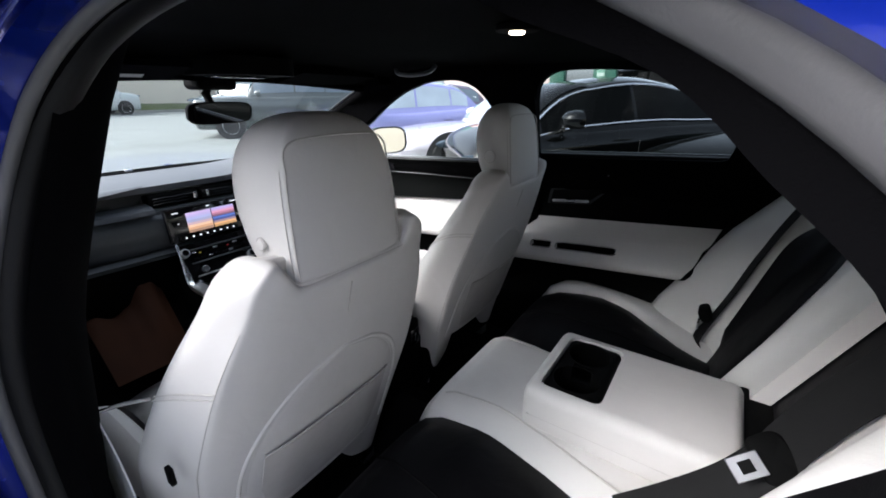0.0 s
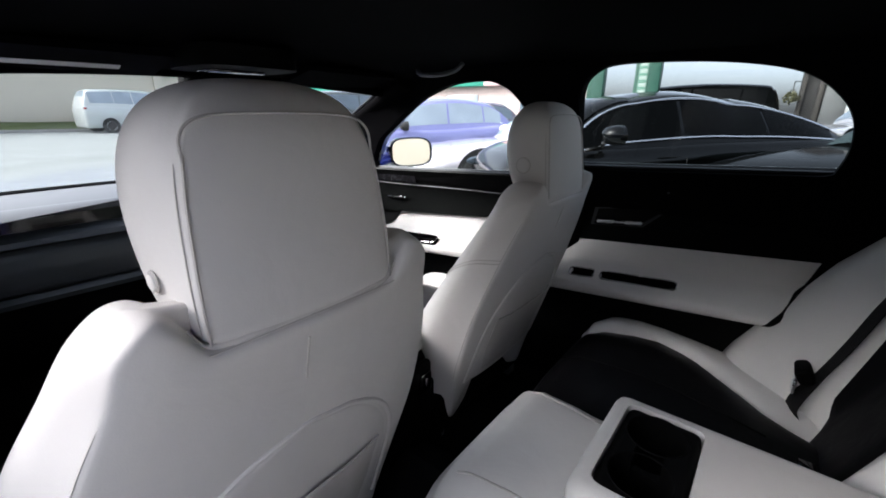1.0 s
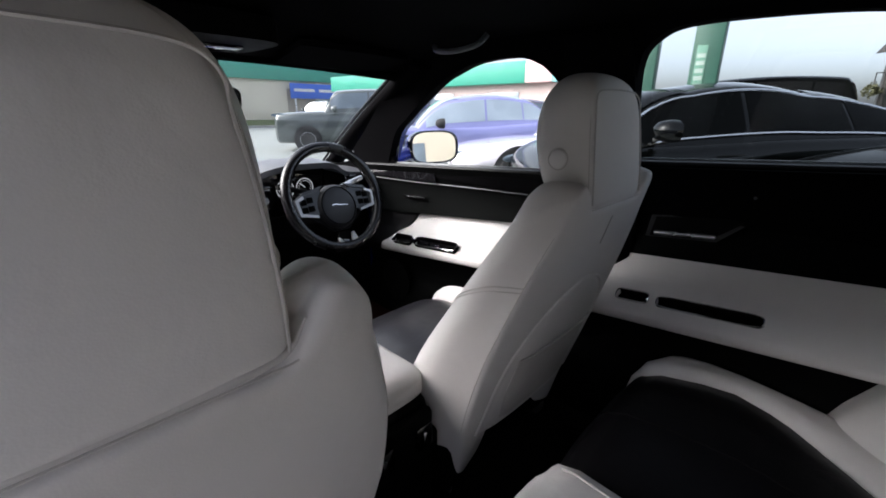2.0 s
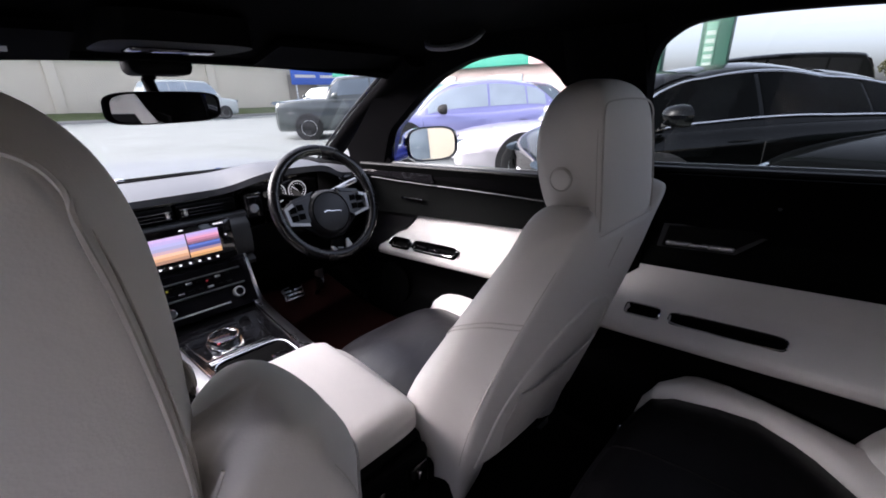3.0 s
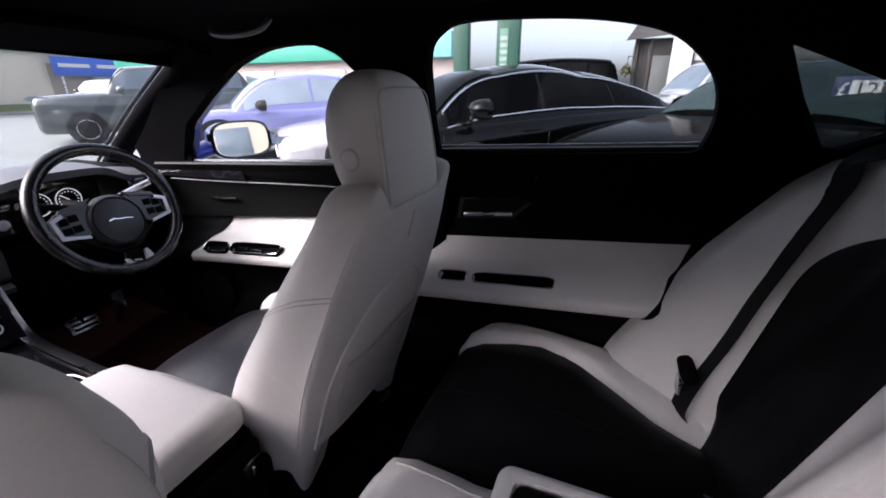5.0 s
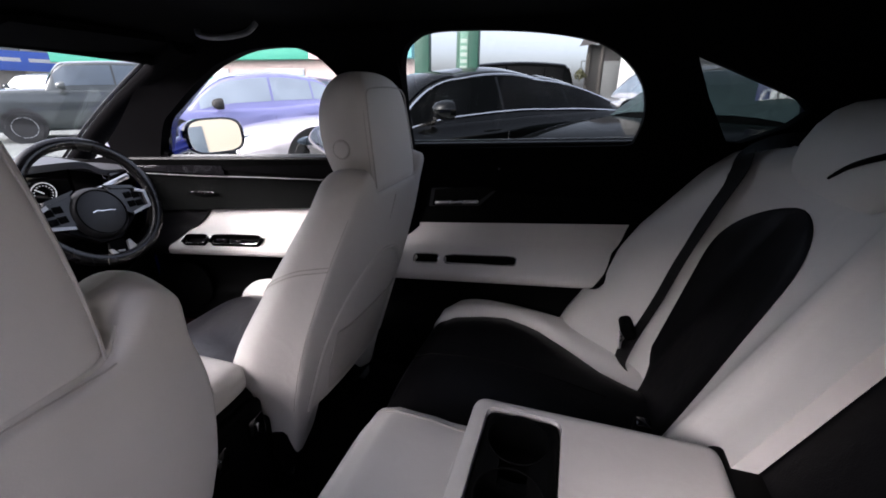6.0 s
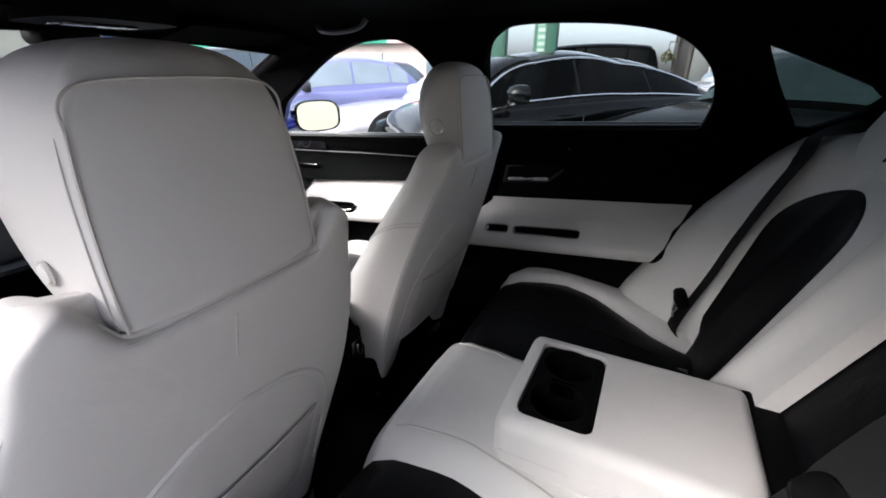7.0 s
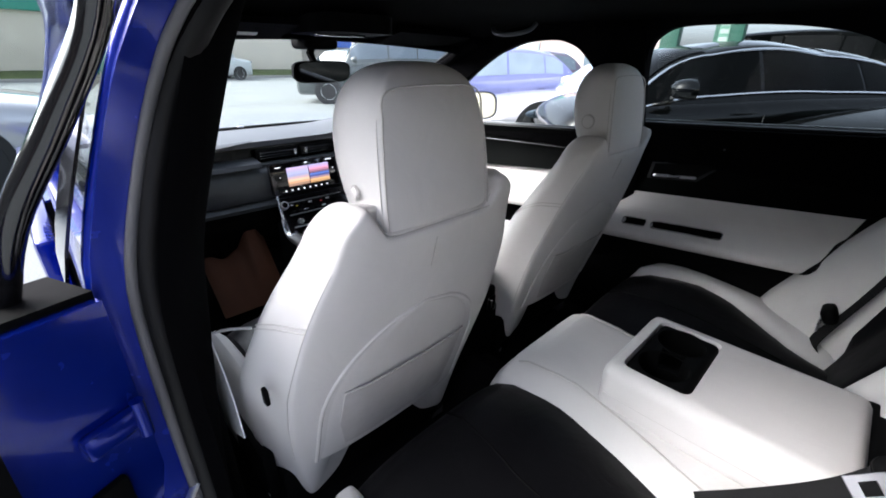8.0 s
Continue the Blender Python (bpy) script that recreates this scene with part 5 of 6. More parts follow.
part("camera_pod", box((-0.97, -0.075, 1.262), (-0.86, 0.045, 1.305), 0.016, 3), PLASTIC, rvm, "black sensor housing above the mirror")
over = thing("overhead_console", (-0.72, -0.03, 1.33), "black overhead console with lamp switches", "overhead console")
part("housing", loft([[(-0.72 + a * 0.13, -0.03 + b * 0.12, z) for a, b in ((sgp(math.cos(t), 0.5), sgp(math.sin(t), 0.5)) for t in (2 * math.pi * q / 32 for q in range(32)))] for z in (1.345, 1.315, 1.300)]), PLASTIC, over, "black console housing")
part("keys", box((-0.78, -0.10, 1.294), (-0.70, 0.04, 1.302), 0.004), GLOSSBLK, over, "gloss black switch pad")
part("edge", tube([(-0.845, y, 1.290) for y in np.linspace(-0.13, 0.07, 9)], 0.003, 6), PLASTIC, over, "black front edge")
for s in (-1, 1):
    vis = thing("sun_visor", (-0.74, s * 0.34, 1.31), "black folded sun visor under the headliner", "sun visor", "sun visors")
    part("flap", slab(lambda u, v: (-0.845 + 0.15 * u, s * (0.17 + 0.33 * v), 1.286 + 0.03 * u - 0.02 * (0.17 + 0.33 * v) ** 2), 6, 10, (0, 0, 1), 0.014), CLOTH, vis, "black cloth visor flap")
    part("hinge_arm", tube([(-0.838, s * 0.49, 1.292), (-0.838, s * 0.515, 1.296), (-0.80, s * 0.525, 1.315)], 0.006, 8), PLASTIC, vis, "black hinge arm")
    if s < 0:
        part("label_plate", slab(lambda u, v: (-0.80 + 0.055 * u, -0.25 - 0.19 * v, 1.2925 + 0.022 * u - 0.02 * (0.25 + 0.19 * v) ** 2), 2, 2, (0, 0, -1), 0.001), PAPER, vis, "pale warning label")
for s, xs in ((1, (-0.60, -0.42)),):
    gh = thing("grab_handle", ((xs[0] + xs[1]) / 2, s * 0.50, 1.33), "black roof grab handle above the window", "grab handle", "grab handles")
    part("bar", tube(smooth_line([(xs[0], s * 0.515, 1.346), (xs[0] + 0.02, s * 0.50, 1.325), (sum(xs) / 2, s * 0.495, 1.318), (xs[1] - 0.02, s * 0.50, 1.327), (xs[1], s * 0.515, 1.350)], 5), 0.007, 8), GREYSOFT, gh, "dark grey bar")
lamp = thing("dome_lamp", (0.148, -0.062, 1.36), "lit warm reading lamp in the headliner", "ceiling lamp")
part("bezel", disc((0.148, -0.062, 1.36), (0, 0, 1), 0.036, 0.010, 24, 0.003), PLASTIC, lamp, "black bezel")
part("lens", disc((0.148, -0.062, 1.354), (0, 0, 1), 0.013, 0.006, 20, 0.002), emit("lamp_glow", (1.0, 0.80, 0.60), 4.0), lamp, "glowing lens")

# ---- things in the front footwell and by the sill ----
matob = thing("carpet_mat", (-1.10, -0.30, 0.33), "tan carpet mat folded up in the front footwell", "floor mat")
part("sheet", slab(lambda u, v: (-1.00 - 0.16 * u, -0.44 + 0.24 * v, 0.36 + (0.17 + 0.10 * step(0.55, 0.75, v) - 0.07 * step(0.85, 1.0, v)) * u + 0.012 * math.sin(14 * v) * u), 12, 24, (-1, 0, 0), 0.014), ORANGE, matob, "tan carpet sheet")
card_ob = thing("white_card", (-0.15, -0.662, 0.60), "white card tucked between seat and centre pillar", "card")
part("sheet", slab(lambda u, v: (-0.205 + 0.07 * u + 0.06 * (1 - v), -0.662 + 0.003 * math.sin(3 * v), 0.66 + 0.15 * v + 0.04 * u), 6, 8, (0, 1, 0), 0.002), PAPER, card_ob)
tidy = thing("door_tidy", (-0.12, -0.675, 0.33), "black plastic tidy box beside the passenger seat", "tidy box")
part("box", box((-0.52, -0.702, 0.335), (-0.13, -0.670, 0.80), 0.006), PLASTIC, tidy, "black plastic box")
part("strip", tube([(-0.177, -0.668, 0.842), (-0.182, -0.62, 0.828), (-0.186, -0.588, 0.812)], 0.003, 8), SATIN, tidy, "thin bright strip")
part("rim", box((-0.525, -0.706, 0.80), (-0.125, -0.666, 0.812), 0.004), PLASTIC, tidy, "black rim")


# ---- own car, outside ----
mir = thing("door_mirror", (-1.12, 0.86, 0.93), "blue door mirror with black rim on the driver door", "door mirror", "door mirrors")
MM = Matrix.Translation((-1.035, 0.945, 1.022)) @ Matrix.Rotation(radians(-14), 4, "Z") @ Matrix.Rotation(radians(-5), 4, "Y")
mr = lambda k, d: [MM @ Vector((d, 0.115 * k * sgp(math.cos(t), 0.6), 0.066 * k * sgp(math.sin(t), 0.6))) for t in (2 * math.pi * q / 40 for q in range(40))]
part("housing", loft([mr(0.3, -0.12), mr(0.7, -0.105), mr(0.95, -0.07), mr(1.06, -0.02), mr(1.04, 0.0)]), BLUE, mir, "metallic blue mirror housing", 60)
part("bezel", loft([mr(1.055, -0.012), mr(1.06, 0.006), mr(0.97, 0.012), mr(0.93, 0.004)], None, False), GLOSSBLK, mir, "black mirror bezel")
part("glass", loft([mr(0.95, 0.003), mr(0.95, 0.006)]), MIRROR, mir, "silvered mirror glass", 20)
part("arm", loft([[(x + 0.05 * math.cos(t), y, z + h * math.sin(t)) for t in (2 * math.pi * q / 16 for q in range(16))] for x, y, z, h in ((-1.10, 0.72, 0.975, 0.045), (-1.11, 0.80, 0.985, 0.03), (-1.10, 0.86, 1.0, 0.03))]), BLUE, mir, "blue mirror arm")
part("sail", polyprism([(-1.22, 0.955), (-1.045, 0.965), (-1.03, 1.0), (-0.985, 1.075), (-1.10, 1.03)], lambda a, b: (a, flank(b) + 0.03, b), (0, 0.012, 0)), GLOSSBLK, mir, "black corner trim")
structure("bonnet", slab(lambda u, v: (-3.45 + 1.62 * u, -0.80 + 1.6 * v, 0.58 + 0.16 * u ** 0.5 - 0.05 * (2 * v - 1) ** 4 + 0.012 * math.exp(-((abs(2 * v - 1) - 0.6) / 0.08) ** 2)), 16, 24, (0, 0, -1), 0.01), BLUE, "metallic blue bonnet", "bonnet")
structure("front_wing", box((-3.4, -0.86, 0.22), (-1.30, -0.80, 0.69), 0.02), BLUE, "metallic blue front wing", "front wing")
structure("front_wing_far", box((-3.4, 0.80, 0.22), (-1.30, 0.86, 0.69), 0.02), BLUE, "metallic blue front wing", "front wing")
structure("undertray", box((-3.35, -0.78, 0.22), (-1.80, 0.78, 0.45), 0.02), PLASTIC, "black undertray behind the front bumper", "undertray")

# rear door, wide open on its hinges
door = thing("door_4", (-0.13, -0.85, 0.40), "open blue rear door with black window frame", "car door", "", "structure")
DM = Matrix.Translation((-0.135, -0.778, 0.0)) @ Matrix.Rotation(radians(-66), 4, "Z")
D = lambda a, b, c: DM @ Vector((a, b, c))
dout = [(0.0, 0.36), (0.0, 0.98), (0.62, 1.02), (0.80, 0.98), (0.72, 0.75), (0.50, 0.45), (0.42, 0.36)]
part("skin", polyprism(dout, lambda a, b: D(a, -0.06, b), DM.to_3x3() @ Vector((0, 0.10, 0))), BLUE, door, "blue door shell", 20)
part("card", polyprism([(0.15, 0.42), (0.13, 0.95), (0.60, 0.985), (0.74, 0.95), (0.67, 0.76), (0.47, 0.48), (0.40, 0.42)], lambda a, b: D(a, 0.042, b), DM.to_3x3() @ Vector((0, 0.02, 0))), PLASTIC, door, "black inner card", 20)
part("armrest_band", box((0, 0, 0), (0.36, 0.05, 0.14), 0.02, 2, None), WHITE, door, "white armrest band").matrix_basis = DM @ Matrix.Translation((0.26, 0.06, 0.70))
fr = [(0.060, 0.97), (0.040, 1.08), (-0.005, 1.18), (-0.040, 1.27), (-0.030, 1.33), (0.05, 1.372), (0.25, 1.38), (0.45, 1.35), (0.62, 1.22), (0.70, 1.03)]
part("window_frame", tube(smooth_line([D(a, -0.03 + 0.48 * max(0, b - 0.98), b) for a, b in fr], 5), 0.014, 10), GLOSSBLK, door, "black window frame")
pn = part("pane", polyprism([(a, b) for a, b in fr], lambda a, b: D(a, -0.03 + 0.48 * max(0, b - 0.98), b), DM.to_3x3() @ Vector((0, 0.004, 0))), TINT, door, "tinted glass pane", 0)
pn.visible_shadow = False
for z in (0.55, 0.90):
    hg = part("hinge", box((-0.165, -0.85, z - 0.018), (-0.118, -0.80, z + 0.018), 0.006), BLUE, door, "blue painted hinge")
    part("bolt", disc((-0.114, -0.81, z), (1, 0, 0), 0.006, 0.010, 12), SATIN, hg, "hinge bolt")
waist = [(0.0, 0.972), (0.0, 0.990), (0.62, 1.030), (0.80, 0.992), (0.80, 0.974), (0.62, 1.012)]
part("waist_trim", polyprism(waist, lambda a, b: D(a, -0.058, b), DM.to_3x3() @ Vector((0, 0.085, 0))), PLASTIC, door, "black trim along the window sill", 20)
part("latch_plate", box((0.045, 0.038, 0.60), (0.105, 0.052, 0.75), 0.006), PLASTIC, door, "black access cover").matrix_basis = DM
part("hinge_plate", box((0.005, 0.036, 0.80), (0.075, 0.056, 0.835), 0.008), BLUE, door, "blue painted hinge plate").matrix_basis = DM
part("hinge_pin", tube([(0.012, 0.056, 0.79), (0.012, 0.056, 0.845)], 0.008, 10), BLUE, door, "painted hinge pin").matrix_basis = DM
part("check_bar", tube([(-0.02, 0.06, 0.655), (0.05, 0.075, 0.61), (0.10, 0.07, 0.575)], 0.007, 8, flat=0.6), SATIN, door, "metal check bar").matrix_basis = DM
part("check_strap", tube([(-0.12, -0.80, 0.71), (-0.05, -0.93, 0.705)], 0.008, 6, flat=0.6), SATIN, door, "metal check strap")
part("wiring_boot", tube(smooth_line([(-0.125, -0.79, 0.80), (-0.115, -0.84, 0.785), (-0.10, -0.88, 0.80)], 4), 0.016, 8), SEALR, door, "ribbed black wiring boot")
structure("b_pillar_applique", slab(lambda u, v: (-0.30 + 0.13 * u, -flank(0.98 + 0.33 * v) - 0.085, 0.98 + 0.33 * v), 4, 8, (0, -1, 0), 0.004), GLOSSBLK, "gloss black applique on the centre pillar", "pillar cover")
structure("sill_plate", box((-0.03, -0.80, 0.355), (0.36, -0.70, 0.372), 0.004), SATIN, "bright metal sill plate", "sill plate")


# ---- ground and surroundings ----
TARMAC = mat("pale_tarmac", (0.222, 0.242, 0.235), 0.85, vary=0.22, scale=0.7, fine=60, bump=0.5, depth=0.01)
structure("ground", slab(lambda u, v: (-300 + 600 * u, -300 + 600 * v, 0.0), 4, 4, (0, 0, -1), 0.2), TARMAC, "pale worn tarmac forecourt", "ground")
GRASS = mat("verge", (0.09, 0.12, 0.04), 0.95, vary=0.4, scale=1.5, fine=40, bump=0.8, depth=0.05)
KERB = mat("kerb_stone", (0.34, 0.33, 0.31), 0.9, vary=0.15, scale=3, fine=80, bump=0.4, depth=0.004)
STUCCO = mat("beige_render", (0.66, 0.60, 0.49), 0.9, vary=0.12, scale=0.6, fine=30, bump=0.4, depth=0.01)
TEAL = mat("teal_fascia", (0.03, 0.28, 0.20), 0.5, vary=0.1, scale=1.0, bump=0.0)
GREENP = mat("dark_green_paint", (0.012, 0.07, 0.045), 0.45, vary=0.15, scale=2, bump=0.05)
BOARD = mat("blue_board", (0.03, 0.12, 0.55), 0.5, vary=0.1, scale=1.5, bump=0.0)
SLATE = mat("slate_roof", (0.06, 0.055, 0.055), 0.8, vary=0.3, scale=4, fine=30, bump=0.5, depth=0.01)
TIMBER = mat("dark_timber", (0.05, 0.045, 0.04), 0.8, vary=0.3, scale=5, fine=60, bump=0.3, depth=0.004)
PALEW = mat("white_render", (0.70, 0.69, 0.67), 0.85, vary=0.08, scale=1.0, fine=40, bump=0.3, depth=0.005)
LEAF = mat("winter_foliage", (0.10, 0.10, 0.05), 0.9, vary=0.4, scale=3, bump=0.0)

structure("verge_bank", slab(lambda u, v: (-29.5 - 2.0 * u, -25 + 75 * v, 0.16 + 0.30 * u + 0.05 * noise.noise(Vector((u * 3, v * 40, 0)))), 6, 60, (0, 0, -1), 0.16), GRASS, "rough grass verge along the far wall", "verge")
structure("kerb", box((-29.5, -25, -0.02), (-29.2, 50, 0.14), 0.02), KERB, "pale stone kerb before the verge", "kerb")
wall = thing("boundary_building", (-31.8, 12, 0), "long beige rendered building with teal fascia", "building")
part("wall", box((-32.2, -25, 0.0), (-31.6, 50, 3.4)), STUCCO, wall, "beige rendered wall")
part("fascia", box((-32.3, -25, 3.25), (-31.3, 50, 4.6), 0.04), TEAL, wall, "teal fascia band")
for k in range(9):
    part("pilaster", box((-31.62, -22 + 8 * k, 0.0), (-31.45, -21.5 + 8 * k, 3.25), 0.02), STUCCO, wall, "rendered pilaster")
for y in (17.0,):
    part("doorway", box((-31.605, y - 1.4, 0.0), (-31.57, y + 1.4, 2.7), 0.02), mat("grey_shutter", (0.33, 0.29, 0.24), 0.7, vary=0.1, scale=3), wall, "grey roller door")
sign = thing("sign_board", (-31.0, 20.0, 1.7), "blue sign board on two posts before the wall", "sign")
part("board", box((-31.05, 15.6, 2.0), (-30.98, 20.2, 3.08), 0.02), BOARD, sign, "blue board")
for k, (a, b) in enumerate(((15.9, 17.6), (18.0, 19.9))):
    part("bar", box((-30.975, a, 2.5), (-30.97, b, 2.7)), PALEW, sign, "white bar of unreadable writing")
for y in (16.0, 19.8):
    part("post", box((-31.1, y - 0.05, 0.0), (-31.05, y + 0.05, 2.7)), SATIN, sign, "grey post")

canopy = thing("forecourt_canopy", (-14, 17, 0), "long low building with teal and cream fascia", "building")
part("fascia", box((-26, 16.0, 2.35), (-10.6, 16.6, 3.25), 0.03), TEAL, canopy, "teal fascia")
part("fascia", box((-10.6, 16.0, 2.35), (-9.3, 16.6, 3.25), 0.03), mat("pink_fascia", (0.62, 0.42, 0.42), 0.6, vary=0.1), canopy, "pale pink fascia panel")
part("fascia", box((-9.3, 16.0, 2.35), (-6.0, 16.6, 3.25), 0.03), mat("aqua_fascia", (0.20, 0.52, 0.55), 0.6, vary=0.1), canopy, "pale aqua fascia panel")
part("wall", box((-26, 16.4, 0), (-6.0, 16.8, 2.36)), mat("brick_pink", (0.45, 0.36, 0.34), 0.9, vary=0.15, scale=4, fine=20, bump=0.4, depth=0.01), canopy, "pinkish brick wall")
for x in (-24, -20, -16, -12, -8):
    part("window", box((x - 0.9, 16.36, 0.9), (x + 0.9, 16.402, 2.0), 0.01), CARGLASS, canopy, "shop window pane")

# Added out of view, so the parked cars' sides reflect something dark.
structure("unseen_rear_wall", box((-30, -14.6, 0.0), (30, -14.0, 5.6), 0.05), mat("dark_brick", (0.16, 0.13, 0.11), 0.9, vary=0.25, scale=2, fine=14, bump=0.5, depth=0.01), "added unseen dark brick wall behind the car", "wall")

# green posts of the forecourt frame
post_frame = thing("post_frame", (-2.6, 9.1, 0), "dark green steel posts with cross beam", "steel frame")
for x0, x1 in ((-3.24, -2.90), (-2.28, -1.80)):
    pst = part("post", box((x0, 9.0, 0.0), (x1, 9.2, 4.2), 0.02), GREENP, post_frame, "dark green post")
part("beam", box((-3.6, 9.02, 4.2), (3.4, 9.18, 4.5), 0.02), GREENP, post_frame, "dark green cross beam")
part("post_notice", box((-2.20, 8.985, 1.55), (-2.02, 8.999, 2.35), 0.004), mat("notice_green", (0.10, 0.22, 0.16), 0.6, vary=0.1), post_frame, "pale notice plate")
for k in range(5):
    part("bar", box((-2.18, 8.980, 1.62 + 0.13 * k), (-2.04, 8.985, 1.69 + 0.13 * k)), mat("notice_bar", (0.30, 0.36, 0.32), 0.6, vary=0.1) if k == 0 else bpy.data.materials["notice_bar"], post_frame, "pale bar of unreadable writing")

# small dark building with a white gable beside it
shed = thing("outbuilding", (1.4, 12.8, 0), "dark timber outbuilding with slate roof", "outbuilding")
part("wall", box((0.42, 12.2, 0.0), (2.4, 16.0, 2.35), 0.01), mat("weathered_board", (0.028, 0.027, 0.026), 0.85, vary=0.25, scale=3, fine=50, bump=0.3), shed, "grey boarded wall")
part("roof", polyprism([(0.20, 2.30), (2.5, 2.55), (2.5, 3.3), (0.75, 3.3)], lambda a, b: (a, 11.9 + 1.2 * max(0, b - 2.4), b), (0, 0.12, 0)), SLATE, shed, "dark slate roof slope", 20)
for x in (0.42, 0.74, 1.30):
    part("timber", box((x, 12.14, 0.0), (x + 0.09, 12.2, 2.35), 0.01), TIMBER, shed, "dark upright timber")
part("door", box((0.86, 12.15, 0.0), (1.28, 12.198, 1.95), 0.01), mat("grey_door", (0.11, 0.115, 0.115), 0.6, vary=0.1), shed, "grey boarded door")
part("window", box((1.42, 12.15, 1.0), (1.85, 12.198, 1.7), 0.01), CARGLASS, shed, "small dark window")
basket = thing("hanging_basket", (0.28, 12.05, 1.45), "dark hanging flower basket by the timber wall", "hanging basket")
bmb = bmesh.new()
rng = random.Random(5)
for k in range(160):
    d = Vector((rng.gauss(0, 1), rng.gauss(0, 1), rng.gauss(0, 1))).normalized() * rng.uniform(0.06, 0.17)
    c = Vector((0.30, 12.05, 1.62)) + d
    a, b = Vector((rng.gauss(0, 1), rng.gauss(0, 1), rng.gauss(0, 1))).normalized() * 0.04, Vector((rng.gauss(0, 1), rng.gauss(0, 1), rng.gauss(0, 1))).normalized() * 0.03
    bmb.faces.new([bmb.verts.new(c + q) for q in (-a, b, a, -b)])
part("leaves", bmb, LEAF, basket, "trailing leaves", 0)
part("bracket", tube([(0.45, 12.15, 1.95), (0.30, 12.05, 1.95), (0.30, 12.05, 1.75)], 0.012, 6), TIMBER, basket, "iron bracket")
gable = thing("white_building", (3.4, 12.5, 0), "rendered building coloured as in shade, with white corner pier and dark doorway panel", "building")
# The wall's dark grey holds its shade; the pier keeps the white paint.
part("wall", box((1.66, 11.7, 0.0), (7.5, 14.0, 4.4), 0.02), mat("shaded_render", (0.16, 0.155, 0.15), 0.9, vary=0.25, scale=1.2, fine=40, bump=0.3, depth=0.005), gable, "rendered wall with shade put into its grey")
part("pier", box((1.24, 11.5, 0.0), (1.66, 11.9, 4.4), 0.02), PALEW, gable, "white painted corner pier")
# Thin dark panel paints the shade of an opening; nothing is cut out.
part("doorway", box((2.35, 11.66, 0.0), (3.5, 11.702, 2.5), 0.02), mat("painted_shade", (0.07, 0.07, 0.07), 0.7, vary=0.2), gable, "flat panel coloured dark like a shaded doorway")
part("notice", box((1.72, 11.67, 1.80), (2.06, 11.698, 2.04), 0.01), PALEW, gable, "white notice plate")
part("window", box((4.1, 11.66, 1.2), (5.2, 11.702, 2.3), 0.02), CARGLASS, gable, "window pane")


# ---- parked cars ----
def rim_wheel(parent, c, sgn, r, rimcol):
    """Wheel with tyre and a spoked rim; sgn: the side it faces."""
    cx, cy, cz = c
    prof = [(0.62, -0.09), (0.80, -0.10), (0.95, -0.095), (1.0, -0.06), (1.0, 0.06), (0.95, 0.095), (0.80, 0.10), (0.62, 0.09)]
    tyre = loft([[(cx + r * k * math.cos(t), cy + d, cz + r * k * math.sin(t)) for t in (2 * math.pi * q / 36 for q in range(36))] for k, d in prof], None, False)
    w = part("wheel", tyre, TYRE, parent, "black tyre")
    part("rim", tube([(cx + 0.66 * r * math.cos(t), cy + sgn * 0.075, cz + 0.66 * r * math.sin(t)) for t in (2 * math.pi * q / 36 for q in range(36))], 0.02, 6, True, up=(0, 1, 0)), rimcol, w, "alloy rim")
    part("hub", disc((cx, cy + sgn * 0.05, cz), (0, 1, 0), 0.07, 0.06, 20, 0.01), rimcol, w, "alloy hub")
    part("brake_disc", disc((cx, cy, cz), (0, 1, 0), 0.60 * r, 0.03, 28), TYRE, w, "dark disc")
    for k in range(5):
        t = 2 * math.pi * k / 5 + 0.3
        for o in (-0.10, 0.10):
            part("spoke", tube([(cx + 0.05 * math.cos(t), cy + sgn * 0.06, cz + 0.05 * math.sin(t)), (cx + 0.65 * r * math.cos(t + o), cy + sgn * 0.07, cz + 0.65 * r * math.sin(t + o))], 0.014, 5), rimcol, w, "alloy spoke")


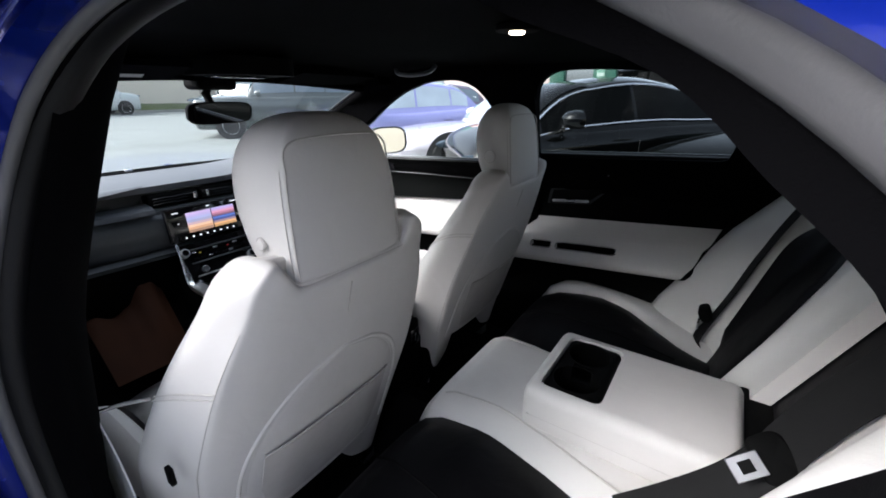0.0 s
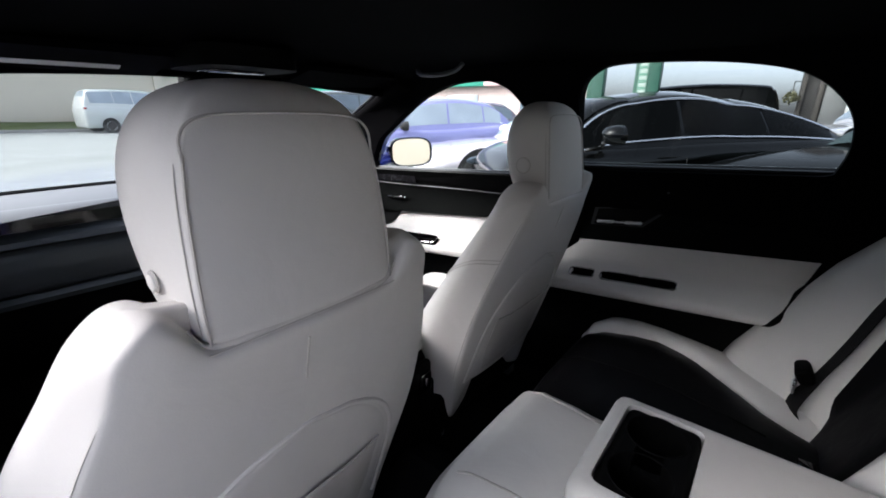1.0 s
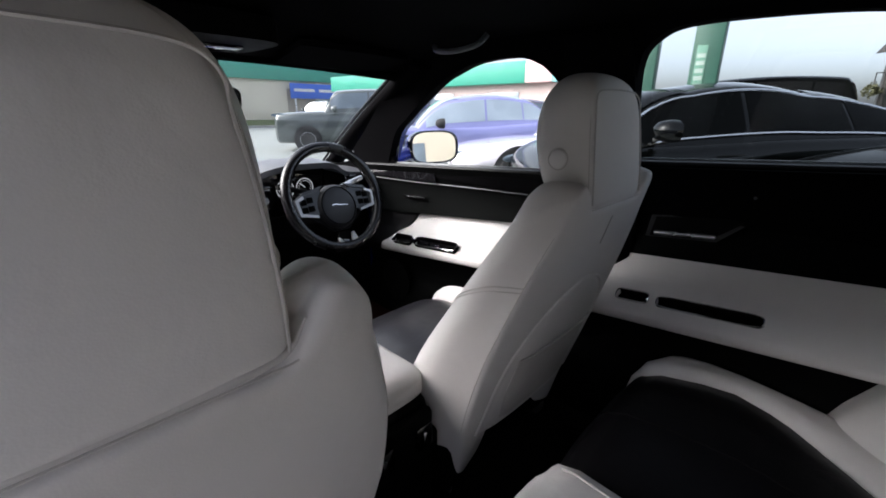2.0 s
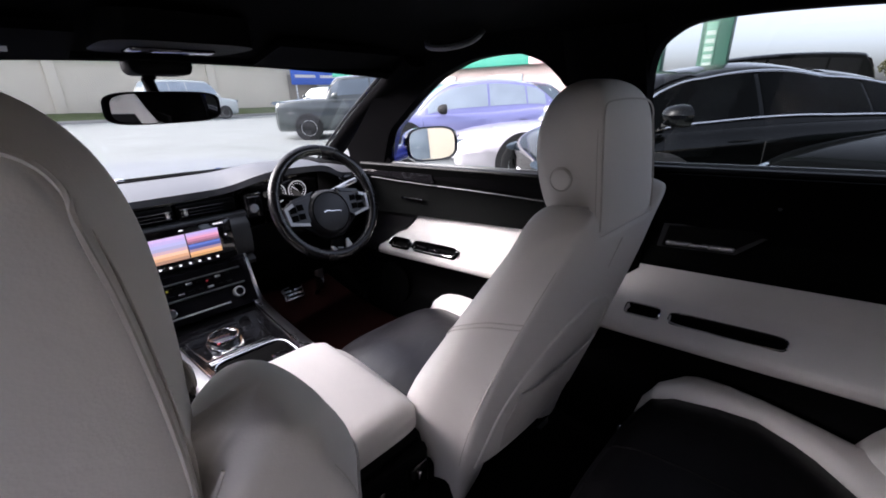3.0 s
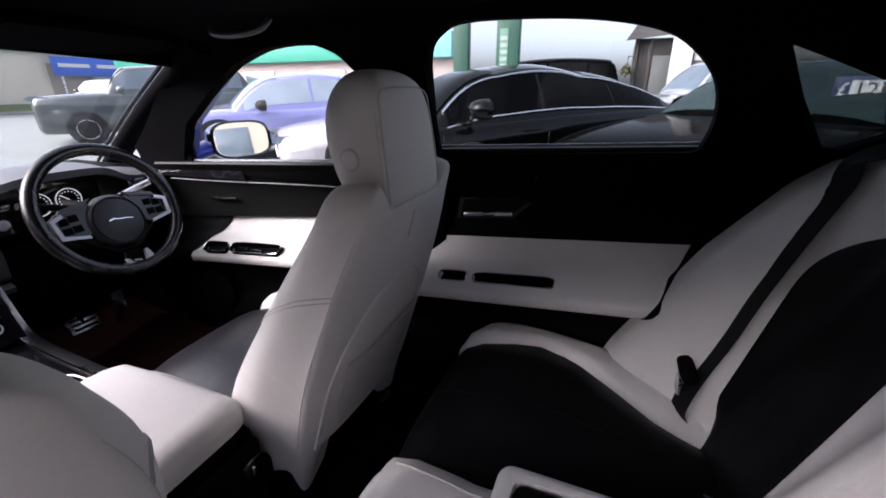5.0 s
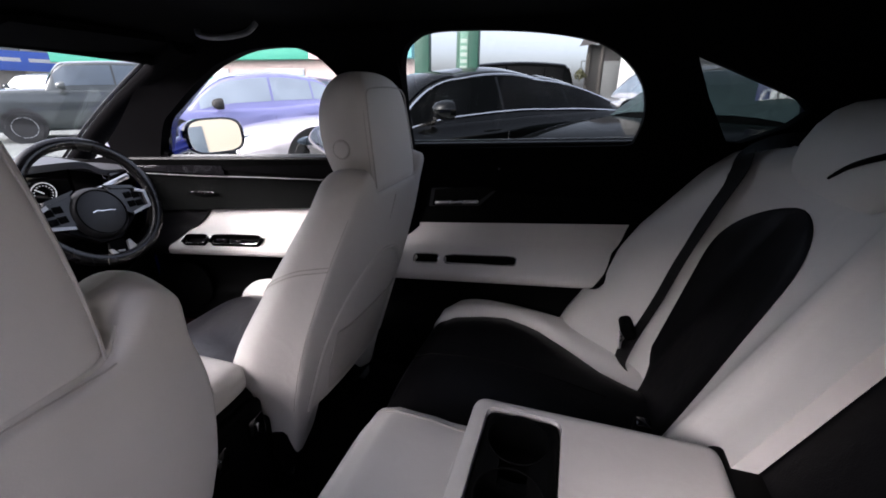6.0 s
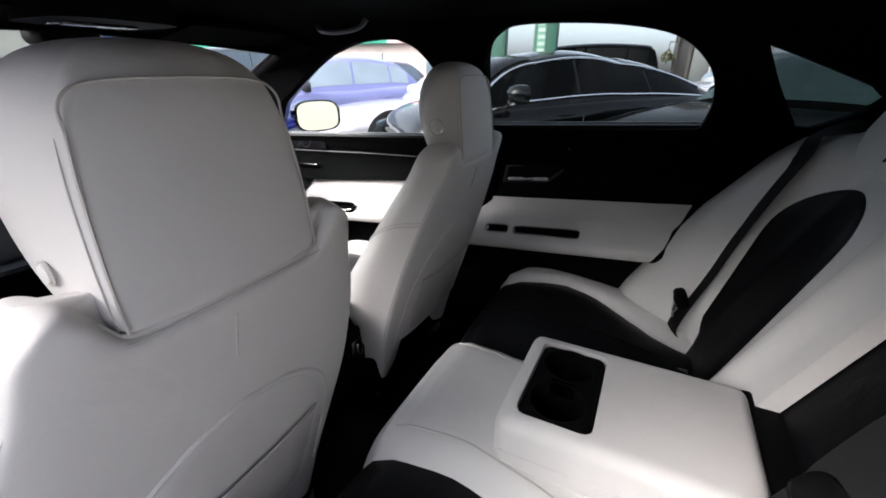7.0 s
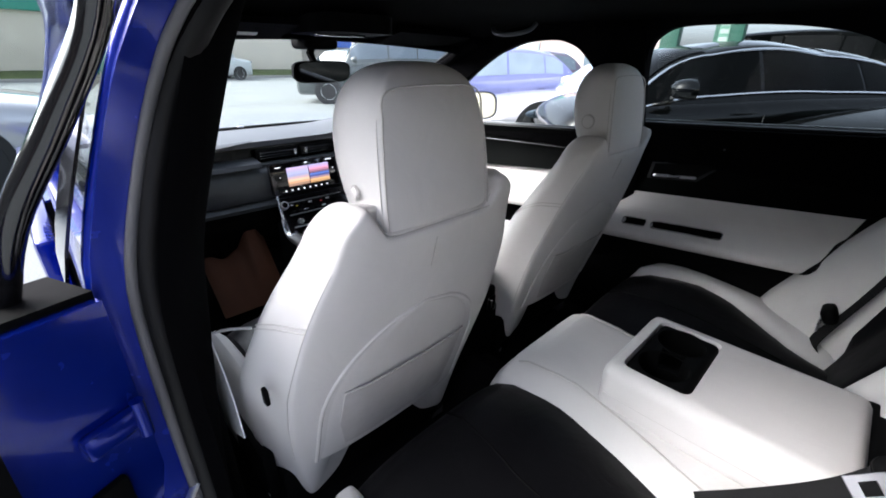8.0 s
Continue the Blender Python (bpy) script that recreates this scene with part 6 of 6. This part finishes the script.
def parked_car(name, label, m, paint, glassm, L=4.75, W=1.85, H=1.45, belt=0.95, hood=(0.66, 0.90), ws=(-1.05, -0.30), rear=(1.35, 2.05), tail=0.98, chrome=True, rimcol=None, cap=None, splits=(0.28, 1.15), mirror=None, group="parked cars", nose=None):
    """A parked car heading to -x at its own origin. ws, rear: x of the screens' feet and tops."""
    car = thing(name, (0, 0, 0), label, "car", group)
    xf, xr, hw = -(nose or L / 2), L / 2, W / 2
    wr = 0.335
    def top(x):
        if x < ws[0]:
            q = (x - xf) / (ws[0] - xf)
            return hood[0] + (hood[1] - hood[0]) * min(1, q * 1.15) ** 0.45
        if x > rear[1]:
            return tail + 0.03 - 0.06 * ((x - rear[1]) / (xr - rear[1] + 1e-6)) ** 2
        return lerp([(ws[0], hood[1]), ((ws[0] + rear[1]) / 2, belt + 0.02), (rear[1], tail + 0.03)], x)[0]
    def half(x):
        q = abs(x) / (-xf if x < 0 else xr)
        return hw * (1 - 0.16 * max(0, (q - 0.62) / 0.38) ** 2.2)
    xs = [xf + (xr - xf) * (0.5 - 0.5 * math.cos(math.pi * k / 44)) for k in range(45)]
    rings = []
    for x in xs:
        e = min(1, max(0.0, (min(x - xf, xr - x)) / 0.10)) ** 0.5
        w, zt = half(x) * (0.86 + 0.14 * e), top(x)
        zb = 0.24 + 0.10 * (1 - e)
        zt = zb + (zt - zb) * (0.80 + 0.20 * e)
        sh = zt - 0.05
        half_ring = [(0.0, zb), (w * 0.86, zb), (w * 0.965, zb + 0.08), (w * 0.99, zb + 0.25), (w, (zb + zt) / 2 + 0.02), (w * 0.992, sh - 0.12), (w * 0.972, sh - 0.03), (w * 0.93, sh + 0.025), (w * 0.80, zt + 0.006), (w * 0.62, zt + 0.022), (0.0, zt + 0.032)]
        rings.append([(x, y, z) for y, z in half_ring] + [(x, -y, z) for y, z in half_ring[-2:0:-1]])
    body = part("body", loft(rings), paint, car, "painted lower body", 50)
    # greenhouse as one shell, panes lie on it
    def roofz(x):
        a, b, c, d = ws[0], ws[1], rear[0], rear[1]
        if x < b:
            q = (x - a) / (b - a)
            return hood[1] + (H - 0.06 - hood[1]) * math.sin(math.pi / 2 * q) ** 0.9
        if x > c:
            q = (d - x) / (d - c)
            return tail + 0.03 + (H - 0.09 - tail) * math.sin(math.pi / 2 * max(0, q)) ** 0.85
        q = (x - b) / (c - b)
        return H - 0.06 + 0.06 * math.sin(math.pi * q) ** 0.8
    gx = [ws[0] + (rear[1] - ws[0]) * k / 34 for k in range(35)]
    def glassy(x, v):
        """Point on the greenhouse: v 0 at the belt, 1 at the roof's middle."""
        zb, zt = top(x) - 0.06, roofz(x)
        wb = half(x) * 0.93
        wt = hw * 0.66 * (1 - 0.10 * abs(x) / 2)
        if v < 0.6:
            q = v / 0.6
            return wb + (wt - wb) * q ** 1.15 * min(1, max(0.0, (zt - zb) / (H - belt)) * 1.1), zb + (max(zt - 0.07, zb) - zb) * q
        q = (v - 0.6) / 0.4
        ww = wb + (wt - wb) * min(1, max(0.0, (zt - zb) / (H - belt)) * 1.1)
        return ww * (1 - q), max(zt - 0.07, zb) + (zt - max(zt - 0.07, zb)) * math.sin(math.pi / 2 * min(1, q * 1.6))
    vs = [0, 0.15, 0.3, 0.45, 0.6, 0.66, 0.72, 0.80, 0.9, 1.0]
    rings = []
    for x in gx:
        pts = [glassy(x, v) for v in vs]
        rings.append([(x, y, z) for y, z in pts] + [(x, -y, z) for y, z in pts[-2::-1]] + [(x, 0, top(x) - 0.08)])
    roof = part("roof", loft(rings), paint, car, "painted roof and pillars", 50)
    # side panes
    for s in (-1, 1):
        spans = []
        lo, hi = ws[0] + 0.22, rear[1] - 0.28
        cuts = [lo, splits[0] - 0.022, splits[0] + 0.022, splits[1] - 0.016, splits[1] + 0.016, hi]
        for a, b in ((cuts[0], cuts[1]), (cuts[2], cuts[3]), (cuts[4], cuts[5])):
            def f(u, v, a=a, b=b):
                x = a + (b - a) * u
                head = max(0.03, min(0.56, 0.56 * min(1, max(0, (roofz(x) - 0.085 - top(x) + 0.06) / 0.10))))
                y, z = glassy(x, 0.15 + (head - 0.15) * v if head > 0.16 else 0.15 + 0.004 * v)
                return x, s * (y + 0.006), z
            part("side_window", grid(f, 16, 8)[0], glassm, roof, "dark side window" if glassm is DARKGLASS else "side window")
        if chrome:
            lx = [lo - 0.03 + (hi - lo + 0.06) * k / 30 for k in range(31)]
            low = [(x, s * (glassy(x, 0.13)[0] + 0.010), glassy(x, 0.13)[1]) for x in lx]
            part("chrome_line", tube(low, 0.012, 6), CHROME, roof, "chrome window line")
            upl = [(x, s * (glassy(x, 0.585)[0] + 0.010), glassy(x, 0.585)[1]) for x in lx]
            part("chrome_line", tube(upl, 0.012, 6), CHROME, roof, "chrome window line")
        part("door_handle", tube([(splits[0] - 0.28, s * (half(0) + 0.010), belt - 0.13), (splits[0] - 0.20, s * (half(0) + 0.028), belt - 0.125), (splits[0] - 0.08, s * (half(0) + 0.010), belt - 0.12)], 0.007, 6), paint, body, "door handle")
        part("door_handle", tube([(splits[1] - 0.22, s * (half(0) + 0.010), belt - 0.11), (splits[1] - 0.12, s * (half(0) + 0.026), belt - 0.105), (splits[1] - 0.02, s * (half(0) + 0.008), belt - 0.10)], 0.007, 6), paint, body, "door handle")
        for gxx in (ws[0] + 0.12, splits[0], splits[1] + 0.02):
            part("shut_line", tube([(gxx, s * (half(gxx) * 0.994 + 0.002), z) for z in (0.36, 0.5, 0.62, belt - 0.14)], 0.004, 4), TYRE, body, "door shut line")
        # mirror
        mx = mirror or ws[0] + 0.36
        mp = part("door_mirror", loft([[(mx + dx, s * (hw + 0.09 + 0.13 * k * math.cos(t)), belt + 0.070 + 0.090 * k * sgp(math.sin(t), 0.8)) for t in (2 * math.pi * q / 20 for q in range(20))] for dx, k in ((-0.13, 0.35), (-0.10, 0.75), (-0.03, 1.0), (0.03, 1.0), (0.035, 0.9))]), cap or paint, body, "door mirror", 60)
        part("mirror_foot", tube([(mx - 0.03, s * (hw - 0.08), belt - 0.01), (mx - 0.02, s * (hw + 0.05), belt + 0.03)], 0.022, 8), TYRE, mp, "black mirror foot")
        # arches and wheels
        for x in (xf + 0.92, xr - 0.98):
            part("wheel_arch", disc((x, s * (half(x) - 0.035), wr + 0.02), (0, 1, 0), wr + 0.055, 0.09, 36), TYRE, body, "dark wheel arch")
            rim_wheel(body, (x, s * (half(x) - 0.075), wr), s, wr, rimcol or SATIN)
        part("headlamp", loft([[(xf + 0.16 + a * 0.20 + dx, s * (half(xf + 0.25) - 0.12 + 0.10 * b), hood[0] + 0.02 + 0.055 * c) for a, b, c in ((math.cos(t), math.cos(t) * 0.9, math.sin(t)) for t in (2 * math.pi * q / 20 for q in range(20)))] for dx in (0.02, -0.04)]), CARGLASS, body, "glassy headlamp")
        part("tail_lamp", box((xr - 0.16, s * (hw - 0.22) - 0.12, tail - 0.16), (xr - 0.03, s * (hw - 0.22) + 0.10, tail - 0.06), 0.02), mat("tail_red", (0.30, 0.01, 0.01), 0.15, coat=1.0, bump=0.0) if s < 0 else bpy.data.materials["tail_red"], body, "red tail lamp")
    part("windscreen", grid(lambda u, v: (lambda x: (x - 0.006, (2 * v - 1) * glassy(x, 0.6)[0] * 0.93, roofz(x) + 0.006 - 0.05 * abs(2 * v - 1) ** 4))(ws[0] + 0.06 + (ws[1] - ws[0] - 0.10) * u), 10, 12)[0], glassm, roof, "windscreen")
    part("rear_window", grid(lambda u, v: (lambda x: (x + 0.006, (2 * v - 1) * glassy(x, 0.6)[0] * 0.86, roofz(x) + 0.006 - 0.05 * abs(2 * v - 1) ** 4))(rear[0] + 0.10 + (rear[1] - rear[0] - 0.22) * u), 10, 12)[0], glassm, roof, "rear window")
    part("grille", box((xf - 0.005, -0.38, 0.42), (xf + 0.05, 0.38, 0.62), 0.03), TYRE, body, "dark grille")
    part("plate", box((xf - 0.02, -0.26, 0.34), (xf + 0.02, 0.26, 0.45), 0.005), PAPER, body, "pale number plate")
    car.matrix_world = m
    return car


# Opaque glass; the sky's reflection is put into its pale base colour.
SKYGLASS = mat("sky_painted_glass", (0.30, 0.36, 0.42), 0.05, vary=0.3, scale=2, bump=0.0, coat=1.0, rvary=0.02)
BLKPAINT = mat("black_paint", (0.0012, 0.0014, 0.0014), 0.10, vary=0.2, scale=20, bump=0.0, coat=0.12, spec=0.2, rvary=0.03)
DARKPAINT = mat("dark_grey_paint", (0.002, 0.0023, 0.0023), 0.10, vary=0.1, scale=20, bump=0.0, coat=0.0, spec=0.004, rvary=0.03)
LILAC = mat("lilac_blue_paint", (0.27, 0.28, 0.55), 0.2, metal=0.2, vary=0.08, scale=20, bump=0.0, coat=1.0, rvary=0.03)
PEARL = mat("pale_pearl_paint", (0.66, 0.62, 0.66), 0.2, metal=0.1, vary=0.05, scale=20, bump=0.0, coat=1.0, rvary=0.03)
GREYP = mat("grey_green_paint", (0.075, 0.09, 0.09), 0.25, metal=0.3, vary=0.08, scale=20, bump=0.0, coat=1.0, rvary=0.03)
WHITEP = mat("white_paint", (0.58, 0.61, 0.60), 0.25, vary=0.04, bump=0.0, coat=1.0, rvary=0.03)
SILVERP = mat("silver_paint", (0.50, 0.50, 0.53), 0.25, metal=0.5, vary=0.05, bump=0.0, coat=1.0, rvary=0.03)

# the row stands in echelon, noses towards the blue car
parked_car("black_saloon", "glossy black saloon with dark glass and chrome window line", pose(-1.04, 4.61, 0.0, 0, 0, 45), BLKPAINT, DARKGLASS, L=4.4, W=1.88, H=1.45, belt=0.96, hood=(0.60, 0.88), ws=(-1.15, -0.30), rear=(0.70, 2.0), tail=1.0, splits=(0.10, 1.02), mirror=-0.69, nose=1.68)
parked_car("dark_coupe", "dark grey car with pale reflections on its bonnet", pose(1.80, 4.22, 0.0, 0, 0, 51), DARKPAINT, mat("teal_glass", (0.022, 0.036, 0.036), 0.05, vary=0.3, scale=2, bump=0.0, spec=0.3, rvary=0.02), L=4.6, W=1.84, H=1.46, belt=0.98, hood=(0.72, 0.98), ws=(-1.0, -0.2), mirror=-0.15, chrome=False)
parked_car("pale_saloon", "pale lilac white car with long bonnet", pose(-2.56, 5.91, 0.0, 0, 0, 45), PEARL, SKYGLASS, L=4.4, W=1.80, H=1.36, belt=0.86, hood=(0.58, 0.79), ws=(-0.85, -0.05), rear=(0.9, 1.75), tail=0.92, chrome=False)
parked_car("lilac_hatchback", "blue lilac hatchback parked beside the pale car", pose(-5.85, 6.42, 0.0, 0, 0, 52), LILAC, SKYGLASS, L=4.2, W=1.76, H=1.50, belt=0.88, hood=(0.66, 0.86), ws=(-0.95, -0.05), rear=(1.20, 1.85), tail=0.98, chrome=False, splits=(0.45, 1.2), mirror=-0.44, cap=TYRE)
parked_car("mauve_estate", "dark mauve estate car at the end of the row", pose(-7.2, 8.9, 0.0, 0, 0, 52), mat("mauve_paint", (0.10, 0.085, 0.12), 0.25, vary=0.1, scale=20, bump=0.0, coat=0.5, rvary=0.03), CARGLASS, L=4.5, W=1.80, H=1.52, belt=0.95, hood=(0.75, 0.93), ws=(-0.95, -0.25), rear=(1.5, 2.05), tail=1.0, chrome=False)
parked_car("grey_suv", "grey green off-road car standing across the lane", pose(-11.25, 7.75, 0.0, 0, 0, 57), GREYP, CARGLASS, L=4.9, W=2.0, H=1.80, belt=1.14, hood=(1.0, 1.12), ws=(-1.05, -0.55), rear=(1.9, 2.3), tail=1.14, chrome=False)
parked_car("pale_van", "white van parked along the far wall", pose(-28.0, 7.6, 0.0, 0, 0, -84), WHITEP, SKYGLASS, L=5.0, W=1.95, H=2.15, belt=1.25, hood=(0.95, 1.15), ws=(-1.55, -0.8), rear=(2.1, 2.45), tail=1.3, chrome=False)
parked_car("far_estate", "grey estate car parked near the sign board", pose(-24.6, 14.3, 0.0, 0, 0, 20), GREYP, CARGLASS, L=4.5, W=1.9, H=1.75, belt=1.1, hood=(0.9, 1.05), ws=(-0.9, -0.3), rear=(1.6, 2.1), tail=1.1, chrome=False)
parked_car("silver_car", "silver car parked on the pale forecourt ahead", pose(-6.2, -2.45, 0.0, 0, 0, -97), SILVERP, CARGLASS, L=4.4, W=1.8, H=1.46, chrome=False)
parked_car("dark_suv", "dark tall car behind the black saloon", pose(-1.62, 10.6, 0.0, 0, 0, 0), DARKPAINT, DARKGLASS, L=4.5, W=1.85, H=1.85, belt=1.15, hood=(0.9, 1.1), ws=(-1.2, -0.55), rear=(1.55, 1.85), tail=1.12, chrome=False)
parked_car("white_hatchback", "small white car parked in front of the outbuilding", pose(2.02, 8.95, 0.0, 0, 0, 20), SILVERP, CARGLASS, L=3.0, W=1.60, H=1.70, belt=1.10, hood=(0.85, 1.08), ws=(-0.95, -0.35), rear=(0.95, 1.3), tail=1.08, chrome=False, splits=(0.15, 0.75), nose=1.8)
NAVY = mat("navy_paint", (0.010, 0.018, 0.085), 0.25, vary=0.1, scale=20, bump=0.0, coat=0.3, rvary=0.03)
van = parked_car("navy_van", "navy blue van with pale signwriting bars", pose(5.9, 9.6, 0.0, 0, 0, 0), NAVY, DARKGLASS, L=4.4, W=1.9, H=1.9, belt=1.32, hood=(0.95, 1.30), ws=(-1.6, -0.9), rear=(1.9, 2.15), tail=1.3, chrome=False, splits=(0.1, 0.9))
for k, (x0, x1, z0, z1) in enumerate(((4.0, 4.16, 1.06, 1.20), (4.22, 4.46, 1.07, 1.21), (4.52, 4.84, 1.07, 1.21), (4.0, 4.34, 0.93, 0.96))):
    part("sign_bar", box((x0, 8.64, z0), (x1, 8.67, z1), 0.002), PALEW, van, "pale bar of unreadable writing")
def letters(text, size, m, material, parent):
    """Raised lettering at the pose m, its baseline along the pose's x."""
    cu = bpy.data.curves.new("lettering", "FONT")
    cu.body, cu.size, cu.extrude = text, size, 0.002
    ob = new("lettering", cu)
    bpy.context.view_layer.update()
    bm = bmesh.new()
    bm.from_mesh(ob.evaluated_get(bpy.context.evaluated_depsgraph_get()).to_mesh())
    bpy.data.objects.remove(ob)
    bpy.data.curves.remove(cu)
    bm.transform(m)
    return part("lettering", bm, material, parent, "price lettering", 0)


price = thing("price_board", (1.75, 3.30, 1.03), "blue and white price board against a parked car's windscreen", "price board")
PM = Matrix(((0.95, 0, -0.31, 1.60), (-0.31, 0, -0.95, 3.34), (0, 1, 0, 1.085), (0, 0, 0, 1))) @ Matrix.Scale(0.68, 4)
backing = box((-0.03, -0.03, -0.012), (0.62, 0.27, 0.0), 0.004)
backing.transform(PM)
board = part("board", backing, mat("navy_board", (0.010, 0.022, 0.085), 0.5, vary=0.15, scale=8, bump=0.0), price, "navy board")
panel = box((0.095, 0.085, 0.0), (0.56, 0.235, 0.004), 0.001, 1)
panel.transform(PM)
part("panel", panel, PALEW, board, "white price panel")
letters("£", 0.17, PM @ Matrix.Translation((0.0, 0.10, 0.003)), PALEW, board)
letters("12", 0.17, PM @ Matrix.Translation((0.12, 0.10, 0.006)), TIMBER, board)
for k in range(2):
    bar = box((0.31 + 0.11 * k, 0.10, 0.004), (0.39 + 0.11 * k, 0.22, 0.007))
    bar.transform(PM)
    part("bar", bar, TIMBER, board, "dark bar of unreadable figures")
line = box((0.0, 0.02, 0.0), (0.40, 0.032, 0.003))
line.transform(PM)
part("line", line, PALEW, board, "thin white line")

cream = thing("cream_building", (15.0, 4.0, 0), "cream rendered building behind the parked cars", "building")
part("wall", box((14.0, -6.0, 0.0), (16.0, 14.0, 4.0), 0.03), mat("cream_render", (0.40, 0.36, 0.29), 0.9, vary=0.12, scale=0.8, fine=30, bump=0.3, depth=0.008), cream, "cream rendered wall")
part("roof", box((13.7, -6.3, 4.0), (16.3, 14.3, 4.2), 0.03), SLATE, cream, "dark flat roof edge")
for y in (-3.5, 0.5, 4.5, 8.5):
    part("window", box((13.97, y - 0.6, 1.1), (14.003, y + 0.6, 2.3), 0.01), CARGLASS, cream, "window pane")

# ---- the blue car's own tail, nose and wheels ----
structure("boot_lid", slab(lambda u, v: (1.52 + 0.62 * u, -0.72 + 1.44 * v, 1.075 - 0.02 * u - 0.05 * u ** 6 - 0.05 * (2 * v - 1) ** 4), 12, 20, (0, 0, -1), 0.02), BLUE, "metallic blue boot lid", "boot lid")
structure("rear_bumper", loft([[(2.12 + 0.13 * math.sin(a) * k, (0.80 - 0.10 * math.sin(a) ** 4) * math.cos(a), z) for a in (math.pi * q / 24 for q in range(25))] for z, k in ((0.24, 0.5), (0.32, 0.85), (0.50, 1.0), (0.72, 0.95), (0.90, 0.7), (1.02, 0.2))], None, False), BLUE, "metallic blue tail and rear bumper", "rear bumper")
structure("front_bumper", loft([[(-3.38 - 0.20 * math.sin(a) * k, (0.82 - 0.12 * math.sin(a) ** 4) * math.cos(a), z) for a in (math.pi * q / 24 for q in range(25))] for z, k in ((0.22, 0.6), (0.30, 0.95), (0.42, 1.0), (0.54, 0.9), (0.60, 0.5))], None, False), BLUE, "metallic blue front bumper", "front bumper")
for s in (-1, 1):
    structure("rear_wing", slab(lambda u, v: (1.27 + 0.87 * u, s * (0.775 - 0.05 * u ** 3 - 0.03 * v ** 4), 0.26 + 0.79 * v), 12, 10, (0, -s, 0), 0.03), BLUE, "metallic blue rear wing", "rear wing")
    tail = thing("rear_lamp", (2.16, s * 0.55, 0.82), "red rear lamp set in the blue tail", "rear lamp", "rear lamps")
    part("lens", box((2.10, s * 0.58 - 0.16, 0.82), (2.215, s * 0.58 + 0.12, 0.93), 0.03, 3), bpy.data.materials["tail_red"], tail, "red lens")
    for x, y in ((-2.10, 0.82), (1.06, 0.745)):
        own = thing("car_wheel", (x, s * y, 0.0), "alloy wheel with black tyre on the blue car", "car wheel", "wheels of the blue car")
        part("wheel_arch", disc((x, s * y, 0.335), (0, 1, 0), 0.350, 0.10, 36), TYRE, own, "dark wheel arch")
        rim_wheel(own, (x, s * (y - 0.035), 0.335), s, 0.335, SATIN)
